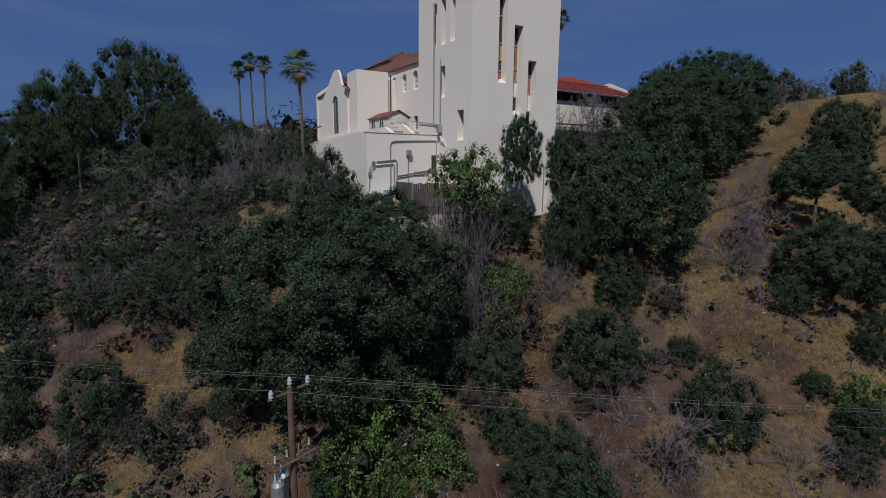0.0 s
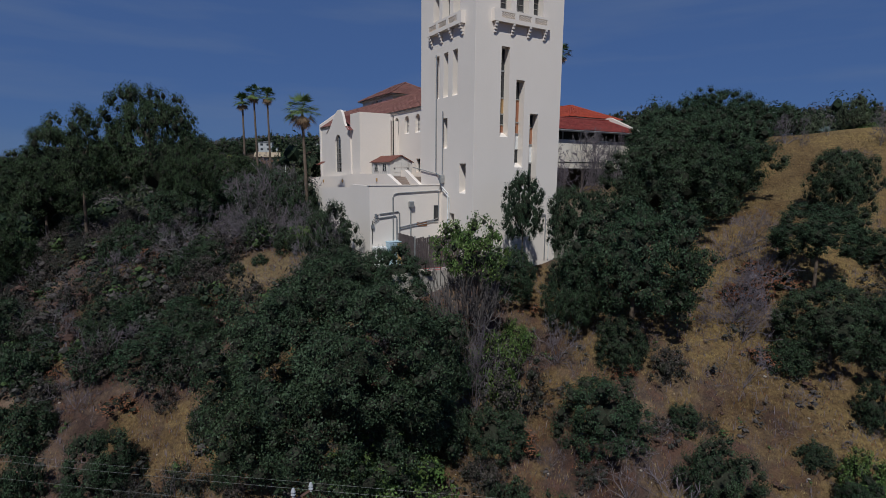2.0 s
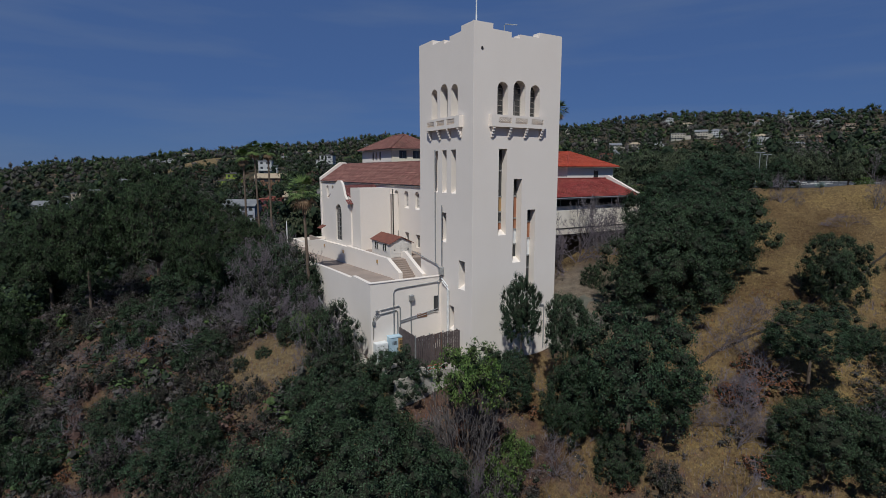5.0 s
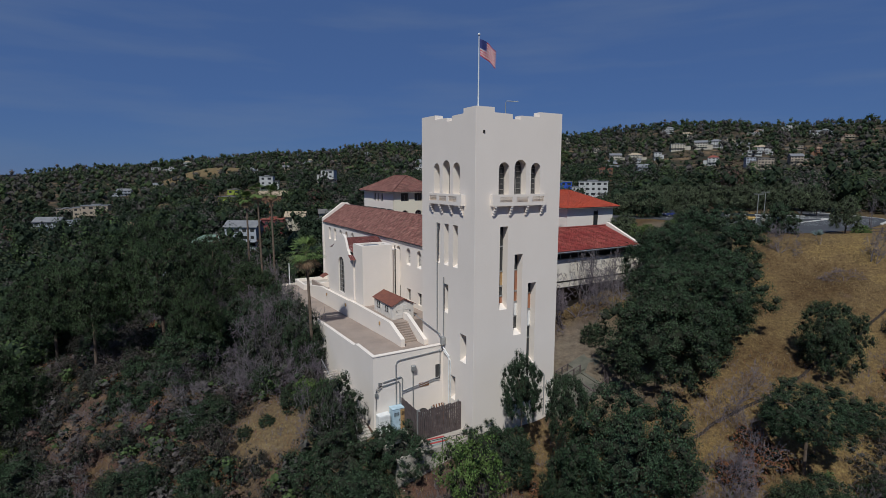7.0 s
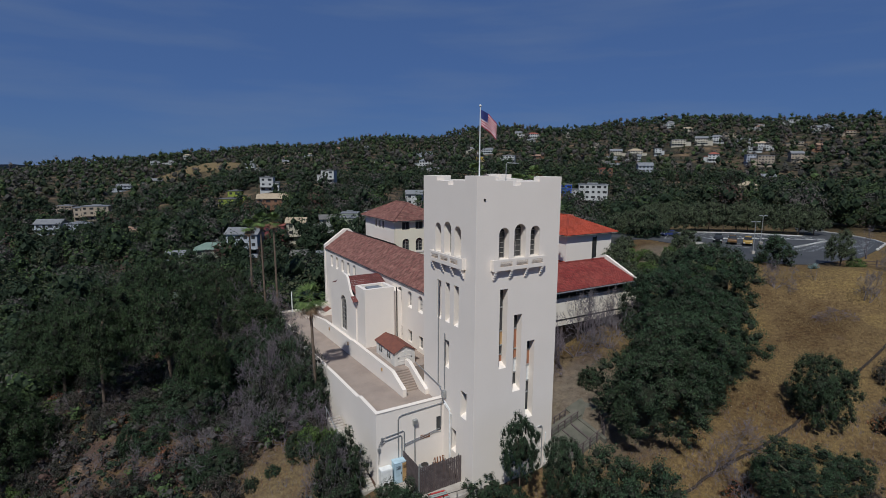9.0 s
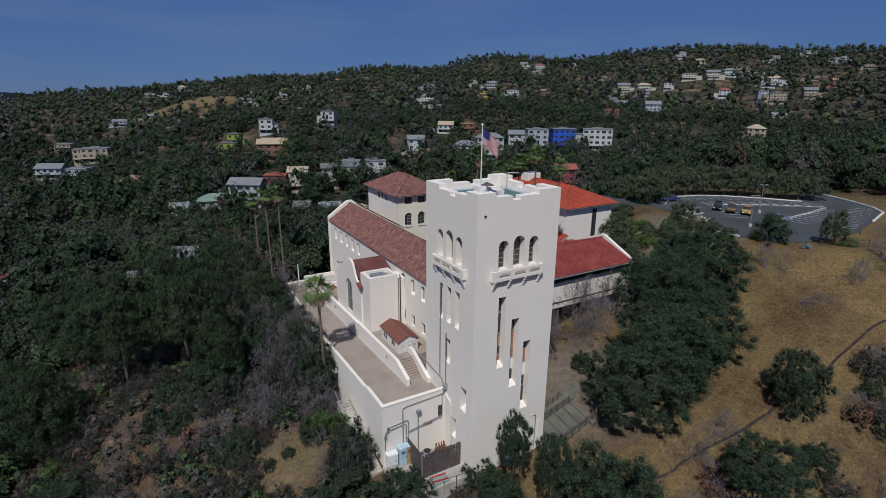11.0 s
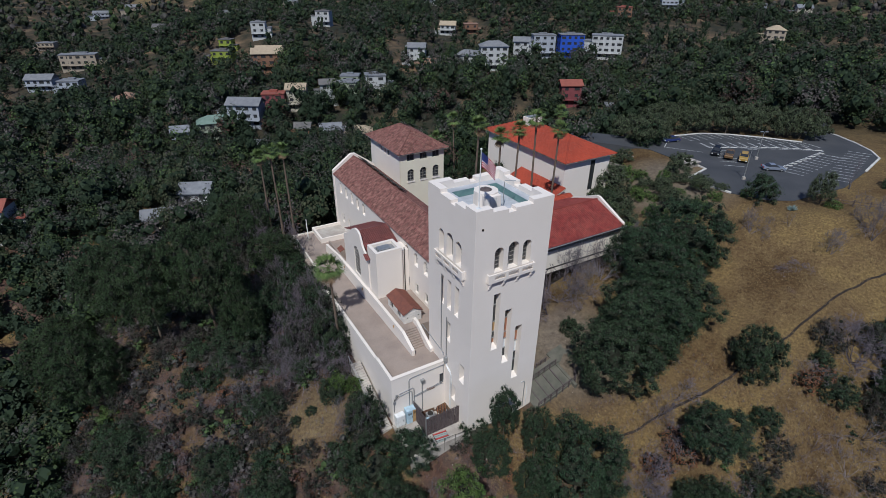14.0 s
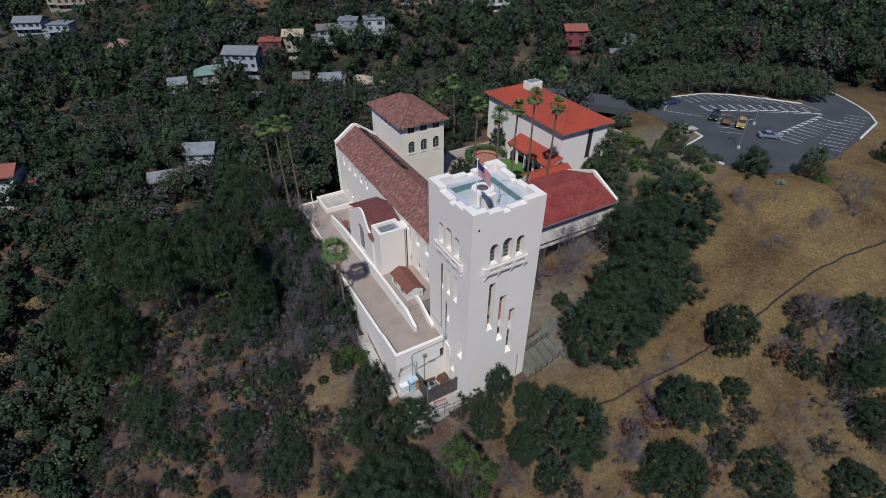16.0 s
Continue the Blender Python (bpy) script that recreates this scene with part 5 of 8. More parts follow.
far_arc = [Vector(p) for p in lot_edge[2:7]]
for k in range(14):
    s = k / 13 * (len(far_arc) - 1)
    i = min(int(s), len(far_arc) - 2)
    p = far_arc[i].lerp(far_arc[i + 1], s - i)
    line(p.x, p.y - 0.3, p.x + 2.2, p.y - 4.6)
for k in range(11):
    x = 58.5 + 2.45 * k
    y = 126.4 - 0.05 * (k - 5) ** 2
    line(x, y, x - 1.0, y + 3.8)
    line(x + 0.3, y, x - 0.7, y + 3.8)
    part("wheel_stop", boxes((x + 0.4, x + 2.0, y - 0.1, y + 0.1, LOT + 0.12, LOT + 0.24), bevel=0.02), KERB_WHITE, car_park)
line(58.5, 126.0, 85.5, 125.0)
line(85.5, 125.0, 66.0, 110.0)
for k in range(10):
    x, y = 67.5 + 1.75 * k, 110.2 + 1.35 * k
    line(x, y, x + 3.4, y - 3.2)
    part("wheel_stop", boxes((x - 0.5, x + 0.9, y + 0.35, y + 0.55, LOT + 0.12, LOT + 0.24), bevel=0.02), KERB_WHITE, car_park)
line(84.0, 121.5, 87.6, 119.6)
for k in range(12):
    x, y = 78.5 + 1.55 * k, 103.4 + 1.75 * k
    line(x - 0.3, y + 0.3, x - 4.4, y + 2.6)
for k in range(5):
    line(56.6 + 0.4 * k, 112.5 + 2.8 * k, 60.8 + 0.4 * k, 111.8 + 2.8 * k)
line(47.5, 124.8, 55.5, 121.5)
line(47.5, 124.8, 50.5, 131)
road = strip([(45.5, 126.5), (36, 130.5), (26, 134), (12, 137)], 8.5, LOT - 1.6, LOT + 0.1, ASPHALT, "road")
tagged(road, "asphalt drive leading out of the car park", "road", kind="structure")
exit_road = strip([(91, 139), (97, 150), (104, 163), (108, 178)], 6.5, LOT - 1.6, LOT + 0.1, ASPHALT, "road")
tagged(exit_road, "asphalt drive leading out of the car park", "road", kind="structure")


def car_paint(name, colour, metal=0.3):
    return material(name, colour, 0.25, metal, scale=1, spec=0.6)


TYRE = material("tyre_rubber", (0.02, 0.02, 0.02), 0.9, scale=4)
LAMP_RED = material("tail_lamp", (0.3, 0.02, 0.02), 0.3, scale=4)


def car(x, y, turn, paint, label, style):
    """A parked car: shaped body, cabin glass, wheels and lamps. x is its length."""
    c = thing("car", label, "car", pose(x, y, LOT + 0.12, 0, 0, turn), "parked cars")
    if style == "suv":
        prof, cab = [(-2.25, 0.35), (-2.3, 0.9), (-2.2, 1.05), (-0.9, 1.1), (2.15, 1.1), (2.3, 0.9), (2.25, 0.35)], [(-0.95, 1.08), (-0.4, 1.68), (1.9, 1.7), (2.15, 1.08)]
    elif style == "jeep":
        prof, cab = [(-1.95, 0.5), (-2.0, 1.05), (-1.9, 1.15), (-0.7, 1.2), (1.95, 1.2), (2.0, 0.5)], [(-0.65, 1.18), (-0.5, 1.8), (1.9, 1.82), (1.95, 1.18)]
    elif style == "pickup":
        prof, cab = [(-2.5, 0.5), (-2.55, 1.0), (-2.4, 1.15), (-1.0, 1.2), (2.5, 1.2), (2.55, 0.5)], [(-1.0, 1.18), (-0.5, 1.78), (0.8, 1.8), (0.95, 1.18)]
    else:
        prof, cab = [(-2.2, 0.3), (-2.25, 0.65), (-2.05, 0.8), (-0.9, 0.92), (1.7, 0.95), (2.2, 0.85), (2.25, 0.35)], [(-1.0, 0.9), (-0.2, 1.4), (1.0, 1.42), (1.75, 0.93)]
    bm = bmesh.new()
    prism(bm, prof, lambda s, z, d: (s, -0.9 + d, z), 1.8)
    bmesh.ops.bevel(bm, geom=bm.edges[:], offset=0.07, segments=2, affect="EDGES", profile=0.5)
    part("body", bm, paint, c)
    bm = bmesh.new()
    lo = [bm.verts.new((s, yy * (0.82 if z < 1.2 or z == cab[0][1] else 0.66), z)) for yy in (-1, 1) for s, z in cab]
    a, b = lo[:4], lo[4:]
    bm.faces.new(a), bm.faces.new(b[::-1])
    for i in range(4):
        bm.faces.new((a[i], b[i], b[(i + 1) % 4], a[(i + 1) % 4]))
    part("cabin_glass", bm, GLASS_DARK, c)
    bm = bmesh.new()
    box(bm, cab[1][0] + 0.05, cab[2][0] - 0.05, -0.64, 0.64, cab[1][1] - 0.02, cab[1][1] + 0.05, 0.02)
    part("roof", bm, paint, c)
    for wx in (-1.4, 1.4):
        for wy in (-0.82, 0.82):
            bm = bmesh.new()
            bmesh.ops.create_cone(bm, cap_ends=True, segments=14, radius1=0.34, radius2=0.34, depth=0.22, matrix=pose(wx, wy, 0.34, 90, 0, 0))
            w = part("wheel", bm, TYRE, c)
            bm = bmesh.new()
            bmesh.ops.create_cone(bm, cap_ends=True, segments=10, radius1=0.2, radius2=0.2, depth=0.24, matrix=pose(wx, wy, 0.34, 90, 0, 0))
            part("rim", bm, STEEL, w)
    for sy in (-0.65, 0.65):
        part("headlight", boxes((-2.3, -2.18, sy - 0.16, sy + 0.16, 0.62, 0.78)), WHITE_METAL, c)
        part("tail_lamp", boxes((2.15, 2.3, sy - 0.14, sy + 0.14, 0.68, 0.86)), LAMP_RED, c)


car(50.5, 129.6, 20, car_paint("blue_paint", (0.05, 0.07, 0.22)), "small dark blue car parked by the kerb", "sedan")
car(58.0, 120.4, 62, car_paint("black_paint", (0.02, 0.02, 0.025)), "black sport utility car in a bay", "suv")
car(60.0, 118.0, 62, car_paint("bronze_paint", (0.22, 0.13, 0.06)), "bronze pickup truck with open bed in a bay", "pickup")
car(62.2, 115.7, 62, car_paint("mustard_paint", (0.42, 0.27, 0.07), 0.0), "mustard yellow boxy off-road car", "jeep")
car(66.0, 110.0, 172, car_paint("silver_paint", (0.30, 0.33, 0.40)), "silver grey saloon car parked alone", "sedan")


def lamp_post(x, y):
    z = ground_at(x, y)
    lp = thing("street_lamp", "slim grey car park lamp with two heads", "lamp post", pose(x, y, z))
    bm = bmesh.new()
    tube(bm, [(0, 0, 0), (0, 0, 6.5)], [0.09, 0.06], 8)
    part("pole", bm, STEEL, lp)
    for s in (-1, 1):
        part("lamp_head", boxes((s * 0.15, s * 0.9, -0.15, 0.15, 6.45, 6.6), bevel=0.03), STEEL, lp)
    part("base", boxes((-0.3, 0.3, -0.3, 0.3, 0, 0.7), bevel=0.05), CONCRETE, lp)


lamp_post(65.8, 117.2)
lamp_post(57.0, 103.8)
# planted bank with stone walls and steps between the north building and the car park
for k, (pts, z) in enumerate((([(36, 122), (41, 116), (44.5, 111), (47, 107)], 12.2), ([(33, 118), (38.5, 112), (42, 107.5)], 11.0), ([(31.5, 114), (36, 109)], 10.0))):
    tagged(strip(pts, 0.5, z - 2.5, z + 0.3, ROCK, "bank_wall"), "low pale stone wall in the planted bank", "wall", kind="structure")
bank_steps = thing("bank_steps", "flight of pale stone steps up to the car park", "steps", pose(39.5, 108.5, 0, 0, 0, 40))
for k in range(14):
    part("step", boxes((-0.6 + 0.55 * k, 0.05 + 0.55 * k, -1.6, 1.6, 6.5, 9.6 + 0.25 * k), bevel=0.02), ROCK, bank_steps)
kiosk = thing("stone_plinth", "square pale stone plinth beside the car park", "plinth", pose(48.5, 112.3, LOT - 0.5, 0, 0, 33))
part("body", boxes((-1.8, 1.8, -1.8, 1.8, -1.5, 1.4), bevel=0.08), ROCK, kiosk)
part("cap", boxes((-2.0, 2.0, -2.0, 2.0, 1.4, 1.55), bevel=0.03), CONCRETE, kiosk)
# courtyard lawn, round brick seat and hedge
court = tagged(new("courtyard"), "pale paved courtyard with a round lawn", "courtyard", kind="structure")
court.matrix_world = SITE
CZ = 5.9
part("paving", boxes((24.0, 44.4, 34.0, 58.0, 2, CZ)), PAVING, court)
bm = bmesh.new()
bmesh.ops.create_cone(bm, cap_ends=True, segments=28, radius1=5.0, radius2=5.0, depth=0.1, matrix=Matrix.Translation((37.5, 43.5, CZ + 0.05)))
part("lawn", bm, LAWN, court)
bm = bmesh.new()
bmesh.ops.create_cone(bm, cap_ends=True, segments=28, radius1=2.6, radius2=2.6, depth=0.12, matrix=Matrix.Translation((36.5, 50.2, CZ + 0.1)))
part("brick_floor", bm, BRICK, court)
bm = bmesh.new()
ring = [(36.5 + 3.0 * math.cos(radians(a)), 50.2 + 3.0 * math.sin(radians(a)), CZ + 0.4) for a in range(-20, 201, 15)]
tube(bm, ring, 0.4, 6)
part("brick_seat", bm, BRICK, court)
# footpath across the grass slope
path_pts = [(13, 44.3), (19.6, 48.4), (24.3, 50.1), (31.4, 53.7), (37.8, 56.7), (47.8, 62.9), (57.8, 69.7), (72, 76.0), (88, 86)]
bm = bmesh.new()
fine_pts = []
for (x0, y0), (x1, y1) in zip(path_pts, path_pts[1:]):
    n = int(math.hypot(x1 - x0, y1 - y0) / 0.8)
    fine_pts += [(x0 + (x1 - x0) * k / n, y0 + (y1 - y0) * k / n) for k in range(n)]
prev = None
for i, (x, y) in enumerate(fine_pts):
    dx, dy = -0.5, 0.86
    wob = 0.1 * math.sin(0.4 * i) + 0.05 * math.sin(1.3 * i)
    cur = [bm.verts.new((x + dx * (o + wob), y + dy * (o + wob), float(land(x + dx * (o + wob), y + dy * (o + wob)) + ripple(x + dx * (o + wob), y + dy * (o + wob))) + h)) for o, h in ((-0.15, 0.03), (-0.08, 0.07), (0.08, 0.07), (0.15, 0.03))]
    if prev:
        for k in range(3):
            bm.faces.new((prev[k], prev[k + 1], cur[k + 1], cur[k]))
    prev = cur
PATH_DARK = material("worn_track", (0.022, 0.017, 0.014), 0.95, alt=(0.04, 0.03, 0.024), scale=0.6, fine=10, bump_depth=0.03)
tagged(finish("track", bm, PATH_DARK), "narrow dark worn track across the dry slope", "track", kind="structure")
# timber rail fence at the top of the grass
rf = thing("rail_fence", "weathered timber rail fence on the hilltop", "fence", pose(0, 0, 0))
fx = [(66 + 2.4 * k, 92.5 - 0.9 * k) for k in range(11)]
for k, (x, y) in enumerate(fx):
    z = ground_at(x, y)
    part("post", boxes((x - 0.07, x + 0.07, y - 0.07, y + 0.07, z - 0.3, z + 1.3)), WOOD_DARK, rf)
    if k:
        x0, y0 = fx[k - 1]
        z0 = ground_at(x0, y0)
        for h in (0.5, 1.0):
            bm = bmesh.new()
            tube(bm, [(x0, y0, z0 + h), (x, y, z + h)], 0.05, 5)
            part("rail", bm, WOOD_DARK, rf)

# ---- utility pole with its wires ----
up = thing("utility_pole", "dark timber utility pole with crossarms, insulators and transformer", "utility pole", pose(-6.55, 19.1, -22.5, 0, 0, 0))
bm = bmesh.new()
tube(bm, [(0, 0, 0), (0, 0, 15.3)], [0.2, 0.13], 10)
part("pole", bm, WOOD_POLE, up)
ARM = Vector((0.62, 1.0, 0)).normalized()
for z, reach in ((15.0, 1.0), (12.2, 1.15), (12.0, 1.15)):
    bm = bmesh.new()
    off = Vector((0.12, -0.1, 0)) if z < 12.1 else Vector((-0.12, 0.1, 0))
    tube(bm, [off - ARM * reach + Vector((0, 0, z)), off + ARM * reach + Vector((0, 0, z))], 0.07, 4)
    part("crossarm", bm, WOOD_POLE, up)
PORCELAIN = material("grey_porcelain", (0.45, 0.46, 0.48), 0.3, scale=5)
WIRE = material("weathered_wire", (0.20, 0.20, 0.19), 0.6, 0.3, scale=3)
tops = []
for s in (-0.95, 0.0, 0.95):
    at = ARM * s + Vector((0, 0, 15.05 if s else 15.3))
    bm = bmesh.new()
    tube(bm, [at, at + Vector((0, 0, 0.12)), at + Vector((0, 0, 0.13)), at + Vector((0, 0, 0.25)), at + Vector((0, 0, 0.26)), at + Vector((0, 0, 0.42))], [0.05, 0.05, 0.11, 0.05, 0.11, 0.05], 8)
    part("insulator", bm, PORCELAIN, up)
    tops.append(at + Vector((-6.55, 19.1, -22.5 + 0.42)))
for s in (-0.35, 0.35):
    bm = bmesh.new()
    tube(bm, [(-0.45, -0.3 + s, 10.0), (-0.45, -0.3 + s, 10.1), (-0.45, -0.3 + s, 11.2), (-0.45, -0.3 + s, 11.35)], [0.2, 0.28, 0.28, 0.18], 12)
    tr = part("transformer", bm, STEEL, up, "grey drum transformer")
    for q in (-0.1, 0.1):
        bm = bmesh.new()
        tube(bm, [(-0.45 + q, -0.3 + s, 11.35), (-0.45 + q, -0.3 + s, 11.65)], [0.06, 0.03], 6)
        part("bushing", bm, PORCELAIN, tr)
for s in (-0.9, -0.3, 0.3, 0.9):
    bm = bmesh.new()
    at = ARM * s + Vector((0, 0, 12.25))
    tube(bm, [at, at + Vector((0, 0, 0.3))], [0.05, 0.04], 6)
    part("insulator", bm, PORCELAIN, up)
for tip in tops:
    for dx, dy, dz in ((-70, 9.0, 0.5), (70, 0.0, 0.0)):
        w = thing("power_line", "thin sagging power line", "cable", pose(*tip), "power lines")
        bm = bmesh.new()
        tube(bm, [(dx * k / 16, dy * k / 16, dz * k / 16 - 0.9 * (1 - (k / 8 - 1) ** 2)) for k in range(17)], 0.005, 4)
        part("wire", bm, WIRE, w)


# ---- houses across the valley ----
HOUSE_PAINT = {
    "white": material("white_house_paint", (0.47, 0.47, 0.46), 0.8, scale=0.4),
    "grey": material("grey_house_paint", (0.36, 0.38, 0.42), 0.8, scale=0.4),
    "blue": material("bright_blue_paint", (0.03, 0.09, 0.48), 0.7, scale=0.4),
    "red": material("brick_red_paint", (0.21, 0.06, 0.065), 0.8, scale=0.4),
    "tan": material("tan_house_paint", (0.36, 0.30, 0.23), 0.8, scale=0.4),
    "green": material("sage_house_paint", (0.30, 0.33, 0.25), 0.8, scale=0.4),
    "yellow": material("yellow_house_paint", (0.55, 0.40, 0.06), 0.8, scale=0.4),
    "cream": material("cream_house_paint", (0.46, 0.42, 0.34), 0.8, scale=0.4),
    "brown": material("brown_house_paint", (0.22, 0.12, 0.075), 0.8, scale=0.4),
    "lime": material("lime_house_paint", (0.25, 0.30, 0.05), 0.8, scale=0.4),
}
ROOF_PAINT = {
    "grey": material("grey_shingle", (0.15, 0.155, 0.165), 0.9, alt=(0.20, 0.20, 0.205), scale=0.6),
    "dark": material("dark_shingle", (0.10, 0.095, 0.095), 0.9, alt=(0.15, 0.14, 0.13), scale=0.6),
    "brown": material("brown_shingle", (0.22, 0.13, 0.09), 0.9, alt=(0.28, 0.18, 0.13), scale=0.6),
    "red": material("red_roof_tile", (0.27, 0.085, 0.06), 0.8, alt=(0.22, 0.07, 0.05), scale=0.6),
    "pale": material("pale_flat_roof", (0.22, 0.225, 0.235), 0.8, alt=(0.15, 0.155, 0.17), scale=0.6),
    "green": material("green_shingle", (0.14, 0.20, 0.16), 0.9, alt=(0.18, 0.24, 0.2), scale=0.6),
    "tan": material("tan_shingle", (0.40, 0.32, 0.22), 0.9, alt=(0.33, 0.26, 0.18), scale=0.6),
}
pane_mesh = {}


def pane_of(w, h):
    key = (round(w, 1), round(h, 1))
    if key not in pane_mesh:
        bm = bmesh.new()
        box(bm, -w / 2, w / 2, -0.06, 0.0, -h / 2, h / 2)
        me = bpy.data.meshes.new("window")
        bm.to_mesh(me)
        bm.free()
        me.materials.append(GLASS_DARK)
        pane_mesh[key] = me
    return pane_mesh[key]


def house(x, y, turn, w, d, floors, paint, roof, kind, label="", lift=0.0):
    """A hillside house: storeys with windows, a deck, and a flat, gabled or hipped roof."""
    z = ground_at(x, y) + lift
    h = 2.9 * floors
    ob = thing("house", label or f"{paint} hillside house with {roof} roof among trees", "house", pose(x, y, z, 0, 0, turn), "hillside houses")
    wall = HOUSE_PAINT[paint]
    bm = bmesh.new()
    box(bm, -w / 2, w / 2, -d / 2, d / 2, -6, h)
    if floors > 1:
        box(bm, -w / 2 - 0.12, w / 2 + 0.12, -d / 2 - 0.12, d / 2 + 0.12, 2.8, 3.0)
    side = 1 if int(abs(x)) % 2 else -1
    aw, ad, ah = 0.45 * w, 0.7 * d, max(2.7, h - 2.9)
    ax = side * (w / 2 + aw / 2 - 0.6)
    box(bm, ax - aw / 2, ax + aw / 2, -ad / 2 + 0.8, ad / 2, -6, ah)
    part("wall", bm, wall, ob)
    bm = bmesh.new()
    box(bm, ax - aw / 2 - 0.35, ax + aw / 2 + 0.35, -ad / 2 + 0.4, ad / 2 + 0.3, ah, ah + 0.3)
    part("annex_roof", bm, ROOF_PAINT[roof], ob)
    o = 0.6
    bm = bmesh.new()
    if kind == "flat":
        box(bm, -w / 2 - 0.3, w / 2 + 0.3, -d / 2 - 0.3, d / 2 + 0.3, h, h + 0.35)
        box(bm, -w / 5, w / 6, 0, d / 3, h + 0.35, h + 1.0)
    elif kind == "gable":
        rise = 0.28 * d
        for sg in (-1, 1):
            prism(bm, [(sg * (d / 2 + o), h - 0.15), (0, h + rise), (0, h + rise + 0.22), (sg * (d / 2 + o), h + 0.07)], lambda s, zz, dd: (-w / 2 - o + dd, s, zz), w + 2 * o)
        prism(bm, [(-d / 2, h), (0, h + rise), (d / 2, h)], lambda s, zz, dd: (-w / 2 + 0.02 + dd, s, zz), w - 0.04)
    else:
        rise = 0.3 * min(w, d)
        half = min(w, d) / 2 + o
        vs = [bm.verts.new(c) for c in ((-w / 2 - o, -d / 2 - o, h), (w / 2 + o, -d / 2 - o, h), (w / 2 + o, d / 2 + o, h), (-w / 2 - o, d / 2 + o, h))]
        rl = max(0.2, (max(w, d) - min(w, d)) / 2)
        ends = ((-rl, 0), (rl, 0)) if w >= d else ((0, -rl), (0, rl))
        r = [bm.verts.new((*e, h + rise)) for e in ends]
        bm.faces.new(vs)
        al = vs + r
        for f in (((0, 1, 5, 4), (2, 3, 4, 5), (3, 0, 4), (1, 2, 5)) if w >= d else ((1, 2, 5, 4), (3, 0, 4, 5), (0, 1, 4), (2, 3, 5))):
            bm.faces.new([al[i] for i in f])
    part("roof", bm, ROOF_PAINT[roof], ob)
    nwin = max(2, int(w / 3.2))
    for fl in range(floors):
        for k in range(nwin):
            wx = -w / 2 + w * (k + 0.5) / nwin
            pw = new("window", pane_of(1.5 if (k + fl) % 3 else 2.2, 1.3))
            pw.parent = ob
            pw.matrix_basis = Matrix.Translation((wx, -d / 2 - 0.0, 2.9 * fl + 1.6))
        for k in range(2):
            pw = new("window", pane_of(1.4, 1.2))
            pw.parent = ob
            pw.matrix_basis = pose(-w / 2, -d / 4 + d / 2 * k, 2.9 * fl + 1.6, 0, 0, -90)
    if floors > 1:
        bm = bmesh.new()
        box(bm, -w / 2, w / 2, -d / 2 - 1.6, -d / 2, 2.75, 2.9)
        deck = part("deck", bm, wall, ob)
        bm = bmesh.new()
        box(bm, -w / 2, w / 2, -d / 2 - 1.6, -d / 2 - 1.52, 3.75, 3.85)
        for k in range(7):
            xx = -w / 2 + 0.05 + (w - 0.1) * k / 6
            box(bm, xx - 0.04, xx + 0.04, -d / 2 - 1.6, -d / 2 - 1.52, 2.9, 3.75)
        part("railing", bm, wall, deck)
    return ob


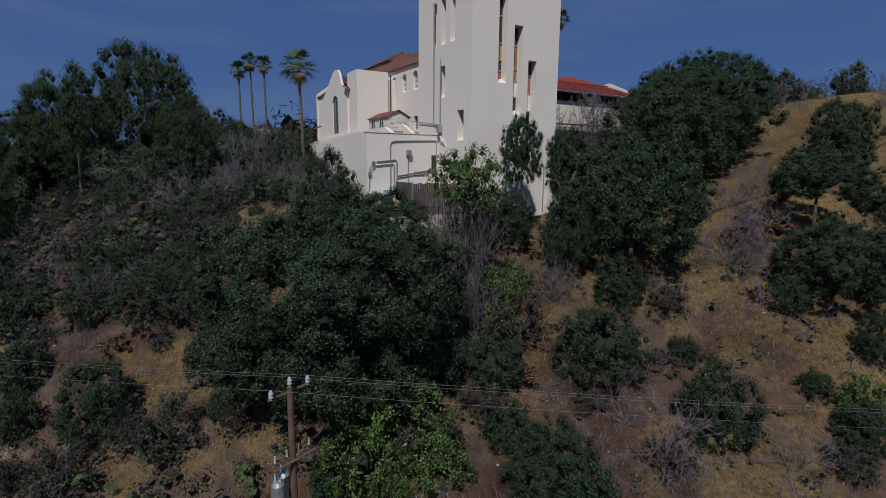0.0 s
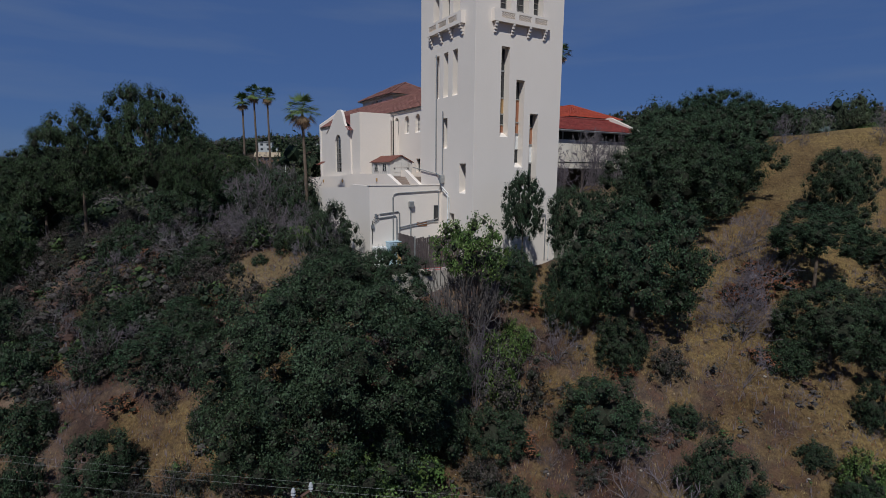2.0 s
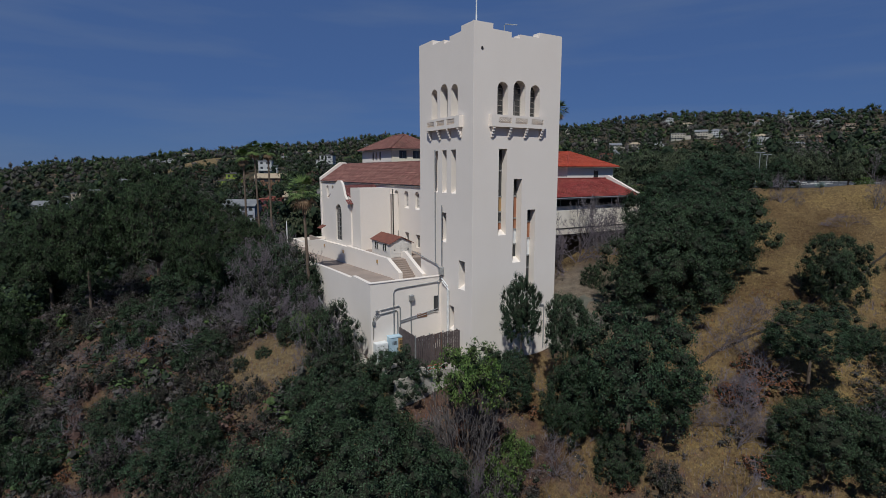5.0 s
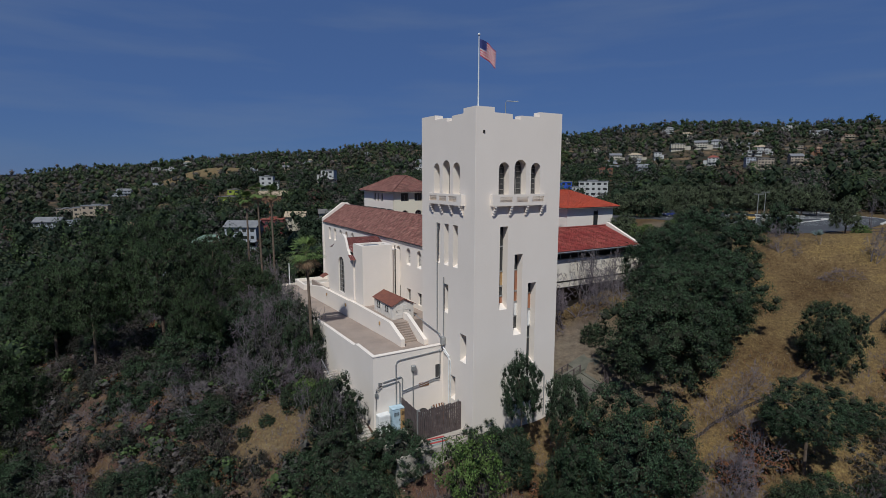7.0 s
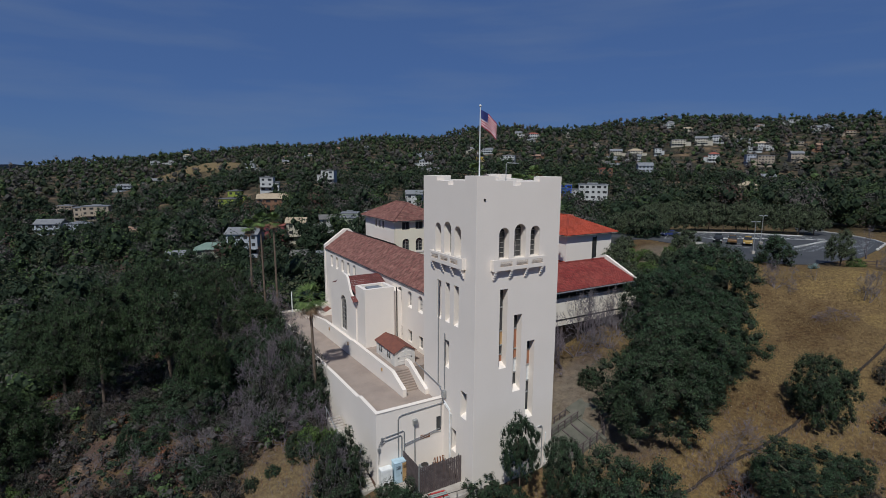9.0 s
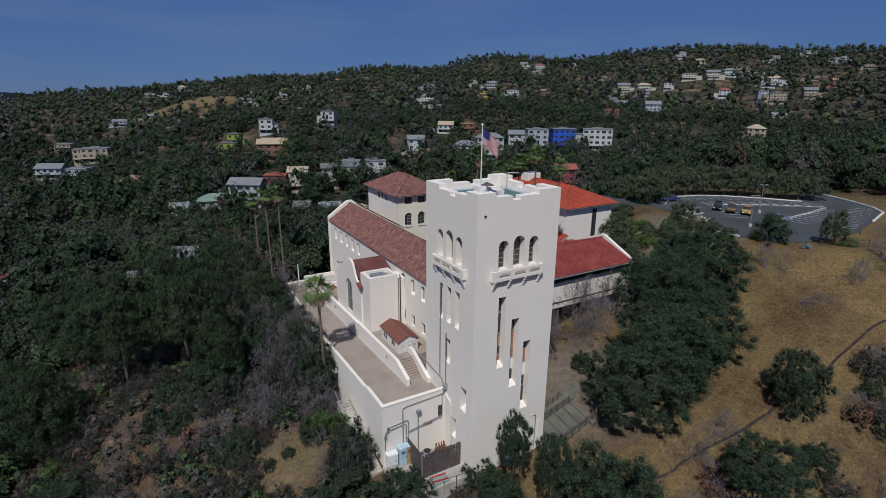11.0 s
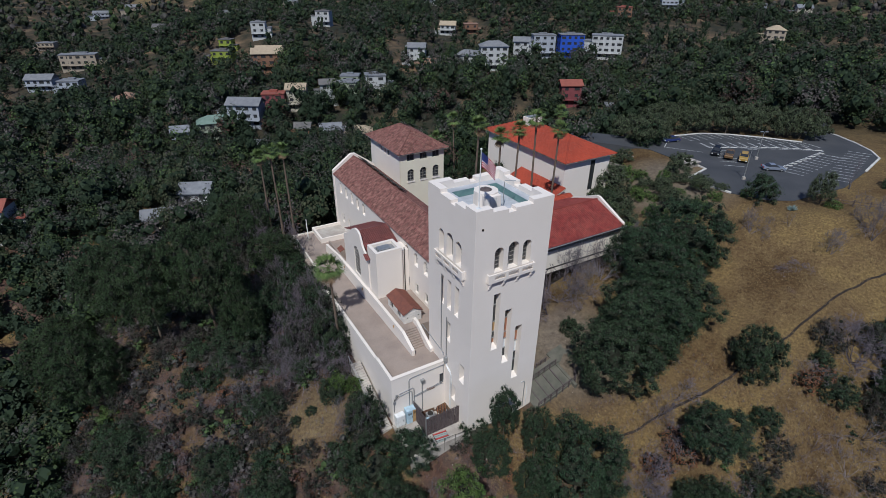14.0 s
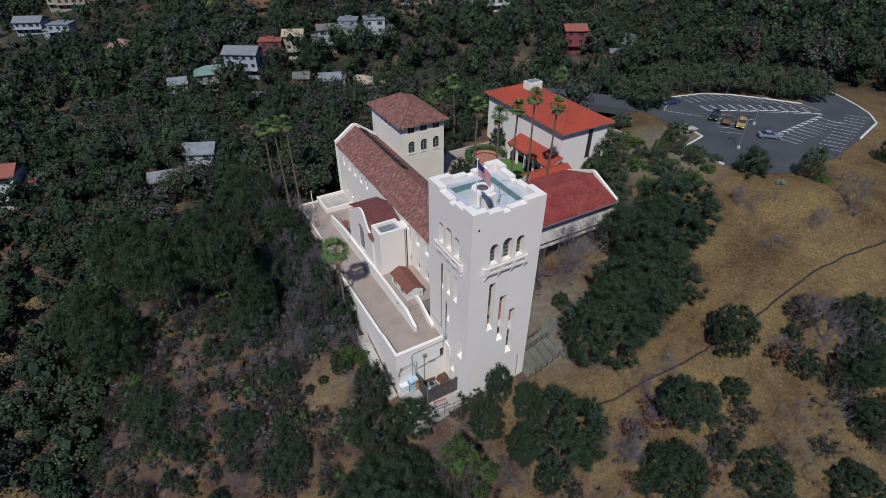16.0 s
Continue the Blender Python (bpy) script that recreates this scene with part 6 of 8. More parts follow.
NAMED_HOUSES = [
    (-92, 206, 0, 13, 8, 3, "grey", "grey", "gable"),
    (-84, 217, 11, 9, 7, 3, "red", "red", "flat"),
    (-101, 196, 26, 13, 8, 2, "green", "green", "hip"),
    (-76, 223, 9, 8, 7, 3, "cream", "tan", "gable"),
    (-64, 230, 19, 7, 6, 3, "white", "dark", "gable"),
    (-56, 240, 5, 8, 7, 3, "green", "pale", "flat"),
    (-45, 242, 15, 9, 8, 3, "white", "pale", "flat"),
    (-68, 202, 7, 6, 6, 1, "brown", "dark", "gable"),
    (-57, 203, 17, 8, 7, 1, "grey", "pale", "gable"),
    (-45, 203, 2, 11, 8, 1, "tan", "tan", "hip"),
    (-111, 187, 24, 6, 6, 2, "grey", "pale", "gable"),
    (-81, 186, 7, 7, 6, 1, "white", "pale", "gable"),
    (-71, 150, 20, 9, 8, 2, "tan", "brown", "hip"),
    (-78, 133, 10, 8, 7, 2, "white", "pale", "gable"),
    (-83, 121, 24, 8, 6, 1, "cream", "grey", "gable"),
    (-121, 111, 17, 9, 7, 3, "white", "red", "gable"),
    (-151, 220, 22, 9, 8, 2, "brown", "brown", "hip"),
    (-206, 260, 11, 10, 8, 2, "grey", "pale", "flat"),
    (-247, 325, 23, 20, 8, 3, "tan", "grey", "flat"),
    (-136, 288, 4, 11, 8, 2, "lime", "dark", "flat"),
    (-105, 271, 14, 15, 8, 3, "brown", "tan", "gable"),
    (-31, 289, -7, 10, 8, 2, "white", "grey", "gable"),
    (-20, 278, 4, 12, 8, 1, "brown", "brown", "gable"),
    (-3, 274, -11, 12, 8, 3, "white", "grey", "hip"),
    (100, 220, -11, 14, 8, 2, "white", "red", "hip"),
    (67, 240, -20, 7, 6, 1, "grey", "grey", "flat"),
    (63, 225, -8, 12, 8, 1, "brown", "grey", "flat"),
    (43, 236, 7, 9, 7, 3, "red", "red", "gable"),
    (168, 289, -16, 16, 8, 2, "tan", "tan", "hip"),
    (53, 306, 6, 13, 8, 4, "blue", "grey", "flat"),
    (72, 303, -9, 16, 8, 4, "white", "pale", "flat"),
    (38, 306, 6, 12, 8, 4, "grey", "grey", "flat"),
    (25, 292, -5, 8, 7, 4, "white", "grey", "gable"),
    (10, 281, 8, 14, 8, 4, "white", "grey", "hip"),
    (-30, 285, -1, 9, 7, 3, "white", "grey", "gable"),
    (-45, 556, 10, 15, 8, 2, "white", "pale", "flat"),
    (106, 915, 4, 15, 8, 2, "white", "grey", "hip"),
    (362, 680, -21, 15, 8, 2, "white", "pale", "flat"),
    (190, 702, -3, 15, 8, 2, "cream", "grey", "gable"),
    (220, 702, -17, 15, 8, 2, "white", "grey", "gable"),
    (102, 395, -5, 10, 8, 3, "brown", "red", "flat"),
    (-96, 351, -3, 9, 7, 3, "white", "dark", "flat"),
    (-127, 320, 12, 8, 7, 3, "white", "grey", "flat"),
    (-141, 305, 1, 7, 6, 2, "lime", "dark", "flat"),
    (-109, 284, 11, 13, 8, 2, "brown", "tan", "gable"),
    (-523, 841, 28, 15, 8, 2, "white", "pale", "flat"),
    (-484, 829, 14, 15, 8, 2, "white", "pale", "flat"),
    (-364, 582, 27, 15, 8, 2, "tan", "grey", "gable"),
    (-235, 313, 17, 15, 8, 3, "tan", "pale", "flat"),
    (-130, 747, 15, 15, 8, 2, "cream", "grey", "flat"),
    (-18, 373, -2, 10, 8, 2, "white", "tan", "gable"),
    (-3, 373, 9, 9, 8, 2, "brown", "brown", "flat"),
    (-269, 621, 8, 15, 8, 2, "white", "grey", "gable"),
    (15, 620, 7, 11, 8, 2, "yellow", "tan", "flat"),
    (-260, 722, 5, 14, 8, 2, "tan", "grey", "gable"),
    (201, 854, -2, 15, 8, 2, "cream", "grey", "flat"),
    (476, 896, -10, 15, 8, 2, "white", "brown", "gable"),
    (-358, 439, 11, 13, 8, 2, "tan", "grey", "flat"),
    (-404, 585, 20, 15, 8, 2, "grey", "grey", "gable"),
    (-229, 269, 10, 13, 8, 2, "grey", "grey", "gable"),
    (462, 762, -14, 15, 8, 2, "tan", "grey", "flat"),
    (-55, 233, -4, 8, 7, 3, "green", "pale", "flat"),
    (50, 655, -14, 15, 10, 3, "white", "grey", "flat"),
    (207, 748, -8, 16, 10, 3, "cream", "grey", "gable"),
    (227, 726, 3, 17, 10, 3, "cream", "tan", "hip"),
    (291, 745, -12, 18, 10, 3, "cream", "grey", "flat"),
    (371, 915, 0, 13, 10, 3, "cream", "tan", "gable"),
    (376, 1005, -12, 14, 10, 3, "white", "pale", "hip"),
    (399, 833, -3, 15, 10, 3, "tan", "pale", "flat"),
    (386, 757, -17, 16, 10, 3, "white", "grey", "gable"),
    (391, 722, -5, 17, 10, 3, "white", "tan", "hip"),
    (338, 611, -19, 16, 9, 4, "tan", "grey", "flat"),
    (308, 550, -7, 13, 10, 3, "cream", "pale", "gable"),
    (194, 369, -19, 11, 9, 3, "tan", "tan", "hip"),
    (278, 571, -6, 10, 8, 3, "grey", "grey", "flat"),
    (569, 891, -22, 16, 10, 3, "white", "grey", "gable"),
    (589, 896, -11, 17, 10, 3, "grey", "grey", "hip"),
    (604, 1014, -22, 18, 10, 3, "white", "pale", "flat"),
    (373, 614, -11, 13, 10, 3, "tan", "grey", "gable"),
    (298, 651, -20, 12, 9, 3, "white", "red", "hip"),
    (327, 623, -10, 10, 9, 4, "grey", "grey", "flat"),
    (321, 741, -21, 16, 10, 3, "cream", "grey", "gable"),
    (360, 782, -9, 17, 10, 3, "white", "grey", "hip"),
    (490, 919, -24, 18, 10, 3, "white", "brown", "flat"),
    (163, 490, -7, 13, 10, 3, "grey", "pale", "gable"),
    (165, 768, -17, 13, 9, 2, "brown", "dark", "hip"),
    (15, 680, 0, 11, 9, 2, "yellow", "tan", "flat"),
    (26, 749, -13, 16, 9, 2, "white", "grey", "gable"),
    (-52, 632, 2, 17, 10, 3, "white", "pale", "hip"),
    (-70, 852, 14, 18, 9, 3, "grey", "pale", "flat"),
    (95, 1021, -4, 13, 10, 3, "white", "pale", "gable"),
    (117, 973, 8, 18, 9, 3, "white", "red", "hip"),
    (253, 713, -12, 9, 8, 3, "white", "pale", "flat"),
]
for row in NAMED_HOUSES:
    house(*row)
rng = random.Random(11)
taken = [(r[0], r[1]) for r in NAMED_HOUSES]
count = 0
while count < 34:
    az = radians(rng.uniform(-47, 44))
    r = 330 + 780 * rng.random() ** 0.8
    x, y = r * math.sin(az), r * math.cos(az)
    if any((x - a) ** 2 + (y - b) ** 2 < 24 ** 2 for a, b in taken):
        continue
    taken.append((x, y))
    count += 1
    paint = rng.choice(["white", "cream", "tan", "grey", "cream", "brown", "green", "brown", "grey", "tan"])
    roof = rng.choice(["grey", "pale", "brown", "dark", "dark", "brown", "tan", "grey"])
    house(round(x, 1), round(y, 1), round(rng.uniform(-35, 35)), round(rng.uniform(8, 14), 1), round(rng.uniform(7, 9.5), 1), rng.choice([1, 1, 2, 2, 2, 3]), paint, roof, rng.choice(["flat", "gable", "gable", "hip"]))
HOUSE_SPOTS = taken


# ---- plants ----
gen = np.random.default_rng(5)


def unit(v):
    return v / (np.linalg.norm(v, axis=-1, keepdims=True) + 1e-9)


def leaf_quads(centres, normals, size, long=1.7, rg=gen):
    """Leaf-shaped quads at the centres, facing roughly along the normals."""
    n = len(centres)
    t = unit(np.cross(normals, rg.normal(size=(n, 3))))
    b = np.cross(normals, t)
    size = np.broadcast_to(np.asarray(size, float), (n,))[:, None]
    droop = normals * size * 0.25
    return np.stack([centres - t * size * long * 0.5, centres - b * size * 0.42 + droop, centres + t * size * long * 0.5, centres + b * size * 0.42 + droop], 1)


DIE = [(x, y, z) for x in (-1, 1) for y in (-1, 1) for z in (-1, 1)]
AXES = [(2, 0, 0), (-2, 0, 0), (0, 2, 0), (0, -2, 0), (0, 0, 2), (0, 0, -2)]


def lump_faces():
    """The twelve rhombs of a round lump, each wound outwards."""
    out = []
    for i, p in enumerate(AXES):
        for q in AXES[i + 1:]:
            m = np.array(p) + np.array(q)
            if not m.any():
                continue
            ends = [d for d in DIE if sum(a * b for a, b in zip(d, m)) == 4]
            f = np.array([p, ends[0], q, ends[1]], float)
            if np.dot(np.cross(f[1] - f[0], f[2] - f[0]), m) < 0:
                f = f[::-1]
            out.append(f)
    return np.array(out) / 2.0


LUMP = lump_faces()


def lumps_at(centres, radii, rg):
    """A small uneven lump of dense leaf at each centre; radii are (n, 3)."""
    n = len(centres)
    turn_ = rg.uniform(0, 2 * math.pi, n)
    c, s = np.cos(turn_)[:, None, None], np.sin(turn_)[:, None, None]
    f = np.broadcast_to(LUMP, (n, *LUMP.shape))
    x, y, z = f[..., 0] * c - f[..., 1] * s, f[..., 0] * s + f[..., 1] * c, f[..., 2]
    q = np.stack([x, y, z], -1)
    q = q * (1 + 0.16 * np.sin(q[..., :1] * 5.3 + turn_[:, None, None, None] * 9) * np.cos(q[..., 1:2] * 4.1 + q[..., 2:3] * 3.0))
    return (q * radii[:, None, None, :] + centres[:, None, None, :]).reshape(-1, 4, 3)


def crown_quads(rg, clumps, per, leaf, flat=0.8, clump=0.17, low=-0.35, hollow=0.45, core=0.5, hearts=2, lobes=1.0):
    """A crown in a unit box: leaf clumps over an uneven ball, width 1, height 1, its base at 0."""
    d = unit(rg.normal(size=(clumps * 4, 3)))
    d = d[d[:, 2] > low][:clumps]
    f = rg.uniform(0, 6, 6)
    lump = 1 + lobes * 0.17 * np.sin(5.2 * d[:, 0] + f[0]) * np.cos(4.6 * d[:, 1] + f[1]) + lobes * 0.12 * np.sin(9 * d[:, 0] + 7 * d[:, 2] + f[2]) * np.cos(8 * d[:, 1] + f[3])
    r = np.minimum(hollow + (1 - hollow) * rg.random(len(d)) ** 0.35, 1.0) * np.minimum(lump, 1.15)
    c = d * r[:, None] * (0.5 - clump * 0.75)
    cr = clump * rg.uniform(0.6, 1.3, len(c))
    idx = np.repeat(np.arange(len(c)), per)
    q = unit(rg.normal(size=(len(idx), 3)) + 0.7 * d[idx] + np.array([0, 0, 0.3]))
    pos = c[idx] + q * (cr[idx] * rg.uniform(0.45, 1.12, len(idx)))[:, None]
    nor = unit(0.7 * q + 0.45 * d[idx] + 0.75 * rg.normal(size=q.shape))
    pos[:, 2] *= flat
    leaves = leaf_quads(pos, nor, leaf * rg.uniform(0.6, 1.3, len(pos)), rg=rg)
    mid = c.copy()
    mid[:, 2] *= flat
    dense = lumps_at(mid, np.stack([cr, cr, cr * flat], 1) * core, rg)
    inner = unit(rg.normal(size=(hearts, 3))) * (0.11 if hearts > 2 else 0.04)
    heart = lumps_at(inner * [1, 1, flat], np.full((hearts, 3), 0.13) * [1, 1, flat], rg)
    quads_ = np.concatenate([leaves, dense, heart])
    z = quads_[..., 2]
    lo, hi = np.percentile(z, 0.5), np.percentile(z, 99.8)
    quads_[..., 2] = (z - lo) / (hi - lo)
    return quads_, len(leaves)


def twig_quads(segs):
    """Three-sided bars for twigs, from an array of (p, q, r0, r1)."""
    p, q = segs[:, 0:3], segs[:, 3:6]
    d = unit(q - p)
    a = unit(np.cross(d, np.array([0.31, 0.17, 0.93])))
    b = np.cross(d, a)
    out = []
    for k in range(3):
        a0, a1 = 2 * math.pi * k / 3, 2 * math.pi * (k + 1) / 3
        n0, n1 = a * math.cos(a0) + b * math.sin(a0), a * math.cos(a1) + b * math.sin(a1)
        out.append(np.stack([p + n0 * segs[:, 6:7], p + n1 * segs[:, 6:7], q + n1 * segs[:, 7:8], q + n0 * segs[:, 7:8]], 1))
    return np.concatenate(out)


def branching(rg, stems, length, radius, levels, spread, lean=0.5, split=3):
    """Segments of a bare branching shrub or tree, growing up from the origin."""
    segs = []
    front = []
    for _ in range(stems):
        a = rg.uniform(0, 2 * math.pi)
        front.append((np.array([0.01 * math.cos(a), 0.01 * math.sin(a), 0.0]), unit(np.array([lean * math.cos(a), lean * math.sin(a), 1.0]) + 0.25 * rg.normal(size=3)), length, radius))
    for lv in range(levels):
        nxt = []
        for p, d, ln_, r in front:
            q = p
            dd = d
            bends = 2 if lv < 2 else 1
            for _ in range(bends):
                dd = unit(dd + 0.16 * rg.normal(size=3))
                q2 = q + dd * ln_ / bends
                segs.append(np.concatenate([q, q2, [r, r * 0.82]]))
                q, r = q2, r * 0.82
            for _ in range(split):
                nd = unit(dd + spread * rg.normal(size=3) + np.array([0, 0, 0.12]))
                nxt.append((q, nd, ln_ * rg.uniform(0.5, 0.82), r * 0.62))
        front = nxt
    return np.array(segs)


def limb_mesh(name, height, radius, rg, limbs=5, fork=0.45, lean=0.0):
    """A tapered trunk with limbs, as one mesh: unit-free, in metres."""
    bm = bmesh.new()
    top = Vector((lean * height, 0.3 * lean * height, height * 0.8))
    pts = [Vector((0, 0, -0.6)), Vector((0, 0, 0)), Vector((0.1 * lean * height + 0.03 * height * rg.normal(), 0.02 * height * rg.normal(), height * fork)), top]
    tube(bm, pts, [radius * 1.35, radius * 1.05, radius * 0.75, radius * 0.25], 8)
    for k in range(limbs):
        a = 2 * math.pi * (k + rg.uniform(-0.3, 0.3)) / limbs
        s = pts[2].lerp(top, rg.uniform(-0.15, 0.5))
        reach = height * rg.uniform(0.22, 0.4)
        m = s + Vector((math.cos(a) * reach * 0.5, math.sin(a) * reach * 0.5, height * 0.12))
        e = s + Vector((math.cos(a) * reach, math.sin(a) * reach, height * rg.uniform(0.1, 0.2)))
        tube(bm, [s, m, e], [radius * 0.45, radius * 0.32, radius * 0.12], 6)
    me = bpy.data.meshes.new(name)
    bm.to_mesh(me)
    bm.free()
    me.materials.append(BARK)
    return me


def plant(name, label, category, parts_, x, y, w, h, turn, sink=0.0, group="", z=None):
    """A plant at a spot: parts_ are (part name, mesh, low, high): the share of its height that the part fills."""
    base = (ground_at(x, y) + float(ripple(x, y)) if z is None else z) - sink
    ob = thing(name, label, category, pose(x, y, base, 0, 0, turn), group)
    for pn, me, lo, hi in parts_:
        o = new(pn, me)
        o.parent = ob
        if pn == "trunk":
            k = h if parts_[1][2] > 0.2 else 0.7 * min(h, w)
            side = min(k, 0.9 * w)
            o.scale = (side, side, k)
        else:
            o.matrix_basis = Matrix.LocRotScale((0, 0, lo * h), None, (w, w, (hi - lo) * h))
    return ob


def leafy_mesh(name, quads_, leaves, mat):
    """Leaves in their own material round a heart coloured dark as the crown's inner shade."""
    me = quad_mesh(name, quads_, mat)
    me.materials.append(CROWN_SHADE)
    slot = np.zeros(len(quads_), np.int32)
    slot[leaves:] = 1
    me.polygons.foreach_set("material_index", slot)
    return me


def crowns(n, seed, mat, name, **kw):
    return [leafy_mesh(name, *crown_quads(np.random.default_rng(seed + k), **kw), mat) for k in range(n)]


OAK_FULL = crowns(1, 15, LEAF_OAK, "crown", clumps=760, per=150, leaf=0.0054, clump=0.052, low=-0.75, hollow=0.66, core=0.42, hearts=6, lobes=1.5)
OAK = crowns(4, 20, LEAF_OAK, "crown", clumps=420, per=76, leaf=0.0088, clump=0.064, low=-0.75, hollow=0.66, core=0.42, hearts=6, lobes=1.4)
BUSH_FINE = crowns(3, 30, LEAF_OAK, "foliage", clumps=200, per=72, leaf=0.0110, clump=0.082, low=-0.7, hollow=0.62, core=0.42, hearts=6, lobes=1.4)
BUSH = crowns(4, 40, LEAF_OAK, "foliage", clumps=84, per=52, leaf=0.0215, clump=0.115, low=-0.5, hollow=0.5, core=0.42, lobes=1.4)
SCRUB = crowns(5, 60, LEAF_DARK, "foliage", clumps=62, per=46, leaf=0.0180, clump=0.115, low=-0.4, hollow=0.25, core=0.32, lobes=1.7)
GREEN = crowns(3, 80, LEAF_GREEN, "foliage", clumps=90, per=60, leaf=0.0192, clump=0.10, low=-0.5, core=0.38, lobes=1.5)
PINE = crowns(3, 100, LEAF_PINE, "crown", clumps=430, per=84, leaf=0.0080, clump=0.062, low=-0.28, hollow=0.72, core=0.4, hearts=3, lobes=2.0)
OLIVE = crowns(3, 120, LEAF_OLIVE, "crown", clumps=80, per=46, leaf=0.0238, clump=0.11, low=-0.5, core=0.4, lobes=1.4)
RUSTY = crowns(2, 140, LEAF_RUST, "foliage", clumps=24, per=26, leaf=0.036, clump=0.15, hollow=0.3, core=0.5)
TRUNKS = [limb_mesh("trunk", 1.0, 0.028, np.random.default_rng(200 + k), 6, 0.35, 0.06 * (k - 1)) for k in range(3)]
TALL = [limb_mesh("trunk", 1.0, 0.02, np.random.default_rng(220 + k), 7, 0.55, 0.08 * (k - 1)) for k in range(3)]


def bare(seed, stems, levels, spread, lean, split, rad, mat, least=0.0):
    rg = np.random.default_rng(seed)
    segs = branching(rg, stems, 0.34, rad, levels, spread, lean, split)
    segs[:, 6:8] = np.maximum(segs[:, 6:8], least)
    me = quad_mesh("bare_stem", twig_quads(segs), mat)
    co = np.empty(len(me.vertices) * 3, np.float32)
    me.vertices.foreach_get("co", co)
    co = co.reshape(-1, 3)
    w = max(np.percentile(np.abs(co[:, :2]), 99) * 2, 1e-3)
    hgt = np.percentile(co[:, 2], 99.5)
    co[:, :2] /= w
    co[:, 2] /= hgt
    me.vertices.foreach_set("co", co.ravel())
    me.update()
    return me


STICKS = [bare(310 + k, 8, 3, 0.5, 0.75, 2, 0.007, TWIG_GREY) for k in range(2)]
DEAD = [bare(300 + k, 8, 4, 0.55, 0.75, 3, 0.0065, TWIG_GREY, 0.0024) for k in range(3)]
HAZY = [bare(340 + k, 5, 6, 0.6, 1.0, 3, 0.0125, TWIG_GREY, 0.0022) for k in range(2)]
VINES = [bare(360, 9, 6, 0.42, 0.5, 3, 0.011, VINE_GREY, 0.004)]
SNAG = [bare(320 + k, 2, 5, 0.42, 0.25, 3, 0.022, TWIG_GREY) for k in range(2)]


def put(kind, x, y, h, w, k):
    turn = (k * 67.0) % 360
    if kind == "great":
        plant("oak_tree", "great dense dark green oak spreading over the steep slope", "tree", [("trunk", TRUNKS[0], 0, 1), ("crown", OAK_FULL[0], 0.06, 1.0)], x, y, w, h, turn, 0.3, "oak trees")
    elif kind == "lifted":
        plant("oak_tree", "small dark oak with open crown on a bare stem", "tree", [("trunk", TALL[k % 3], 0, 1), ("crown", OAK[k % 4], 0.46, 1.0)], x, y, w, h, turn, 0.3, "oak trees")
    elif kind == "vine":
        plant("green_tree", "bright green tree rising out of grey dead vines", "tree", [("trunk", TALL[k % 3], 0, 1), ("crown", GREEN[k % 3], 0.66, 1.0), ("dead_vine", VINES[0], 0.0, 0.8)], x, y, w, h, turn, 0.3)
    elif kind == "thick":
        plant("bush", "rounded dark green bush on the dry slope", "bush", [("trunk", TRUNKS[k % 3], 0, 1), ("foliage", BUSH_FINE[k % 3], 0.0, 1.0)], x, y, w, h, turn, 0.25, "bushes")
    elif kind == "oak":
        plant("oak_tree", "dense dark green evergreen oak on the dry slope", "tree", [("trunk", TRUNKS[k % 3], 0, 1), ("crown", OAK[k % 4], 0.14, 1.0)], x, y, w, h, turn, 0.3, "oak trees")
    elif kind == "bush":
        plant("bush", "rounded dark green bush on the dry slope", "bush", [("trunk", TRUNKS[k % 3], 0, 1), ("foliage", BUSH[k % 4], 0.0, 1.0)], x, y, w, h, turn, 0.25, "bushes")
    elif kind == "scrub":
        plant("scrub", "dull green chaparral scrub", "bush", [("bare_stem", STICKS[k % 2], 0, 1.0), ("foliage", SCRUB[k % 5], 0.0, 0.95)], x, y, w, h, turn, 0.25, "scrub")
    elif kind == "green":
        plant("bush", "fresh bright green leafy bush", "bush", [("trunk", TRUNKS[k % 3], 0, 1), ("foliage", GREEN[k % 3], 0.0, 1.0)], x, y, w, h, turn, 0.2, "green bushes")
    elif kind == "dead":
        plant("dead_shrub", "bare grey dead shrub with tangled twigs", "shrub", [("bare_stem", DEAD[k % 3], 0, 1)], x, y, w, h, turn, 0.1, "dead shrubs")
    elif kind == "hazy":
        plant("dead_tree", "spreading leafless grey tree with a haze of fine twigs", "tree", [("bare_stem", HAZY[k % 2], 0, 1)], x, y, w, h, turn, 0.2, "dead trees")
    elif kind == "twigs":
        plant("dead_shrub", "low tangle of bare dry twigs", "shrub", [("bare_stem", STICKS[k % 2], 0, 1)], x, y, w, h, turn, 0.05, "dead shrubs")
    elif kind == "rust":
        plant("dry_shrub", "rust brown withered shrub", "shrub", [("bare_stem", STICKS[k % 2], 0, 1), ("foliage", RUSTY[k % 2], 0.0, 0.9)], x, y, w, h, turn, 0.1, "dry shrubs")
    elif kind == "snag":
        plant("dead_tree", "leafless grey dead tree", "tree", [("bare_stem", SNAG[k % 2], 0, 1)], x, y, w, h, turn, 0.2, "dead trees")
    elif kind == "pine":
        plant("pine_tree", "broad green pine with bare lower limbs", "tree", [("trunk", TALL[k % 3], 0, 1), ("crown", PINE[k % 3], 0.40, 1.0)], x, y, w, h, turn, 0.3, "pine trees")
    elif kind == "olive":
        plant("olive_tree", "grey green olive tree by the car park", "tree", [("trunk", TRUNKS[k % 3], 0, 1), ("crown", OLIVE[k % 3], 0.18, 1.0)], x, y, w, h, turn, 0.2, "olive trees")


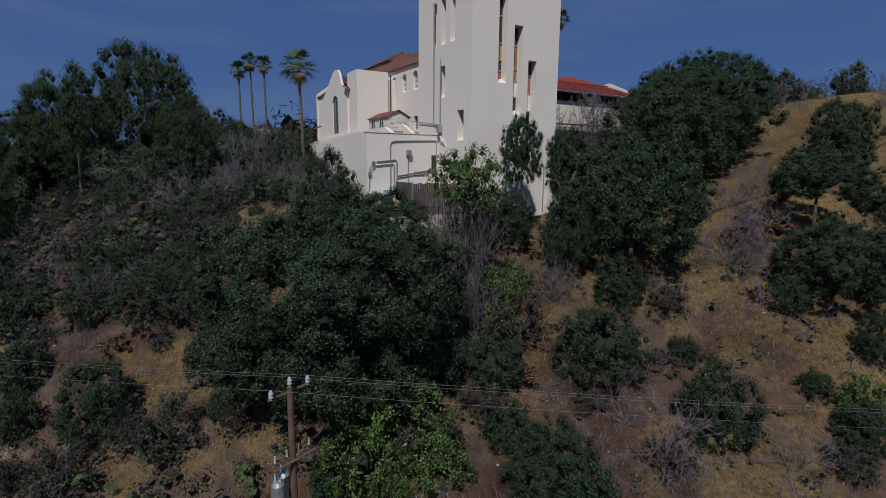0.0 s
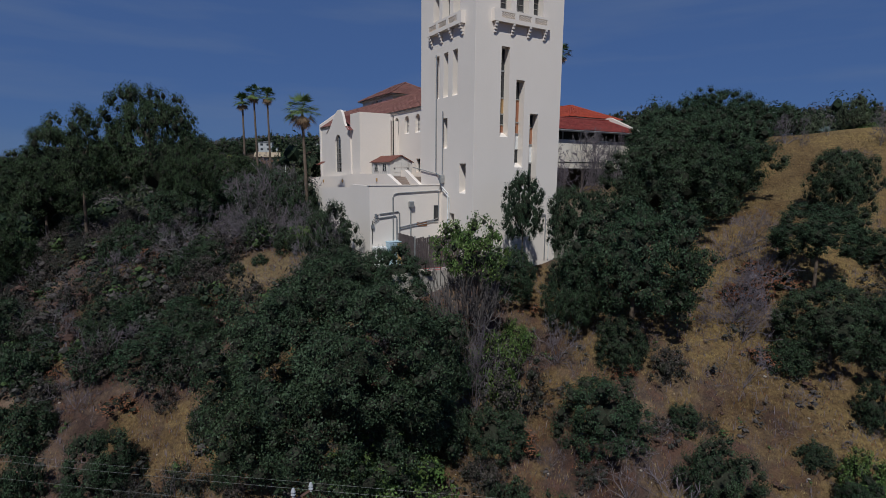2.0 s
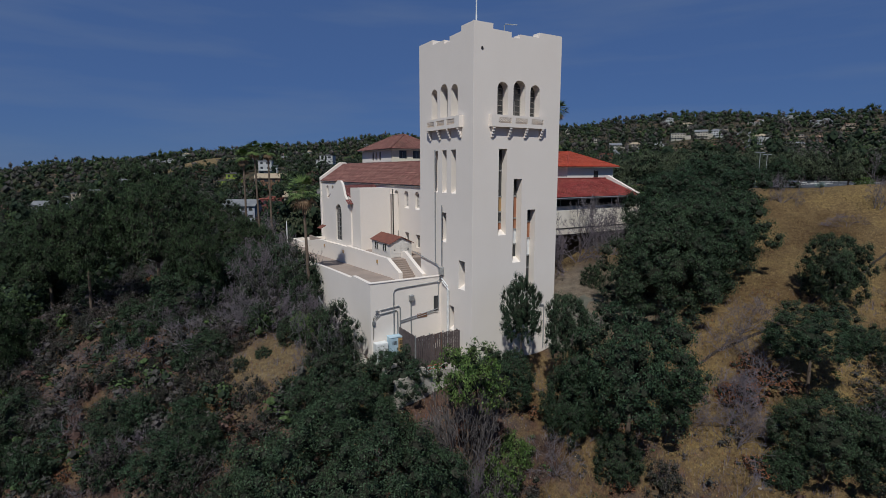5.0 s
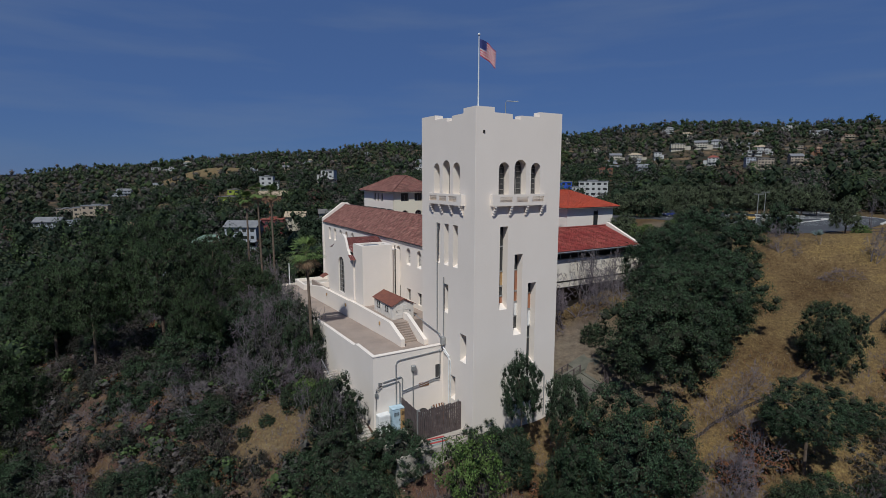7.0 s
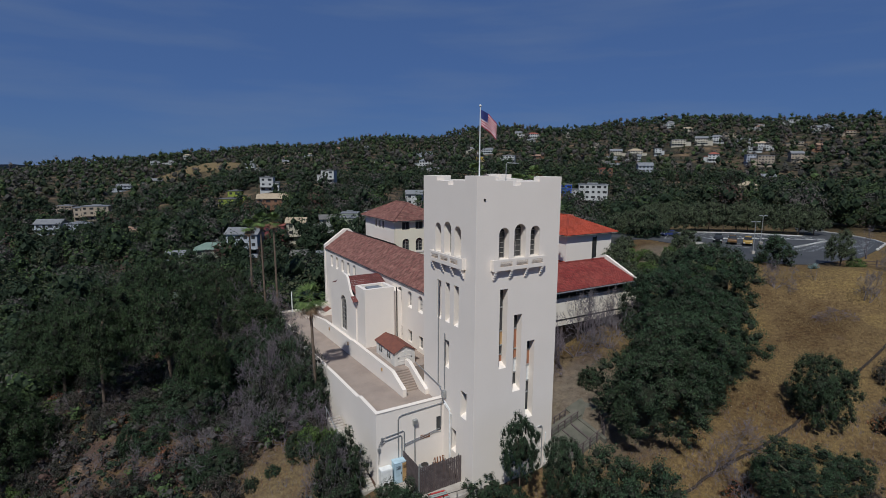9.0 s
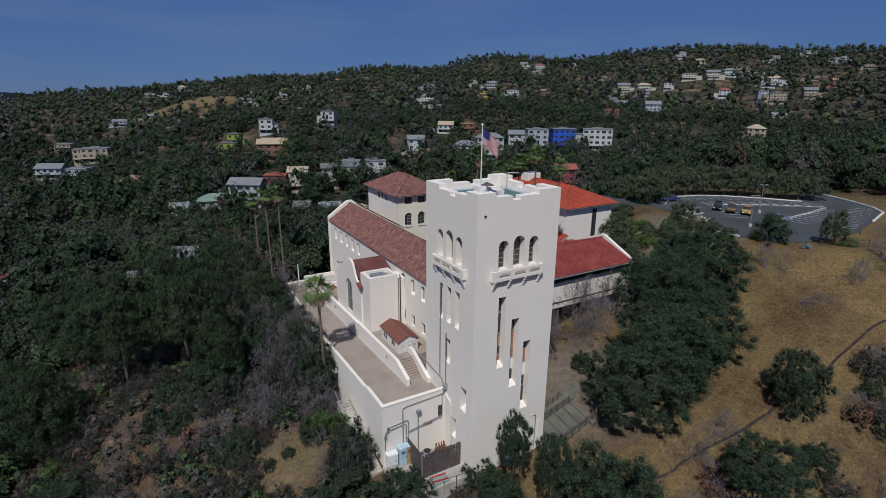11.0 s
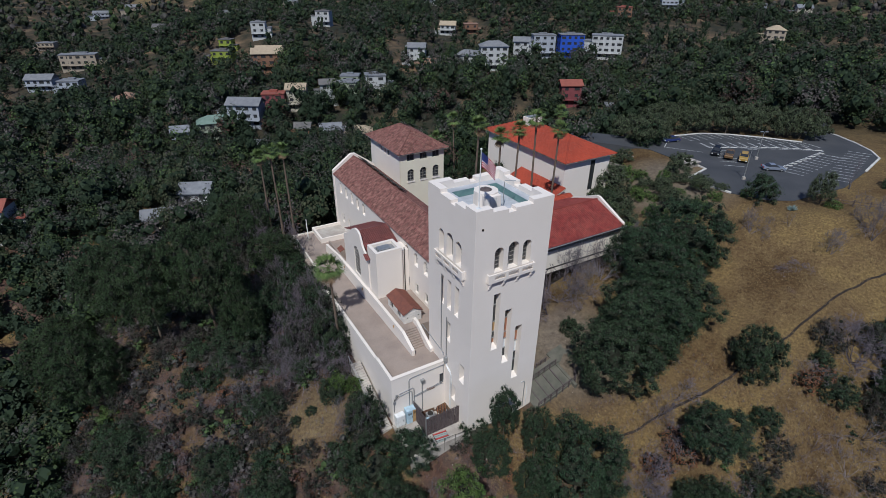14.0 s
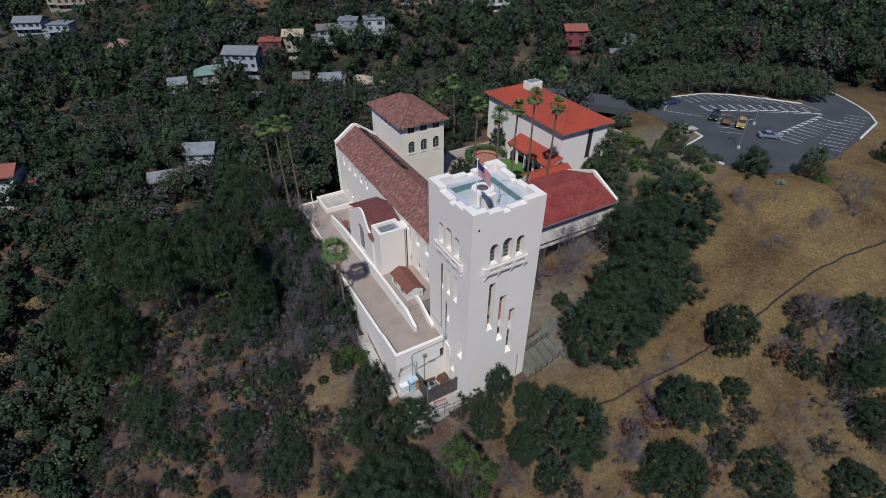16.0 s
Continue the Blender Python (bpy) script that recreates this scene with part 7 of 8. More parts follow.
put("great", -7.8, 32.5, 13.8, 17.5, 0)
put("dead", 1.6, 34.6, 8.0, 4.0, 2)
put("lifted", 5.6, 46.3, 11.4, 3.8, 1)
put("thick", 2.2, 48.0, 2.4, 4.4, 1)
put("lifted", 9.5, 44.6, 11.2, 4.2, 2)
put("lifted", 32.1, 46.6, 9.1, 8.6, 0)
put("vine", 0.8, 36.6, 13.6, 5.6, 0)
OAKS = [(14.6, 42.4, 11.5, 12.0), (21.8, 56.4, 11.5, 13.0), (26.0, 61.5, 12.5, 13.5), (31.0, 64.8, 12.5, 13.5), (30.0, 73.6, 12.0, 13.5), (36.8, 78.4, 12.0, 14.0), (40.6, 56.8, 8.6, 6.8), (29.7, 40.0, 7.6, 8.2), (42.9, 41.6, 4.6, 8.5), (60.0, 55.3, 7.6, 7.2), (59.7, 49.1, 6.0, 5.2), (56.0, 41.6, 5.0, 7.4), (9.3, 41.5, 7.0, 5.0), (4.2, 44.6, 5.5, 5.5)]
WEST_BUSHES = [(-24.6, 31.2, 5.6, 5.6), (-34.2, 37.0, 3.0, 2.8), (-18.9, 34.0, 2.9, 1.8), (-15.5, 30.8, 2.2, 2.2), (-12.3, 31.9, 3.3, 6.5), (2.9, 32.6, 3.5, 4.7), (-12.6, 48.0, 7.4, 5.7), (-10.6, 42.6, 6.2, 8.6), (-33.5, 59.3, 7.5, 9.5), (-27.0, 51.0, 4.0, 5.5), (-23.7, 41.5, 4.5, 6.5), (-32.6, 44.5, 4.5, 6.5), (-48.0, 48.5, 6.0, 8.5), (-18.1, 52.3, 3.0, 3.9), (-22.5, 48.9, 1.6, 1.7), (-24.8, 39.6, 5.0, 8.0)]
EAST_BUSHES = [(10.3, 33.5, 5.2, 6.7), (17.0, 30.2, 5.0, 5.4), (16.3, 34.7, 2.1, 2.4), (24.5, 33.0, 1.9, 2.5), (6.1, 27.0, 4.0, 5.2), (30.4, 35.9, 4.1, 3.0), (25.7, 29.9, 3.5, 3.4), (52.1, 55.8, 3.8, 5.9), (40.6, 50.9, 3.5, 4.2), (26.3, 39.7, 2.8, 2.6), (37.5, 44.0, 3.6, 4.2), (12.7, 38.6, 4.4, 4.2), (16.4, 64.6, 2.8, 3.1)]
GREENS = [(-4.0, 29.9, 4.6, 8.4), (-5.2, 26.8, 4.0, 5.6), (-0.9, 27.5, 3.4, 5.0), (2.9, 36.4, 5.2, 4.4), (-17.6, 53.8, 2.8, 3.6), (26.8, 31.4, 3.1, 3.8)]
DEADS = [(12.1, 33.2, 2.6, 6.2), (12.9, 28.6, 3.8, 8.9), (21.3, 28.8, 3.0, 5.2), (22.9, 42.2, 3.4, 5.0), (28.4, 48.6, 4.0, 6.0), (55.2, 62.2, 5.0, 7.6), (8.0, 39.0, 4.0, 5.0), (24.0, 42.3, 3.6, 4.6), (23.8, 45.6, 3.8, 7.6), (-30.8, 41.0, 4.6, 5.3), (-24.2, 40.2, 4.2, 5.4), (-22.9, 55.0, 4.8, 7.9), (-32.2, 38.6, 3.2, 4.7), (27.3, 46.1, 4.3, 5.4), (23.6, 41.9, 4.6, 6.6), (-21.8, 55.5, 5.0, 7.2), (-26.6, 67.0, 5.6, 7.2), (-29.1, 51.9, 5.0, 8.5), (17.6, 73.3, 8.0, 9.5), (20.5, 70.9, 6.0, 8.6), (56.3, 59.6, 6.5, 9.0), (-3.5, 38.6, 4.2, 9.0), (1.2, 35.0, 7.0, 4.2)]
for kind, rows in (("oak", OAKS), ("thick", WEST_BUSHES), ("thick", EAST_BUSHES), ("green", GREENS), ("dead", DEADS)):
    for k, (x, y, h, w) in enumerate(rows):
        put(kind, x, y, h, w, k)
for k, (x, y, h, w) in enumerate([(-41.6, 67.0, 20.0, 13.5), (-50.0, 64.5, 18.5, 12.0), (-59.0, 57.0, 15.5, 12.0), (-62.0, 72.0, 16.0, 13.0), (-46.0, 90.0, 15.0, 12.0), (-70.0, 66.0, 15.0, 12.0), (-36.0, 82.0, 11.0, 9.0), (-33.5, 61.0, 12.5, 6.5)]):
    put("pine", x, y, h, w, k)
for k in range(13):
    x = 47.5 + 3.4 * k
    put("olive", x, 139.6 + 0.8 * math.sin(1.7 * k) - 0.012 * max(0.0, x - 66) ** 2, 7.6 + (k % 3) * 0.5, 7.2 + 0.6 * (k % 2), k)
for k, (x, y, h, w) in enumerate([(44.0, 127.0, 7.5, 8.0), (47.0, 131.5, 7.0, 7.5), (40.0, 133.0, 7.0, 8.0), (55.0, 92.6, 5.6, 6.1), (65.3, 91.5, 6.6, 4.8), (44.7, 106.6, 4.9, 6.0), (30.0, 99.0, 4.6, 5.4), (39.3, 100.2, 3.6, 4.4), (46.0, 97.5, 3.6, 5.0), (84.8, 100.3, 5.6, 4.0), (31.3, 106.2, 7.6, 8.4)]):
    put("olive" if k % 3 else "bush", x, y, h, w, k)
for k, (x, y, h, w) in enumerate([(44.5, 92.5, 2.4, 3.5), (41.5, 90.0, 3.4, 4.5), (66.5, 89.5, 1.8, 3.2), (36.0, 93.0, 3.0, 4.0), (35.5, 112.5, 2.5, 3.5), (28.0, 92.0, 3.0, 4.0)]):
    put("green", x, y, h, w, k)
for k, (x, y, h, w) in enumerate([(49.4, 83.2, 5.0, 2.8), (59.9, 77.0, 4.4, 3.6), (67.3, 79.4, 7.0, 4.6), (55.6, 82.9, 3.4, 2.2), (18.5, 77.0, 7.5, 8.0), (23.0, 79.0, 6.5, 7.0), (76.0, 100.0, 7.0, 5.0)]):
    put("snag", x, y, h, w, k)
for k, (x, y, h, w) in enumerate([(25.5, 45.5, 2.6, 4.4), (28.4, 47.8, 2.0, 3.6), (51.0, 58.0, 2.0, 3.8), (-34.0, 53.0, 2.6, 4.2)]):
    put("rust", x, y, h, w, k)
FOOT_PLANTS = [("scrub", -1.3, 28.4, 3.7, 4.8), ("thick", 5.3, 26.1, 3.6, 4.6), ("bush", 7.8, 25.7, 3.2, 4.0), ("dead", 12.6, 27.1, 3.6, 5.0), ("dead", 14.3, 25.8, 3.6, 5.0), ("dead", 20.3, 27.2, 3.4, 4.8), ("scrub", 24.1, 28.6, 2.6, 3.3), ("twigs", 11.2, 30.2, 2.6, 4.2), ("green", -6.0, 30.8, 3.6, 4.6), ("bush", -6.9, 26.5, 2.7, 3.3), ("scrub", 2.2, 30.5, 2.8, 3.6), ("green", -3.4, 25.7, 2.3, 2.9), ("dead", 8.8, 27.4, 3.0, 4.1), ("twigs", 13.6, 31.4, 2.2, 3.6), ("bush", 3.6, 28.8, 3.2, 3.2), ("scrub", 13.4, 28.2, 2.0, 3.4)]
SLOPE_PLANTS = [("scrub", -4.2, 31.4, 4.4, 5.5), ("scrub", 4.0, 35.9, 5.0, 6.2), ("dead", 7.7, 38.8, 3.3, 4.1), ("thick", -2.6, 32.9, 6.0, 8.0), ("scrub", 16.2, 38.0, 3.1, 3.8), ("green", 4.5, 39.6, 3.0, 3.7), ("thick", -6.0, 44.5, 5.0, 6.5)]
EAST_PLANTS = [("hazy", 23.5, 43.8, 3.7, 6.2), ("hazy", 56.1, 60.4, 7.2, 10.3), ("hazy", 49.3, 82.5, 4.8, 5.3), ("hazy", 59.5, 77.6, 4.8, 5.4), ("hazy", 67.7, 81.1, 6.8, 7.6), ("hazy", 53.6, 74.3, 2.0, 5.8), ("hazy", 29.2, 53.5, 4.2, 7.0), ("bush", 62.9, 63.1, 5.5, 6.9), ("bush", 26.2, 39.7, 3.0, 3.8)]
EAST_SHRUBS = [("rust", 28.9, 47.1, 2.5, 5.1), ("rust", 28.0, 49.3, 1.8, 3.7), ("dead", 54.3, 51.4, 4.3, 8.5), ("scrub", 58.6, 52.7, 3.7, 6.6), ("bush", 62.5, 56.0, 3.6, 5.4), ("dead", 50.3, 46.8, 4.1, 8.3), ("scrub", 38.9, 46.4, 2.8, 5.6), ("dead", 35.1, 43.3, 3.3, 6.6), ("dead", 46.4, 49.2, 3.6, 4.6), ("scrub", 56.5, 54.6, 4.6, 4.2), ("twigs", 46.3, 61.5, 1.7, 4.2), ("scrub", 41.6, 48.6, 3.0, 4.8), ("scrub", 61.1, 48.0, 4.4, 5.6), ("dead", 48.4, 57.1, 3.1, 6.2), ("dead", 21.9, 37.9, 3.6, 4.5)]
EAST_EDGE = [("dead", 46.5, 45.5, 2.6, 4.6), ("dead", 49.5, 43.5, 2.8, 4.8), ("scrub", 53.0, 46.0, 2.6, 4.6), ("dead", 57.0, 45.5, 2.4, 4.4), ("dead", 62.5, 46.0, 3.2, 5.4), ("scrub", 46.0, 39.0, 3.0, 5.0), ("dead", 39.5, 40.0, 2.6, 4.6), ("rust", 36.0, 41.5, 1.8, 3.6), ("scrub", 64.0, 52.0, 3.4, 5.0), ("bush", 66.0, 56.5, 4.4, 5.6), ("dead", 55.5, 49.5, 3.0, 5.0), ("twigs", 50.5, 50.5, 1.8, 4.2), ("scrub", 33.5, 38.5, 2.2, 3.4), ("dead", 35.5, 36.5, 2.4, 4.0), ("rust", 48.0, 56.2, 3.0, 4.2), ("scrub", 68.5, 61.0, 4.0, 6.0), ("scrub", 53.3, 62.2, 5.2, 5.6), ("scrub", 59.6, 62.0, 5.8, 6.8), ("bush", 63.0, 59.6, 5.6, 5.6), ("bush", 51.2, 59.2, 2.8, 3.3), ("bush", 32.6, 41.6, 4.4, 5.0), ("dead", 26.3, 51.0, 3.8, 5.2)]
BANK_PLANTS = [("green", 35.6, 100.1, 3.0, 4.4), ("olive", 30.7, 97.5, 4.4, 6.0), ("olive", 37.4, 103.9, 2.4, 3.8), ("green", 35.3, 109.5, 3.0, 4.2), ("green", 30.8, 106.7, 3.0, 4.2), ("olive", 39.8, 96.0, 3.8, 5.2), ("olive", 30.7, 91.6, 3.6, 5.0), ("olive", 44.4, 101.2, 2.6, 3.6), ("green", 36.8, 91.2, 3.0, 4.2), ("olive", 27.5, 103.8, 3.9, 5.2), ("olive", 43.0, 102.6, 1.8, 3.0), ("olive", 36.0, 118.0, 4.0, 5.0), ("olive", 43.5, 127.0, 8.0, 9.0), ("olive", 33.4, 117.8, 4.4, 5.8), ("green", 29.5, 87.3, 3.5, 4.7), ("green", 47.0, 101.5, 1.6, 2.6), ("green", 41.0, 104.5, 1.8, 3.0), ("olive", 50.0, 97.5, 1.6, 3.0), ("green", 53.5, 95.0, 1.4, 2.6), ("green", 37.5, 107.7, 1.8, 3.0), ("olive", 40.1, 101.8, 2.4, 3.8), ("green", 42.5, 98.1, 1.5, 2.6), ("green", 46.5, 99.4, 1.8, 3.0), ("olive", 43.1, 93.5, 2.4, 3.8), ("green", 37.9, 98.7, 1.5, 2.6), ("green", 47.7, 94.4, 1.8, 3.0), ("olive", 42.8, 105.9, 2.4, 3.8), ("green", 45.4, 91.2, 1.5, 2.6), ("green", 35.6, 103.2, 1.8, 3.0)]
FLANK_PLANTS = [("bush", -20.6, 50.2, 1.3, 1.7), ("twigs", -18.6, 48.6, 1.0, 2.2), ("twigs", -22.0, 51.8, 1.1, 2.4), ("hazy", -20.0, 60.0, 5.0, 8.0), ("hazy", -24.5, 58.0, 4.6, 7.5), ("hazy", -17.5, 55.5, 4.2, 6.5), ("hazy", -27.0, 54.0, 4.6, 7.0), ("hazy", -21.0, 68.0, 4.5, 6.0), ("scrub", -23.0, 38.4, 4.4, 5.8), ("bush", -31.9, 41.2, 3.9, 4.8), ("scrub", -14.3, 29.8, 2.1, 2.6)]
for rows in (FOOT_PLANTS, SLOPE_PLANTS, EAST_PLANTS, EAST_EDGE, EAST_SHRUBS, BANK_PLANTS, FLANK_PLANTS):
    for k, (kind, x, y, h, w) in enumerate(rows):
        put(kind, x, y, h, w, k)
# chaparral that covers the west flank and the foot of the hill
spots = random.Random(21)
placed = []


def scatter(n, x0, x1, y0, y1, choose, gap, avoid):
    tries = 0
    made = 0
    while made < n and tries < n * 30:
        tries += 1
        x, y = spots.uniform(x0, x1), spots.uniform(y0, y1)
        if avoid(x, y) or any((x - a) ** 2 + (y - b) ** 2 < gap * gap for a, b in placed):
            continue
        placed.append((x, y))
        kind, h, w = choose()
        put(kind, x, y, h, w, made)
        made += 1


def in_site(x, y, pad=0.0):
    q = SITE.inverted() @ Vector((x, y, 0))
    return (-9.6 < q.x < 62 and 10 < q.y < 63) or (-11.5 < q.x < 18 and -1.5 < q.y <= 10)


def west_mix():
    r = spots.random()
    if r < 0.50:
        return "scrub", spots.uniform(2.2, 4.6), spots.uniform(3.0, 5.6)
    if r < 0.68:
        return "bush", spots.uniform(2.5, 5.0), spots.uniform(3.0, 5.2)
    if r < 0.90:
        return "dead", spots.uniform(2.0, 4.2), spots.uniform(3.2, 5.6)
    if r < 0.95:
        return "rust", spots.uniform(1.4, 2.6), spots.uniform(2.4, 4.0)
    return "green", spots.uniform(2.0, 3.4), spots.uniform(2.6, 4.0)


scatter(215, -68, -8, 44, 98, west_mix, 2.4, lambda x, y: in_site(x, y) or ((x + 20) / 5) ** 2 + ((y - 50) / 4.5) ** 2 < 1)
scatter(70, -64, -16, 28, 46, west_mix, 3.4, lambda x, y: ((x + 26) / 7) ** 2 + ((y - 36) / 5) ** 2 < 1)
scatter(135, -46, 36, 20, 47, lambda: (spots.choice(["twigs", "twigs", "dead", "rust", "scrub", "dead"]), spots.uniform(0.6, 1.7), spots.uniform(1.6, 3.8)), 2.2, lambda x, y: False)
scatter(16, 42, 92, 36, 60, lambda: (spots.choice(["scrub", "twigs", "dead", "scrub"]), spots.uniform(1.2, 3.0), spots.uniform(2.0, 4.0)), 4.0, lambda x, y: y > 44 + 0.3 * (x - 30))
scatter(16, -60, -6, 12, 27, lambda: (spots.choice(["scrub", "bush", "green"]), spots.uniform(2.0, 4.0), spots.uniform(3.0, 6.0)), 4.0, lambda x, y: math.hypot(x + 6.5, y - 19) < 4)
scatter(10, 8, 40, 10, 24, lambda: (spots.choice(["scrub", "bush", "dead"]), spots.uniform(2.0, 3.5), spots.uniform(3.0, 6.0)), 4.0, lambda x, y: False)


WALL_PLANTS = [("thick", -10.6, 21.0, 5.8, 4.4), ("thick", -10.2, 23.0, 7.6, 6.4), ("hazy", -10.6, 26.5, 8.8, 9.0), ("scrub", -9.8, 26.5, 8.6, 7.0), ("thick", -10.0, 30.5, 8.8, 7.4), ("hazy", -10.8, 33.5, 9.2, 9.4), ("scrub", -9.6, 34.5, 9.0, 7.0), ("thick", -10.0, 38.5, 9.0, 7.2), ("thick", -10.6, 43.0, 8.0, 6.8), ("thick", -11.0, 48.0, 6.8, 6.0), ("thick", -10.6, 53.0, 5.8, 5.6), ("scrub", -15.0, 24.0, 7.0, 6.6), ("hazy", -15.5, 29.0, 9.4, 9.4), ("thick", -15.5, 34.5, 8.4, 7.4), ("scrub", -16.0, 40.0, 7.8, 7.0), ("green", -12.4, 15.0, 2.8, 3.2), ("hazy", -12.0, 8.0, 7.0, 6.0), ("scrub", -11.6, 7.0, 6.0, 5.4)]
for k, (kind, a, b, h, w) in enumerate(WALL_PLANTS):
    p = site(a, b)
    put(kind, p.x, p.y, h, w, k)
for k, (x, y, h, w) in enumerate([(-36.0, 88.0, 11.0, 10.5), (-41.0, 92.0, 12.0, 11.0), (-33.0, 84.5, 9.5, 9.0), (-45.5, 88.0, 10.0, 9.0), (-28.5, 71.0, 7.4, 9.0), (-34.0, 76.0, 8.0, 9.0)]):
    put("hazy", x, y, h, w, k)
    put("scrub", x + 1.0, y - 1.5, 0.5 * h, 0.8 * w, k)


# palms
def palm(x, y, h, spread, label, z=None, seed=0, skirt=0.5):
    rg = np.random.default_rng(500 + seed)
    base = ground_at(x, y) if z is None else z
    ob = thing("palm_tree", label, "palm tree", pose(x, y, base - 0.2), "palm trees")
    bm = bmesh.new()
    bend = rg.normal(size=2) * 0.02 * h
    tube(bm, [(0, 0, 0), (0.2 * bend[0], 0.2 * bend[1], h * 0.3), (bend[0], bend[1], h * 0.95)], [0.017 * h + 0.14, 0.2, 0.15], 9)
    part("trunk", bm, BARK, ob)
    top = np.array([bend[0], bend[1], h * 0.95])
    live, dry, stalks = [], [], []
    for k in range(46):
        a = rg.uniform(0, 2 * math.pi)
        el = rg.uniform(-35, 80) if k < 37 else rg.uniform(-80, -40)
        el = radians(el)
        d = np.array([math.cos(a) * math.cos(el), math.sin(a) * math.cos(el), math.sin(el)])
        ln_ = spread * rg.uniform(0.4, 0.55)
        hub = top + d * ln_
        stalks.append(np.concatenate([top, hub, [0.03, 0.02]]))
        side = unit(np.cross(d, np.array([0, 0, 1.0])))
        nrm = np.cross(side, d)
        fan = []
        for j in range(13):
            f = radians(-78 + 13 * j)
            v = d * math.cos(f) + side * math.sin(f)
            tip = hub + v * spread * 0.5 * (0.75 + 0.25 * math.cos(f)) - np.array([0, 0, 0.16 * spread * rg.uniform(0.4, 1)])
            m = (hub + tip) / 2 + nrm * 0.03 * spread
            wv = np.cross(v, nrm) * 0.026 * spread
            fan.append([hub, m - wv, tip, m + wv])
        (live if el > radians(-38) else dry).extend(fan)
    o = new("frond_crown", quad_mesh("frond_crown", np.array(live), LEAF_PALM))
    o.parent = ob
    if dry:
        o = new("dry_skirt", quad_mesh("dry_skirt", np.array(dry), FROND_DRY))
        o.parent = ob
    o = new("frond_base", quad_mesh("frond_base", twig_quads(np.array(stalks)), LEAF_PALM))
    o.parent = ob


palm(-19.1, 61.6, 16.8, 2.6, "fan palm with leafy crown beside the terrace", seed=1)
for k, (x, y, h) in enumerate([(-41.0, 93.9, 22.3), (-38.8, 94.5, 23.5), (-36.6, 95.0, 23.2)]):
    palm(x, y, h, 2.0, "tall slender fan palm behind the hall", seed=2 + k)
for k, (a, b, h) in enumerate([(18.4, 28.6, 24.8), (23.5, 28.3, 21.9), (26.8, 28.1, 23.0), (30.9, 28.0, 24.4), (35.8, 28.0, 21.8)]):
    p = site(a, b)
    palm(p.x, p.y, h, 2.0, "tall fan palm standing in the courtyard", z=5.9, seed=8 + k)
for k, (x, y) in enumerate([(-14, 128), (-9, 131), (-4, 126), (-17, 134), (22, 128)]):
    palm(x, y, 15.0 + k % 3, 2.2, "tall fan palm among the trees behind the museum", seed=16 + k)
# hedge and shrubs in the courtyard
hedge_rg = np.random.default_rng(77)
hp = []
for a in np.arange(-30, 215, 1.2):
    for _ in range(26):
        r = 4.3 + hedge_rg.uniform(-0.7, 0.7)
        hp.append((36.5 + r * math.cos(radians(a)), 50.2 + r * math.sin(radians(a)), 5.9 + 1.5 * hedge_rg.random() ** 0.5))
hp = np.array(hp)
hedge = new("hedge", quad_mesh("hedge", leaf_quads(hp, unit(hedge_rg.normal(size=hp.shape) + [0, 0, 0.6]), 0.16, rg=hedge_rg), HEDGE))
hedge.matrix_world = SITE
tagged(hedge, "clipped green hedge round the brick seat", "hedge")
for k, (a, b, h, w) in enumerate([(27.5, 46.5, 4.0, 5.0), (30.0, 43.5, 3.6, 4.5), (26.0, 42.0, 4.0, 4.8), (43.0, 55.0, 5.0, 4.5), (29.0, 60.0, 8.0, 8.0), (34.0, 62.0, 7.0, 7.0), (40.0, 63.0, 6.0, 6.0)]):
    p = site(a, b)
    plant("bush", "leafy green shrub in the courtyard", "bush", [("trunk", TRUNKS[k % 3], 0, 1), ("foliage", BUSH[k % 4], 0.0, 1.0)], p.x, p.y, w, h, k * 50, 0.1, "courtyard shrubs", z=5.9 if b < 58 else None)

# ---- garden under the pines: a tan path edged with pale stones, a cart and an agave ----
def lying_strip(name, points, width, up, mat):
    """A band that follows the ground along a line."""
    bm = bmesh.new()
    prev = None
    for (x0, y0), (x1, y1) in zip(points, points[1:]):
        n = max(2, int(math.hypot(x1 - x0, y1 - y0)))
        d = Vector((x1 - x0, y1 - y0)).normalized()
        for k in range(n + 1):
            x, y = x0 + (x1 - x0) * k / n, y0 + (y1 - y0) * k / n
            cur = []
            for o in (-0.5, 0.5):
                px, py = x - d.y * o * width, y + d.x * o * width
                cur.append(bm.verts.new((px, py, ground_at(px, py) + float(ripple(px, py)) + up)))
            if prev:
                bm.faces.new((prev[0], prev[1], cur[1], cur[0]))
            prev = cur
    return finish(name, bm, mat)


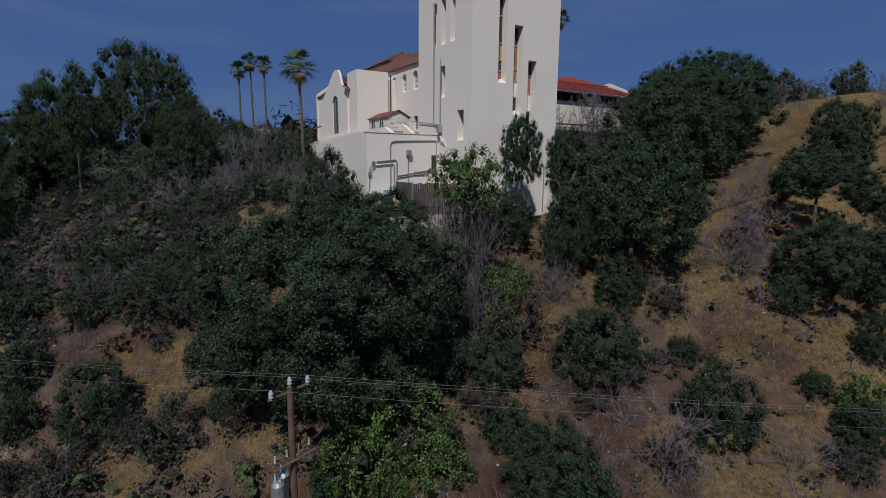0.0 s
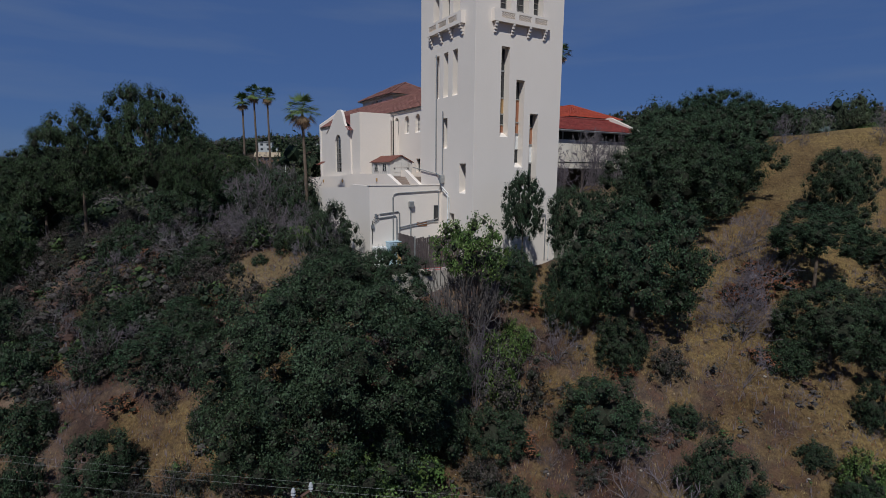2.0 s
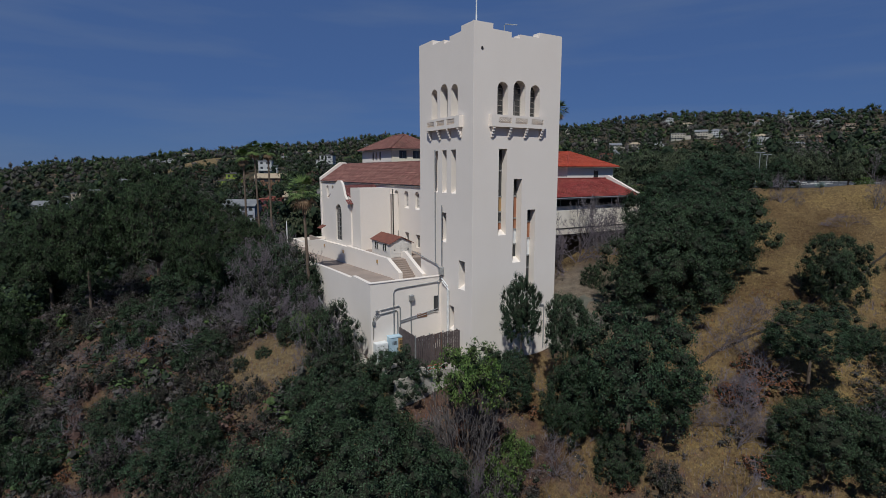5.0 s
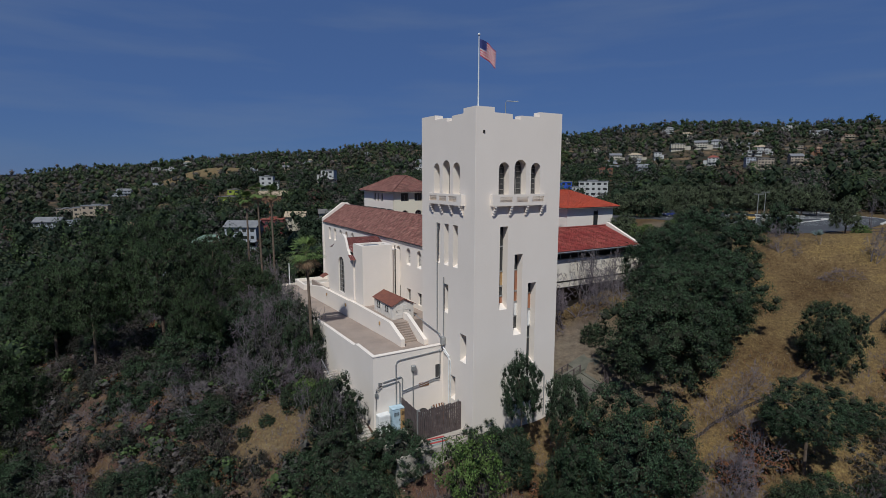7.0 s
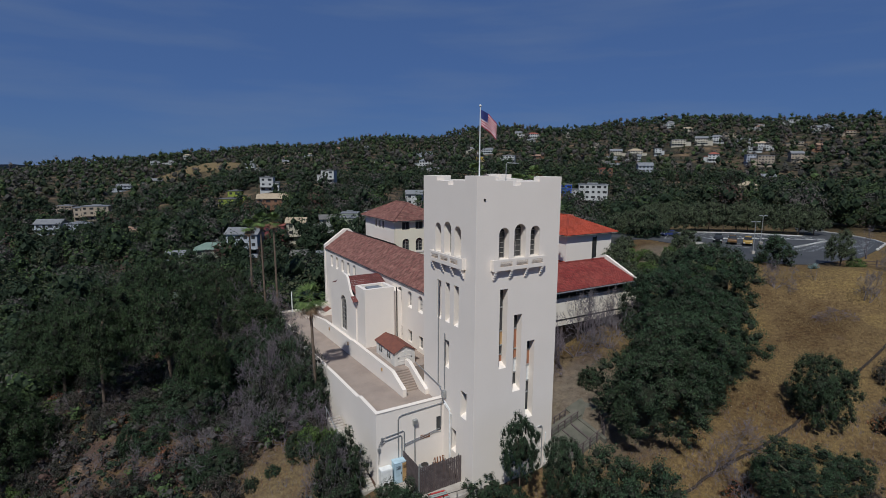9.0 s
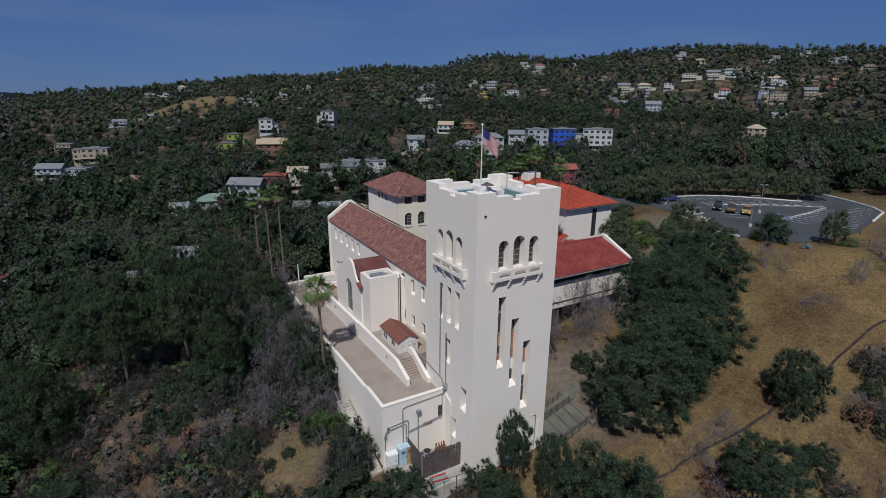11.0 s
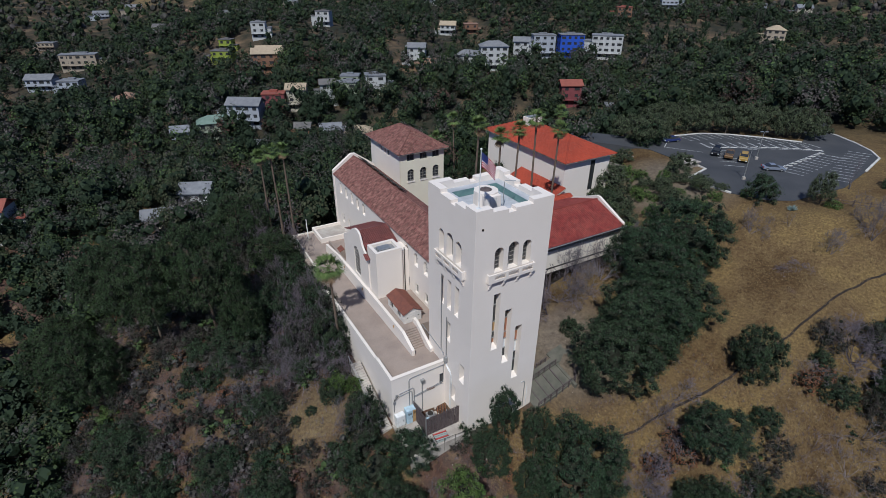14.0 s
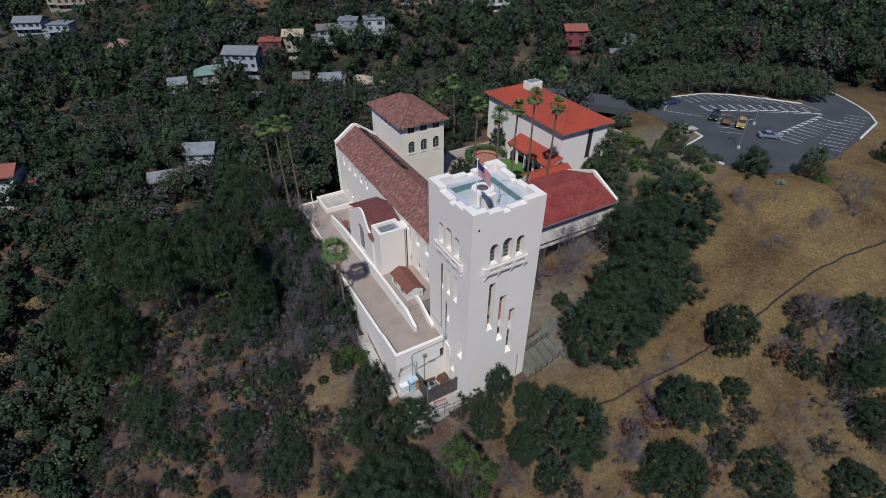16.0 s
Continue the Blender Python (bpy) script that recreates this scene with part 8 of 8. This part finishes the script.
PATH_TAN = material("tan_path_soil", (0.30, 0.235, 0.165), 0.95, alt=(0.22, 0.17, 0.12), scale=0.8, fine=12, bump_depth=0.02)
GARDEN_LINE = [(-70.0, 86.0), (-62.0, 82.0), (-54.5, 79.5), (-48.0, 81.5), (-40.5, 82.0), (-36.5, 79.0), (-34.0, 74.5)]
tagged(lying_strip("garden_path", GARDEN_LINE, 2.2, 0.1, PATH_TAN), "trodden tan path through the garden under the pines", "path", kind="structure")
edge_rg = random.Random(5)
for (x0, y0), (x1, y1) in zip(GARDEN_LINE[:5], GARDEN_LINE[1:5]):
    d = Vector((x1 - x0, y1 - y0)).normalized()
    for k in range(6):
        f = (k + edge_rg.uniform(0.2, 0.8)) / 6
        x, y = x0 + (x1 - x0) * f + d.y * 1.5, y0 + (y1 - y0) * f - d.x * 1.5
        bm = bmesh.new()
        bmesh.ops.create_icosphere(bm, subdivisions=2, radius=0.42)
        for v in bm.verts:
            v.co *= 1 + 0.22 * noise.noise(v.co * 3 + Vector((x, y, 0)))
            v.co.z *= 0.6
        st = tagged(finish("edging_stone", bm, ROCK), "pale rounded stone edging the garden path", "stone", "edging stones")
        st.matrix_world = pose(x, y, ground_at(x, y) + float(ripple(x, y)) + 0.14, 0, 0, edge_rg.uniform(0, 360))
cart = thing("garden_cart", "small red garden cart beside the path", "cart", pose(-60.0, 84.2, ground_at(-60.0, 84.2) + float(ripple(-60.0, 84.2)), 0, 0, 25))
bm = bmesh.new()
lo = [bm.verts.new((x * 0.75, y * 0.45, 0.45)) for x, y in ((-1, -1), (1, -1), (1, 1), (-1, 1))]
hi = [bm.verts.new((x * 0.95, y * 0.6, 1.0)) for x, y in ((-1, -1), (1, -1), (1, 1), (-1, 1))]
bm.faces.new(lo)
for k in range(4):
    bm.faces.new((lo[k - 1], lo[k], hi[k], hi[k - 1]))
part("tub", bm, RED_PAINT, cart)
for wx in (-0.5, 0.5):
    for wy in (-0.55, 0.55):
        bm = bmesh.new()
        bmesh.ops.create_cone(bm, cap_ends=True, segments=14, radius1=0.28, radius2=0.28, depth=0.12, matrix=pose(wx, wy, 0.28, 90, 0, 0))
        part("wheel", bm, TYRE, cart)
bm = bmesh.new()
tube(bm, [(0.75, 0, 0.5), (1.4, 0, 0.9), (1.6, 0, 1.1)], 0.03, 6)
part("handle", bm, IRON, cart)
AGAVE = material("agave_leaf", (0.16, 0.21, 0.20), 0.6, alt=(0.12, 0.17, 0.15), scale=2.0, island=0.2)
agave_rg = np.random.default_rng(88)
for x, y, r in ((-41.6, 86.2, 1.7), (-43.8, 87.0, 1.2), (-38.6, 85.0, 1.1), (58.5, 88.0, 1.3)):
    ag = thing("agave", "blue grey agave with stiff pointed leaves", "plant", pose(x, y, ground_at(x, y) + float(ripple(x, y))), "agaves")
    for k in range(26):
        bm = bmesh.new()
        a, el = 2.4 * k, radians(20 + 55 * agave_rg.random())
        d = Vector((math.cos(a) * math.cos(el), math.sin(a) * math.cos(el), math.sin(el)))
        ln_ = r * agave_rg.uniform(0.8, 1.1)
        tube(bm, [d * 0.05, d * 0.45 * ln_, d * ln_ + Vector((0, 0, -0.08 * ln_))], [0.07 * r, 0.085 * r, 0.008], 5)
        part("leaf", bm, AGAVE, ag)

# ---- woods over the valley and the far hills ----
def woods_material():
    """Crowns that differ tree by tree: dark evergreens, dull greens, bare grey brown ones and a few fresh greens."""
    mat = material("mixed_woods", (0.03, 0.04, 0.02), 0.75, scale=0.09, fine=6, island=0.28, spec=0.15, grain=0.25, thin=0.1)
    nt = mat.node_tree
    at = nt.nodes.new("ShaderNodeAttribute")
    at.attribute_name = "tree"
    r = nt.nodes.new("ShaderNodeValToRGB")
    r.color_ramp.interpolation = "CONSTANT"
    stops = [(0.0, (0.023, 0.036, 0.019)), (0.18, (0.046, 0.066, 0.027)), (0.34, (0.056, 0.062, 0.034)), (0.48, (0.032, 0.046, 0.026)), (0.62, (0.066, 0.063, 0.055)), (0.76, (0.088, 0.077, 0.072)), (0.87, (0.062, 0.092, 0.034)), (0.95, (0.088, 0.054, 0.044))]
    while len(r.color_ramp.elements) < len(stops):
        r.color_ramp.elements.new(0.5)
    for e, (p, c) in zip(r.color_ramp.elements, stops):
        e.position, e.color = p, (*c, 1)
    nt.links.new(at.outputs["Fac"], r.inputs["Fac"])
    hsv = next(x for x in nt.nodes if x.bl_idname == "ShaderNodeHueSaturation")
    nt.links.new(r.outputs["Color"], hsv.inputs["Color"])
    return mat


WOODS = woods_material()


def woods(name, label, n, r0, r1, az0, az1, lumps, per, leaf, size, seed, keep, tall=1.0, shade=(0.0, 1.0), core=0.72, inner=0.05):
    """Many crowns in one mesh: each a cluster of leafy lumps with sprays of leaf about them; inner is the lumps' shade
    tone.
    """
    rg = np.random.default_rng(seed)
    az = np.radians(rg.uniform(az0, az1, n * 3))
    r = np.sqrt(rg.uniform(r0 ** 2, r1 ** 2, n * 3))
    x, y = r * np.sin(az), r * np.cos(az)
    ok = keep(x, y)
    hs = np.array(HOUSE_SPOTS)
    clear = np.where(np.hypot(hs[:, 0], hs[:, 1]) > 330, 16.0, 5.6)
    ok &= (np.hypot(x[:, None] - hs[:, 0], y[:, None] - hs[:, 1] + 0.5 * clear) / clear).min(1) > 1
    x, y = x[ok][:n], y[ok][:n]
    m = len(x)
    z = land(x, y)
    w = rg.uniform(size[0], size[1], m)
    h = w * rg.uniform(0.75, 1.25, m) * tall
    scale = np.stack([w, w, h], 1)
    # lumps stacked about the stem: wide low ones, smaller ones on top; leaf sprays cover them
    a = rg.uniform(0, 2 * math.pi, (m, lumps))
    up = np.linspace(0.28, 0.68, lumps)[None, :] + rg.uniform(-0.08, 0.08, (m, lumps))
    out = 0.25 * rg.uniform(0.3, 1.15, (m, lumps))
    off = np.stack([out * np.cos(a), out * np.sin(a), up], -1)
    rad = rg.uniform(0.2, 0.29, (m, lumps)) * (1.1 - 0.25 * up)
    base = np.stack([x, y, z - 0.3], 1)
    mid = (base[:, None, :] + off * scale[:, None, :]).reshape(-1, 3)
    lr = (rad[..., None] * np.stack([w, w, h * 0.9], 1)[:, None, :]).reshape(-1, 3)
    idx = np.repeat(np.arange(m * lumps), per)
    q = unit(rg.normal(size=(len(idx), 3)) + np.array([0, 0, 0.45]))
    pos = mid[idx] + q * lr[idx] * rg.uniform(0.8, 1.15, (len(idx), 1))
    lean = unit(q + 0.8 * (off.reshape(-1, 3)[idx] - [0, 0, 0.45]) + 0.3 * rg.normal(size=q.shape))
    sprays = leaf_quads(pos, lean, leaf * w[idx // lumps] * rg.uniform(0.6, 1.3, len(idx)), 1.2, rg)
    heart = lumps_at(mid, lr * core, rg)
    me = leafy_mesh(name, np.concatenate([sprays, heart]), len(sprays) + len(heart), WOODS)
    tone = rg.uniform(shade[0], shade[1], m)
    # lumps share one dark tone as painted shade inside crowns, unless inner is None
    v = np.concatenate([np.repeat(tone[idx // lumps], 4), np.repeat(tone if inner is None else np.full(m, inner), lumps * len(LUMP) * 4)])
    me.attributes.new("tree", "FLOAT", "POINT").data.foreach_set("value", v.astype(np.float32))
    return tagged(new(name, me), label, "woods", kind="stuff")


def off_lot(x, y):
    return np.hypot((x - 74) / 34, (y - 118) / 30) > 1.2


def valley(x, y):
    a, b = x - 1.037, y - 47.98
    c, s = math.cos(radians(33.2)), math.sin(radians(33.2))
    qa, qb = a * c + b * s, -a * s + b * c
    site_ = (qa > -14) & (qa < 63) & (qb > -3) & (qb < 65)
    return off_lot(x, y) & ~site_ & (y > 98 - 0.25 * np.minimum(0, x + 40)) & ~((x > 28) & (y < 140)) & (y > 100)


def patchy(scale, cut):
    def keep(x, y):
        v = np.sin(x / scale + 1.7 * np.sin(y / (scale * 1.7))) * np.sin(y / (scale * 0.8) + 1.3 * np.sin(x / (scale * 1.3)))
        grown = (v > cut) & (y > 150)
        for cx, cy, r in ((-345, 655, 62), (68, 515, 26), (121, 560, 30), (210, 438, 13), (325, 552, 15)):
            grown &= ((x - cx) / r) ** 2 + ((y - cy) / r) ** 2 > 1
        return grown
    return keep


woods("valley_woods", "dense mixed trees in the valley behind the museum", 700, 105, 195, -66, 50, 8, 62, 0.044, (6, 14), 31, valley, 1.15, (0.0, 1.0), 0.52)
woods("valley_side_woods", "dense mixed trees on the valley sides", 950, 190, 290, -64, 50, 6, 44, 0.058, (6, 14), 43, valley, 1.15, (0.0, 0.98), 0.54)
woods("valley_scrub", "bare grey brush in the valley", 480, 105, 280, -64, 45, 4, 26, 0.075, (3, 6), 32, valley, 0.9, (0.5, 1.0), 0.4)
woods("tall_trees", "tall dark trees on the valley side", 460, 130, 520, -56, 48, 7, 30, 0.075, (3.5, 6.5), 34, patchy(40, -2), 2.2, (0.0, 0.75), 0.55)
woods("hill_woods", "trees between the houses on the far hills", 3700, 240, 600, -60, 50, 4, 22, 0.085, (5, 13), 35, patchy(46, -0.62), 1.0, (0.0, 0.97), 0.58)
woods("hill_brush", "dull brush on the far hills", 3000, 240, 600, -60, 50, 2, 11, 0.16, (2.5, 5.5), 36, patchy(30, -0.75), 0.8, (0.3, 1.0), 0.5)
woods("ridge_woods", "trees along the distant ridges", 8500, 560, 1500, -60, 50, 2, 9, 0.13, (9, 19), 37, patchy(80, -0.97), 1.1, (0.0, 0.9), 0.75, None)
woods("ridge_brush", "dull brush on the distant slopes", 6500, 560, 1300, -60, 50, 1, 8, 0.2, (4, 8), 47, patchy(60, -0.9), 0.8, (0.2, 1.0), 0.6, None)
woods("west_woods", "trees on the wooded west flank", 430, 60, 170, -78, -36, 8, 34, 0.055, (5, 10), 38, lambda x, y: (y > 40) & ((x < -62) | (y > 96)), 1.1, (0.0, 0.97), 0.55)


def west_flank(x, y):
    a, b = x - 1.037, y - 47.98
    c, s = math.cos(radians(33.2)), math.sin(radians(33.2))
    qa, qb = a * c + b * s, -a * s + b * c
    return (x > -75) & (x < -8) & (y > 42) & (y < 100) & ~((qa > -10.5) & (qb > -2) & (qb < 66)) & (((x + 20) / 5) ** 2 + ((y - 50) / 4.5) ** 2 > 1)


def foot_slope(x, y):
    v = np.sin(x / 3.3 + 1.7 * np.sin(y / 2.9)) * np.sin(y / 2.6 + 1.3 * np.sin(x / 4.1))
    return (x > -60) & (x < 40) & (y > 20) & (y < 46) & (v > -0.1)


def east_slope(x, y):
    v = np.sin(x / 4.3 + 1.7 * np.sin(y / 3.9)) * np.sin(y / 3.6 + 1.3 * np.sin(x / 5.1))
    return (x > 20) & (x < 90) & (y > 32) & (y < 47 + 0.25 * (x - 24)) & (v > 0.05)


woods("west_brush", "tangled grey and rust brown brush on the west flank", 1100, 40, 130, -66, -3, 3, 22, 0.07, (1.8, 4.4), 39, west_flank, 0.75, (0.5, 1.0), 0.5, None)
woods("foot_brush", "low dry brush at the foot of the slope", 700, 20, 80, -75, 62, 2, 18, 0.085, (0.8, 2.0), 40, foot_slope, 0.6, (0.64, 1.0), 0.5, None)
woods("slope_brush", "dense grey and rust brown brush on the lower west slope", 420, 20, 90, -75, -8, 3, 20, 0.07, (1.4, 3.4), 42, lambda x, y: (x > -72) & (x < -7) & (y > 25) & (y < 46) & (((x + 26) / 6) ** 2 + ((y - 37) / 4) ** 2 > 1), 0.75, (0.5, 1.0), 0.5, None)
woods("east_brush", "low dry brush on the grassy east slope", 420, 40, 110, 20, 70, 2, 18, 0.085, (0.9, 2.4), 41, east_slope, 0.6, (0.5, 1.0), 0.5, None)


# ---- dry grass and litter on the open slopes ----
def tufts(name, label, n, x0, x1, y0, y1, keep, height, mat, seed):
    rg = np.random.default_rng(seed)
    x, y = rg.uniform(x0, x1, n * 3), rg.uniform(y0, y1, n * 3)
    ok = keep(x, y)
    x, y = x[ok][:n], y[ok][:n]
    z = land(x, y) + ripple(x, y)
    idx = np.repeat(np.arange(len(x)), 3)
    m = len(idx)
    a = rg.uniform(0, 2 * math.pi, m)
    lean = rg.uniform(0.15, 0.8, m)
    h = rg.uniform(height[0], height[1], m)
    base = np.stack([x[idx] + rg.normal(0, 0.12, m), y[idx] + rg.normal(0, 0.12, m), z[idx] - 0.04], 1)
    d = np.stack([np.cos(a) * lean, np.sin(a) * lean, np.ones(m)], 1) * h[:, None]
    s = np.stack([-np.sin(a), np.cos(a), np.zeros(m)], 1) * rg.uniform(0.012, 0.03, m)[:, None]
    ob = new(name, quad_mesh(name, np.stack([base - s, base + s, base + d + s * 0.2, base + d - s * 0.2], 1), mat))
    return tagged(ob, label, "grass", kind="stuff")


def grassy(x, y):
    v = np.sin(x / 3.1 + 1.9 * np.sin(y / 4.3)) * np.sin(y / 2.7 + 1.1 * np.sin(x / 5.1))
    return (v > -0.75) & ~((x > -12) & (x < 22) & (y > 47 + 0.45 * (x - 1)) & (y < 60 + 0.6 * x)) & off_lot(x, y)


tufts("dry_grass", "tufts of straw-coloured dry grass on the slope", 26000, 10, 82, 38, 98, grassy, (0.10, 0.34), GRASS_DRY, 61)
tufts("slope_grass", "sparse dry grass and weeds on the steep slope", 12000, -44, 36, 22, 52, grassy, (0.1, 0.3), GRASS_DRY, 62)
tufts("weed_litter", "brown dead weeds and leaf litter on the slope", 14000, -60, 40, 22, 62, grassy, (0.08, 0.25), LEAF_RUST, 63)
tufts("twig_litter", "grey broken twigs and dead stalks on the slope", 15000, -60, 62, 22, 60, grassy, (0.15, 0.55), TWIG_GREY, 64)
# stones lying on the open slope
stone_rg = random.Random(9)
bm = bmesh.new()
for k in range(130):
    x, y = stone_rg.uniform(-40, 34), stone_rg.uniform(24, 46)
    s = stone_rg.uniform(0.05, 0.16)
    bmesh.ops.create_icosphere(bm, subdivisions=1, radius=s, matrix=Matrix.Translation((x, y, ground_at(x, y) + float(ripple(x, y)) + 0.3 * s)) @ Matrix.Diagonal((1, stone_rg.uniform(0.6, 1.2), 0.6, 1)))
tagged(finish("scattered_stones", bm, ROCK), "pale stones scattered over the slope", "stones", kind="stuff")
for k, (a, b, h, w) in enumerate([(-9.0, 37.0, 4.0, 4.6), (-8.4, 40.5, 3.6, 4.4), (-8.8, 43.5, 3.2, 4.0), (-10.6, 33.5, 3.8, 4.5), (-11.5, 47.0, 4.5, 5.0), (-9.5, 50.5, 3.0, 3.6)]):
    p = site(a, b)
    plant("bush", "leafy green shrub beside the terrace kerb", "bush", [("trunk", TRUNKS[k % 3], 0, 1), ("foliage", (GREEN if k in (0, 3) else BUSH)[k % 3], 0.0, 1.0)], p.x, p.y, w, h + 1.5, k * 61, 0.2, "terrace shrubs")
for k, (a, b, h, w) in enumerate([(-10.5, 30.0, 5.0, 5.5), (-11.5, 25.5, 5.2, 6.0), (-10.0, 22.0, 4.6, 4.6), (-13.0, 28.0, 5.0, 6.0)]):
    p = site(a, b)
    put("dead", p.x, p.y, h, w, k)
    put("scrub", p.x + 1.0, p.y + 1.2, h * 0.55, w * 0.7, k)

for k, (x, y, h, w) in enumerate([(15.5, 70.0, 7.5, 8.5), (19.0, 72.5, 8.0, 9.0), (23.0, 75.0, 7.5, 8.5), (26.5, 78.5, 7.0, 8.0), (13.5, 68.0, 6.0, 7.0), (30.0, 82.0, 6.0, 7.0), (-23.5, 63.0, 5.0, 6.5), (-27.5, 60.0, 4.6, 6.0), (-19.5, 57.0, 4.0, 5.5), (24.0, 44.0, 5.0, 6.5), (61.0, 60.0, 6.0, 8.0), (-31.0, 57.0, 5.0, 6.5)]):
    put("hazy", x, y, h, w, k)
bare_rg = random.Random(31)
for k in range(26):
    x, y = bare_rg.uniform(-34, 34), bare_rg.uniform(132, 200)
    put("snag" if k % 3 else "hazy", x, y, bare_rg.uniform(8, 13), bare_rg.uniform(6, 9), k)
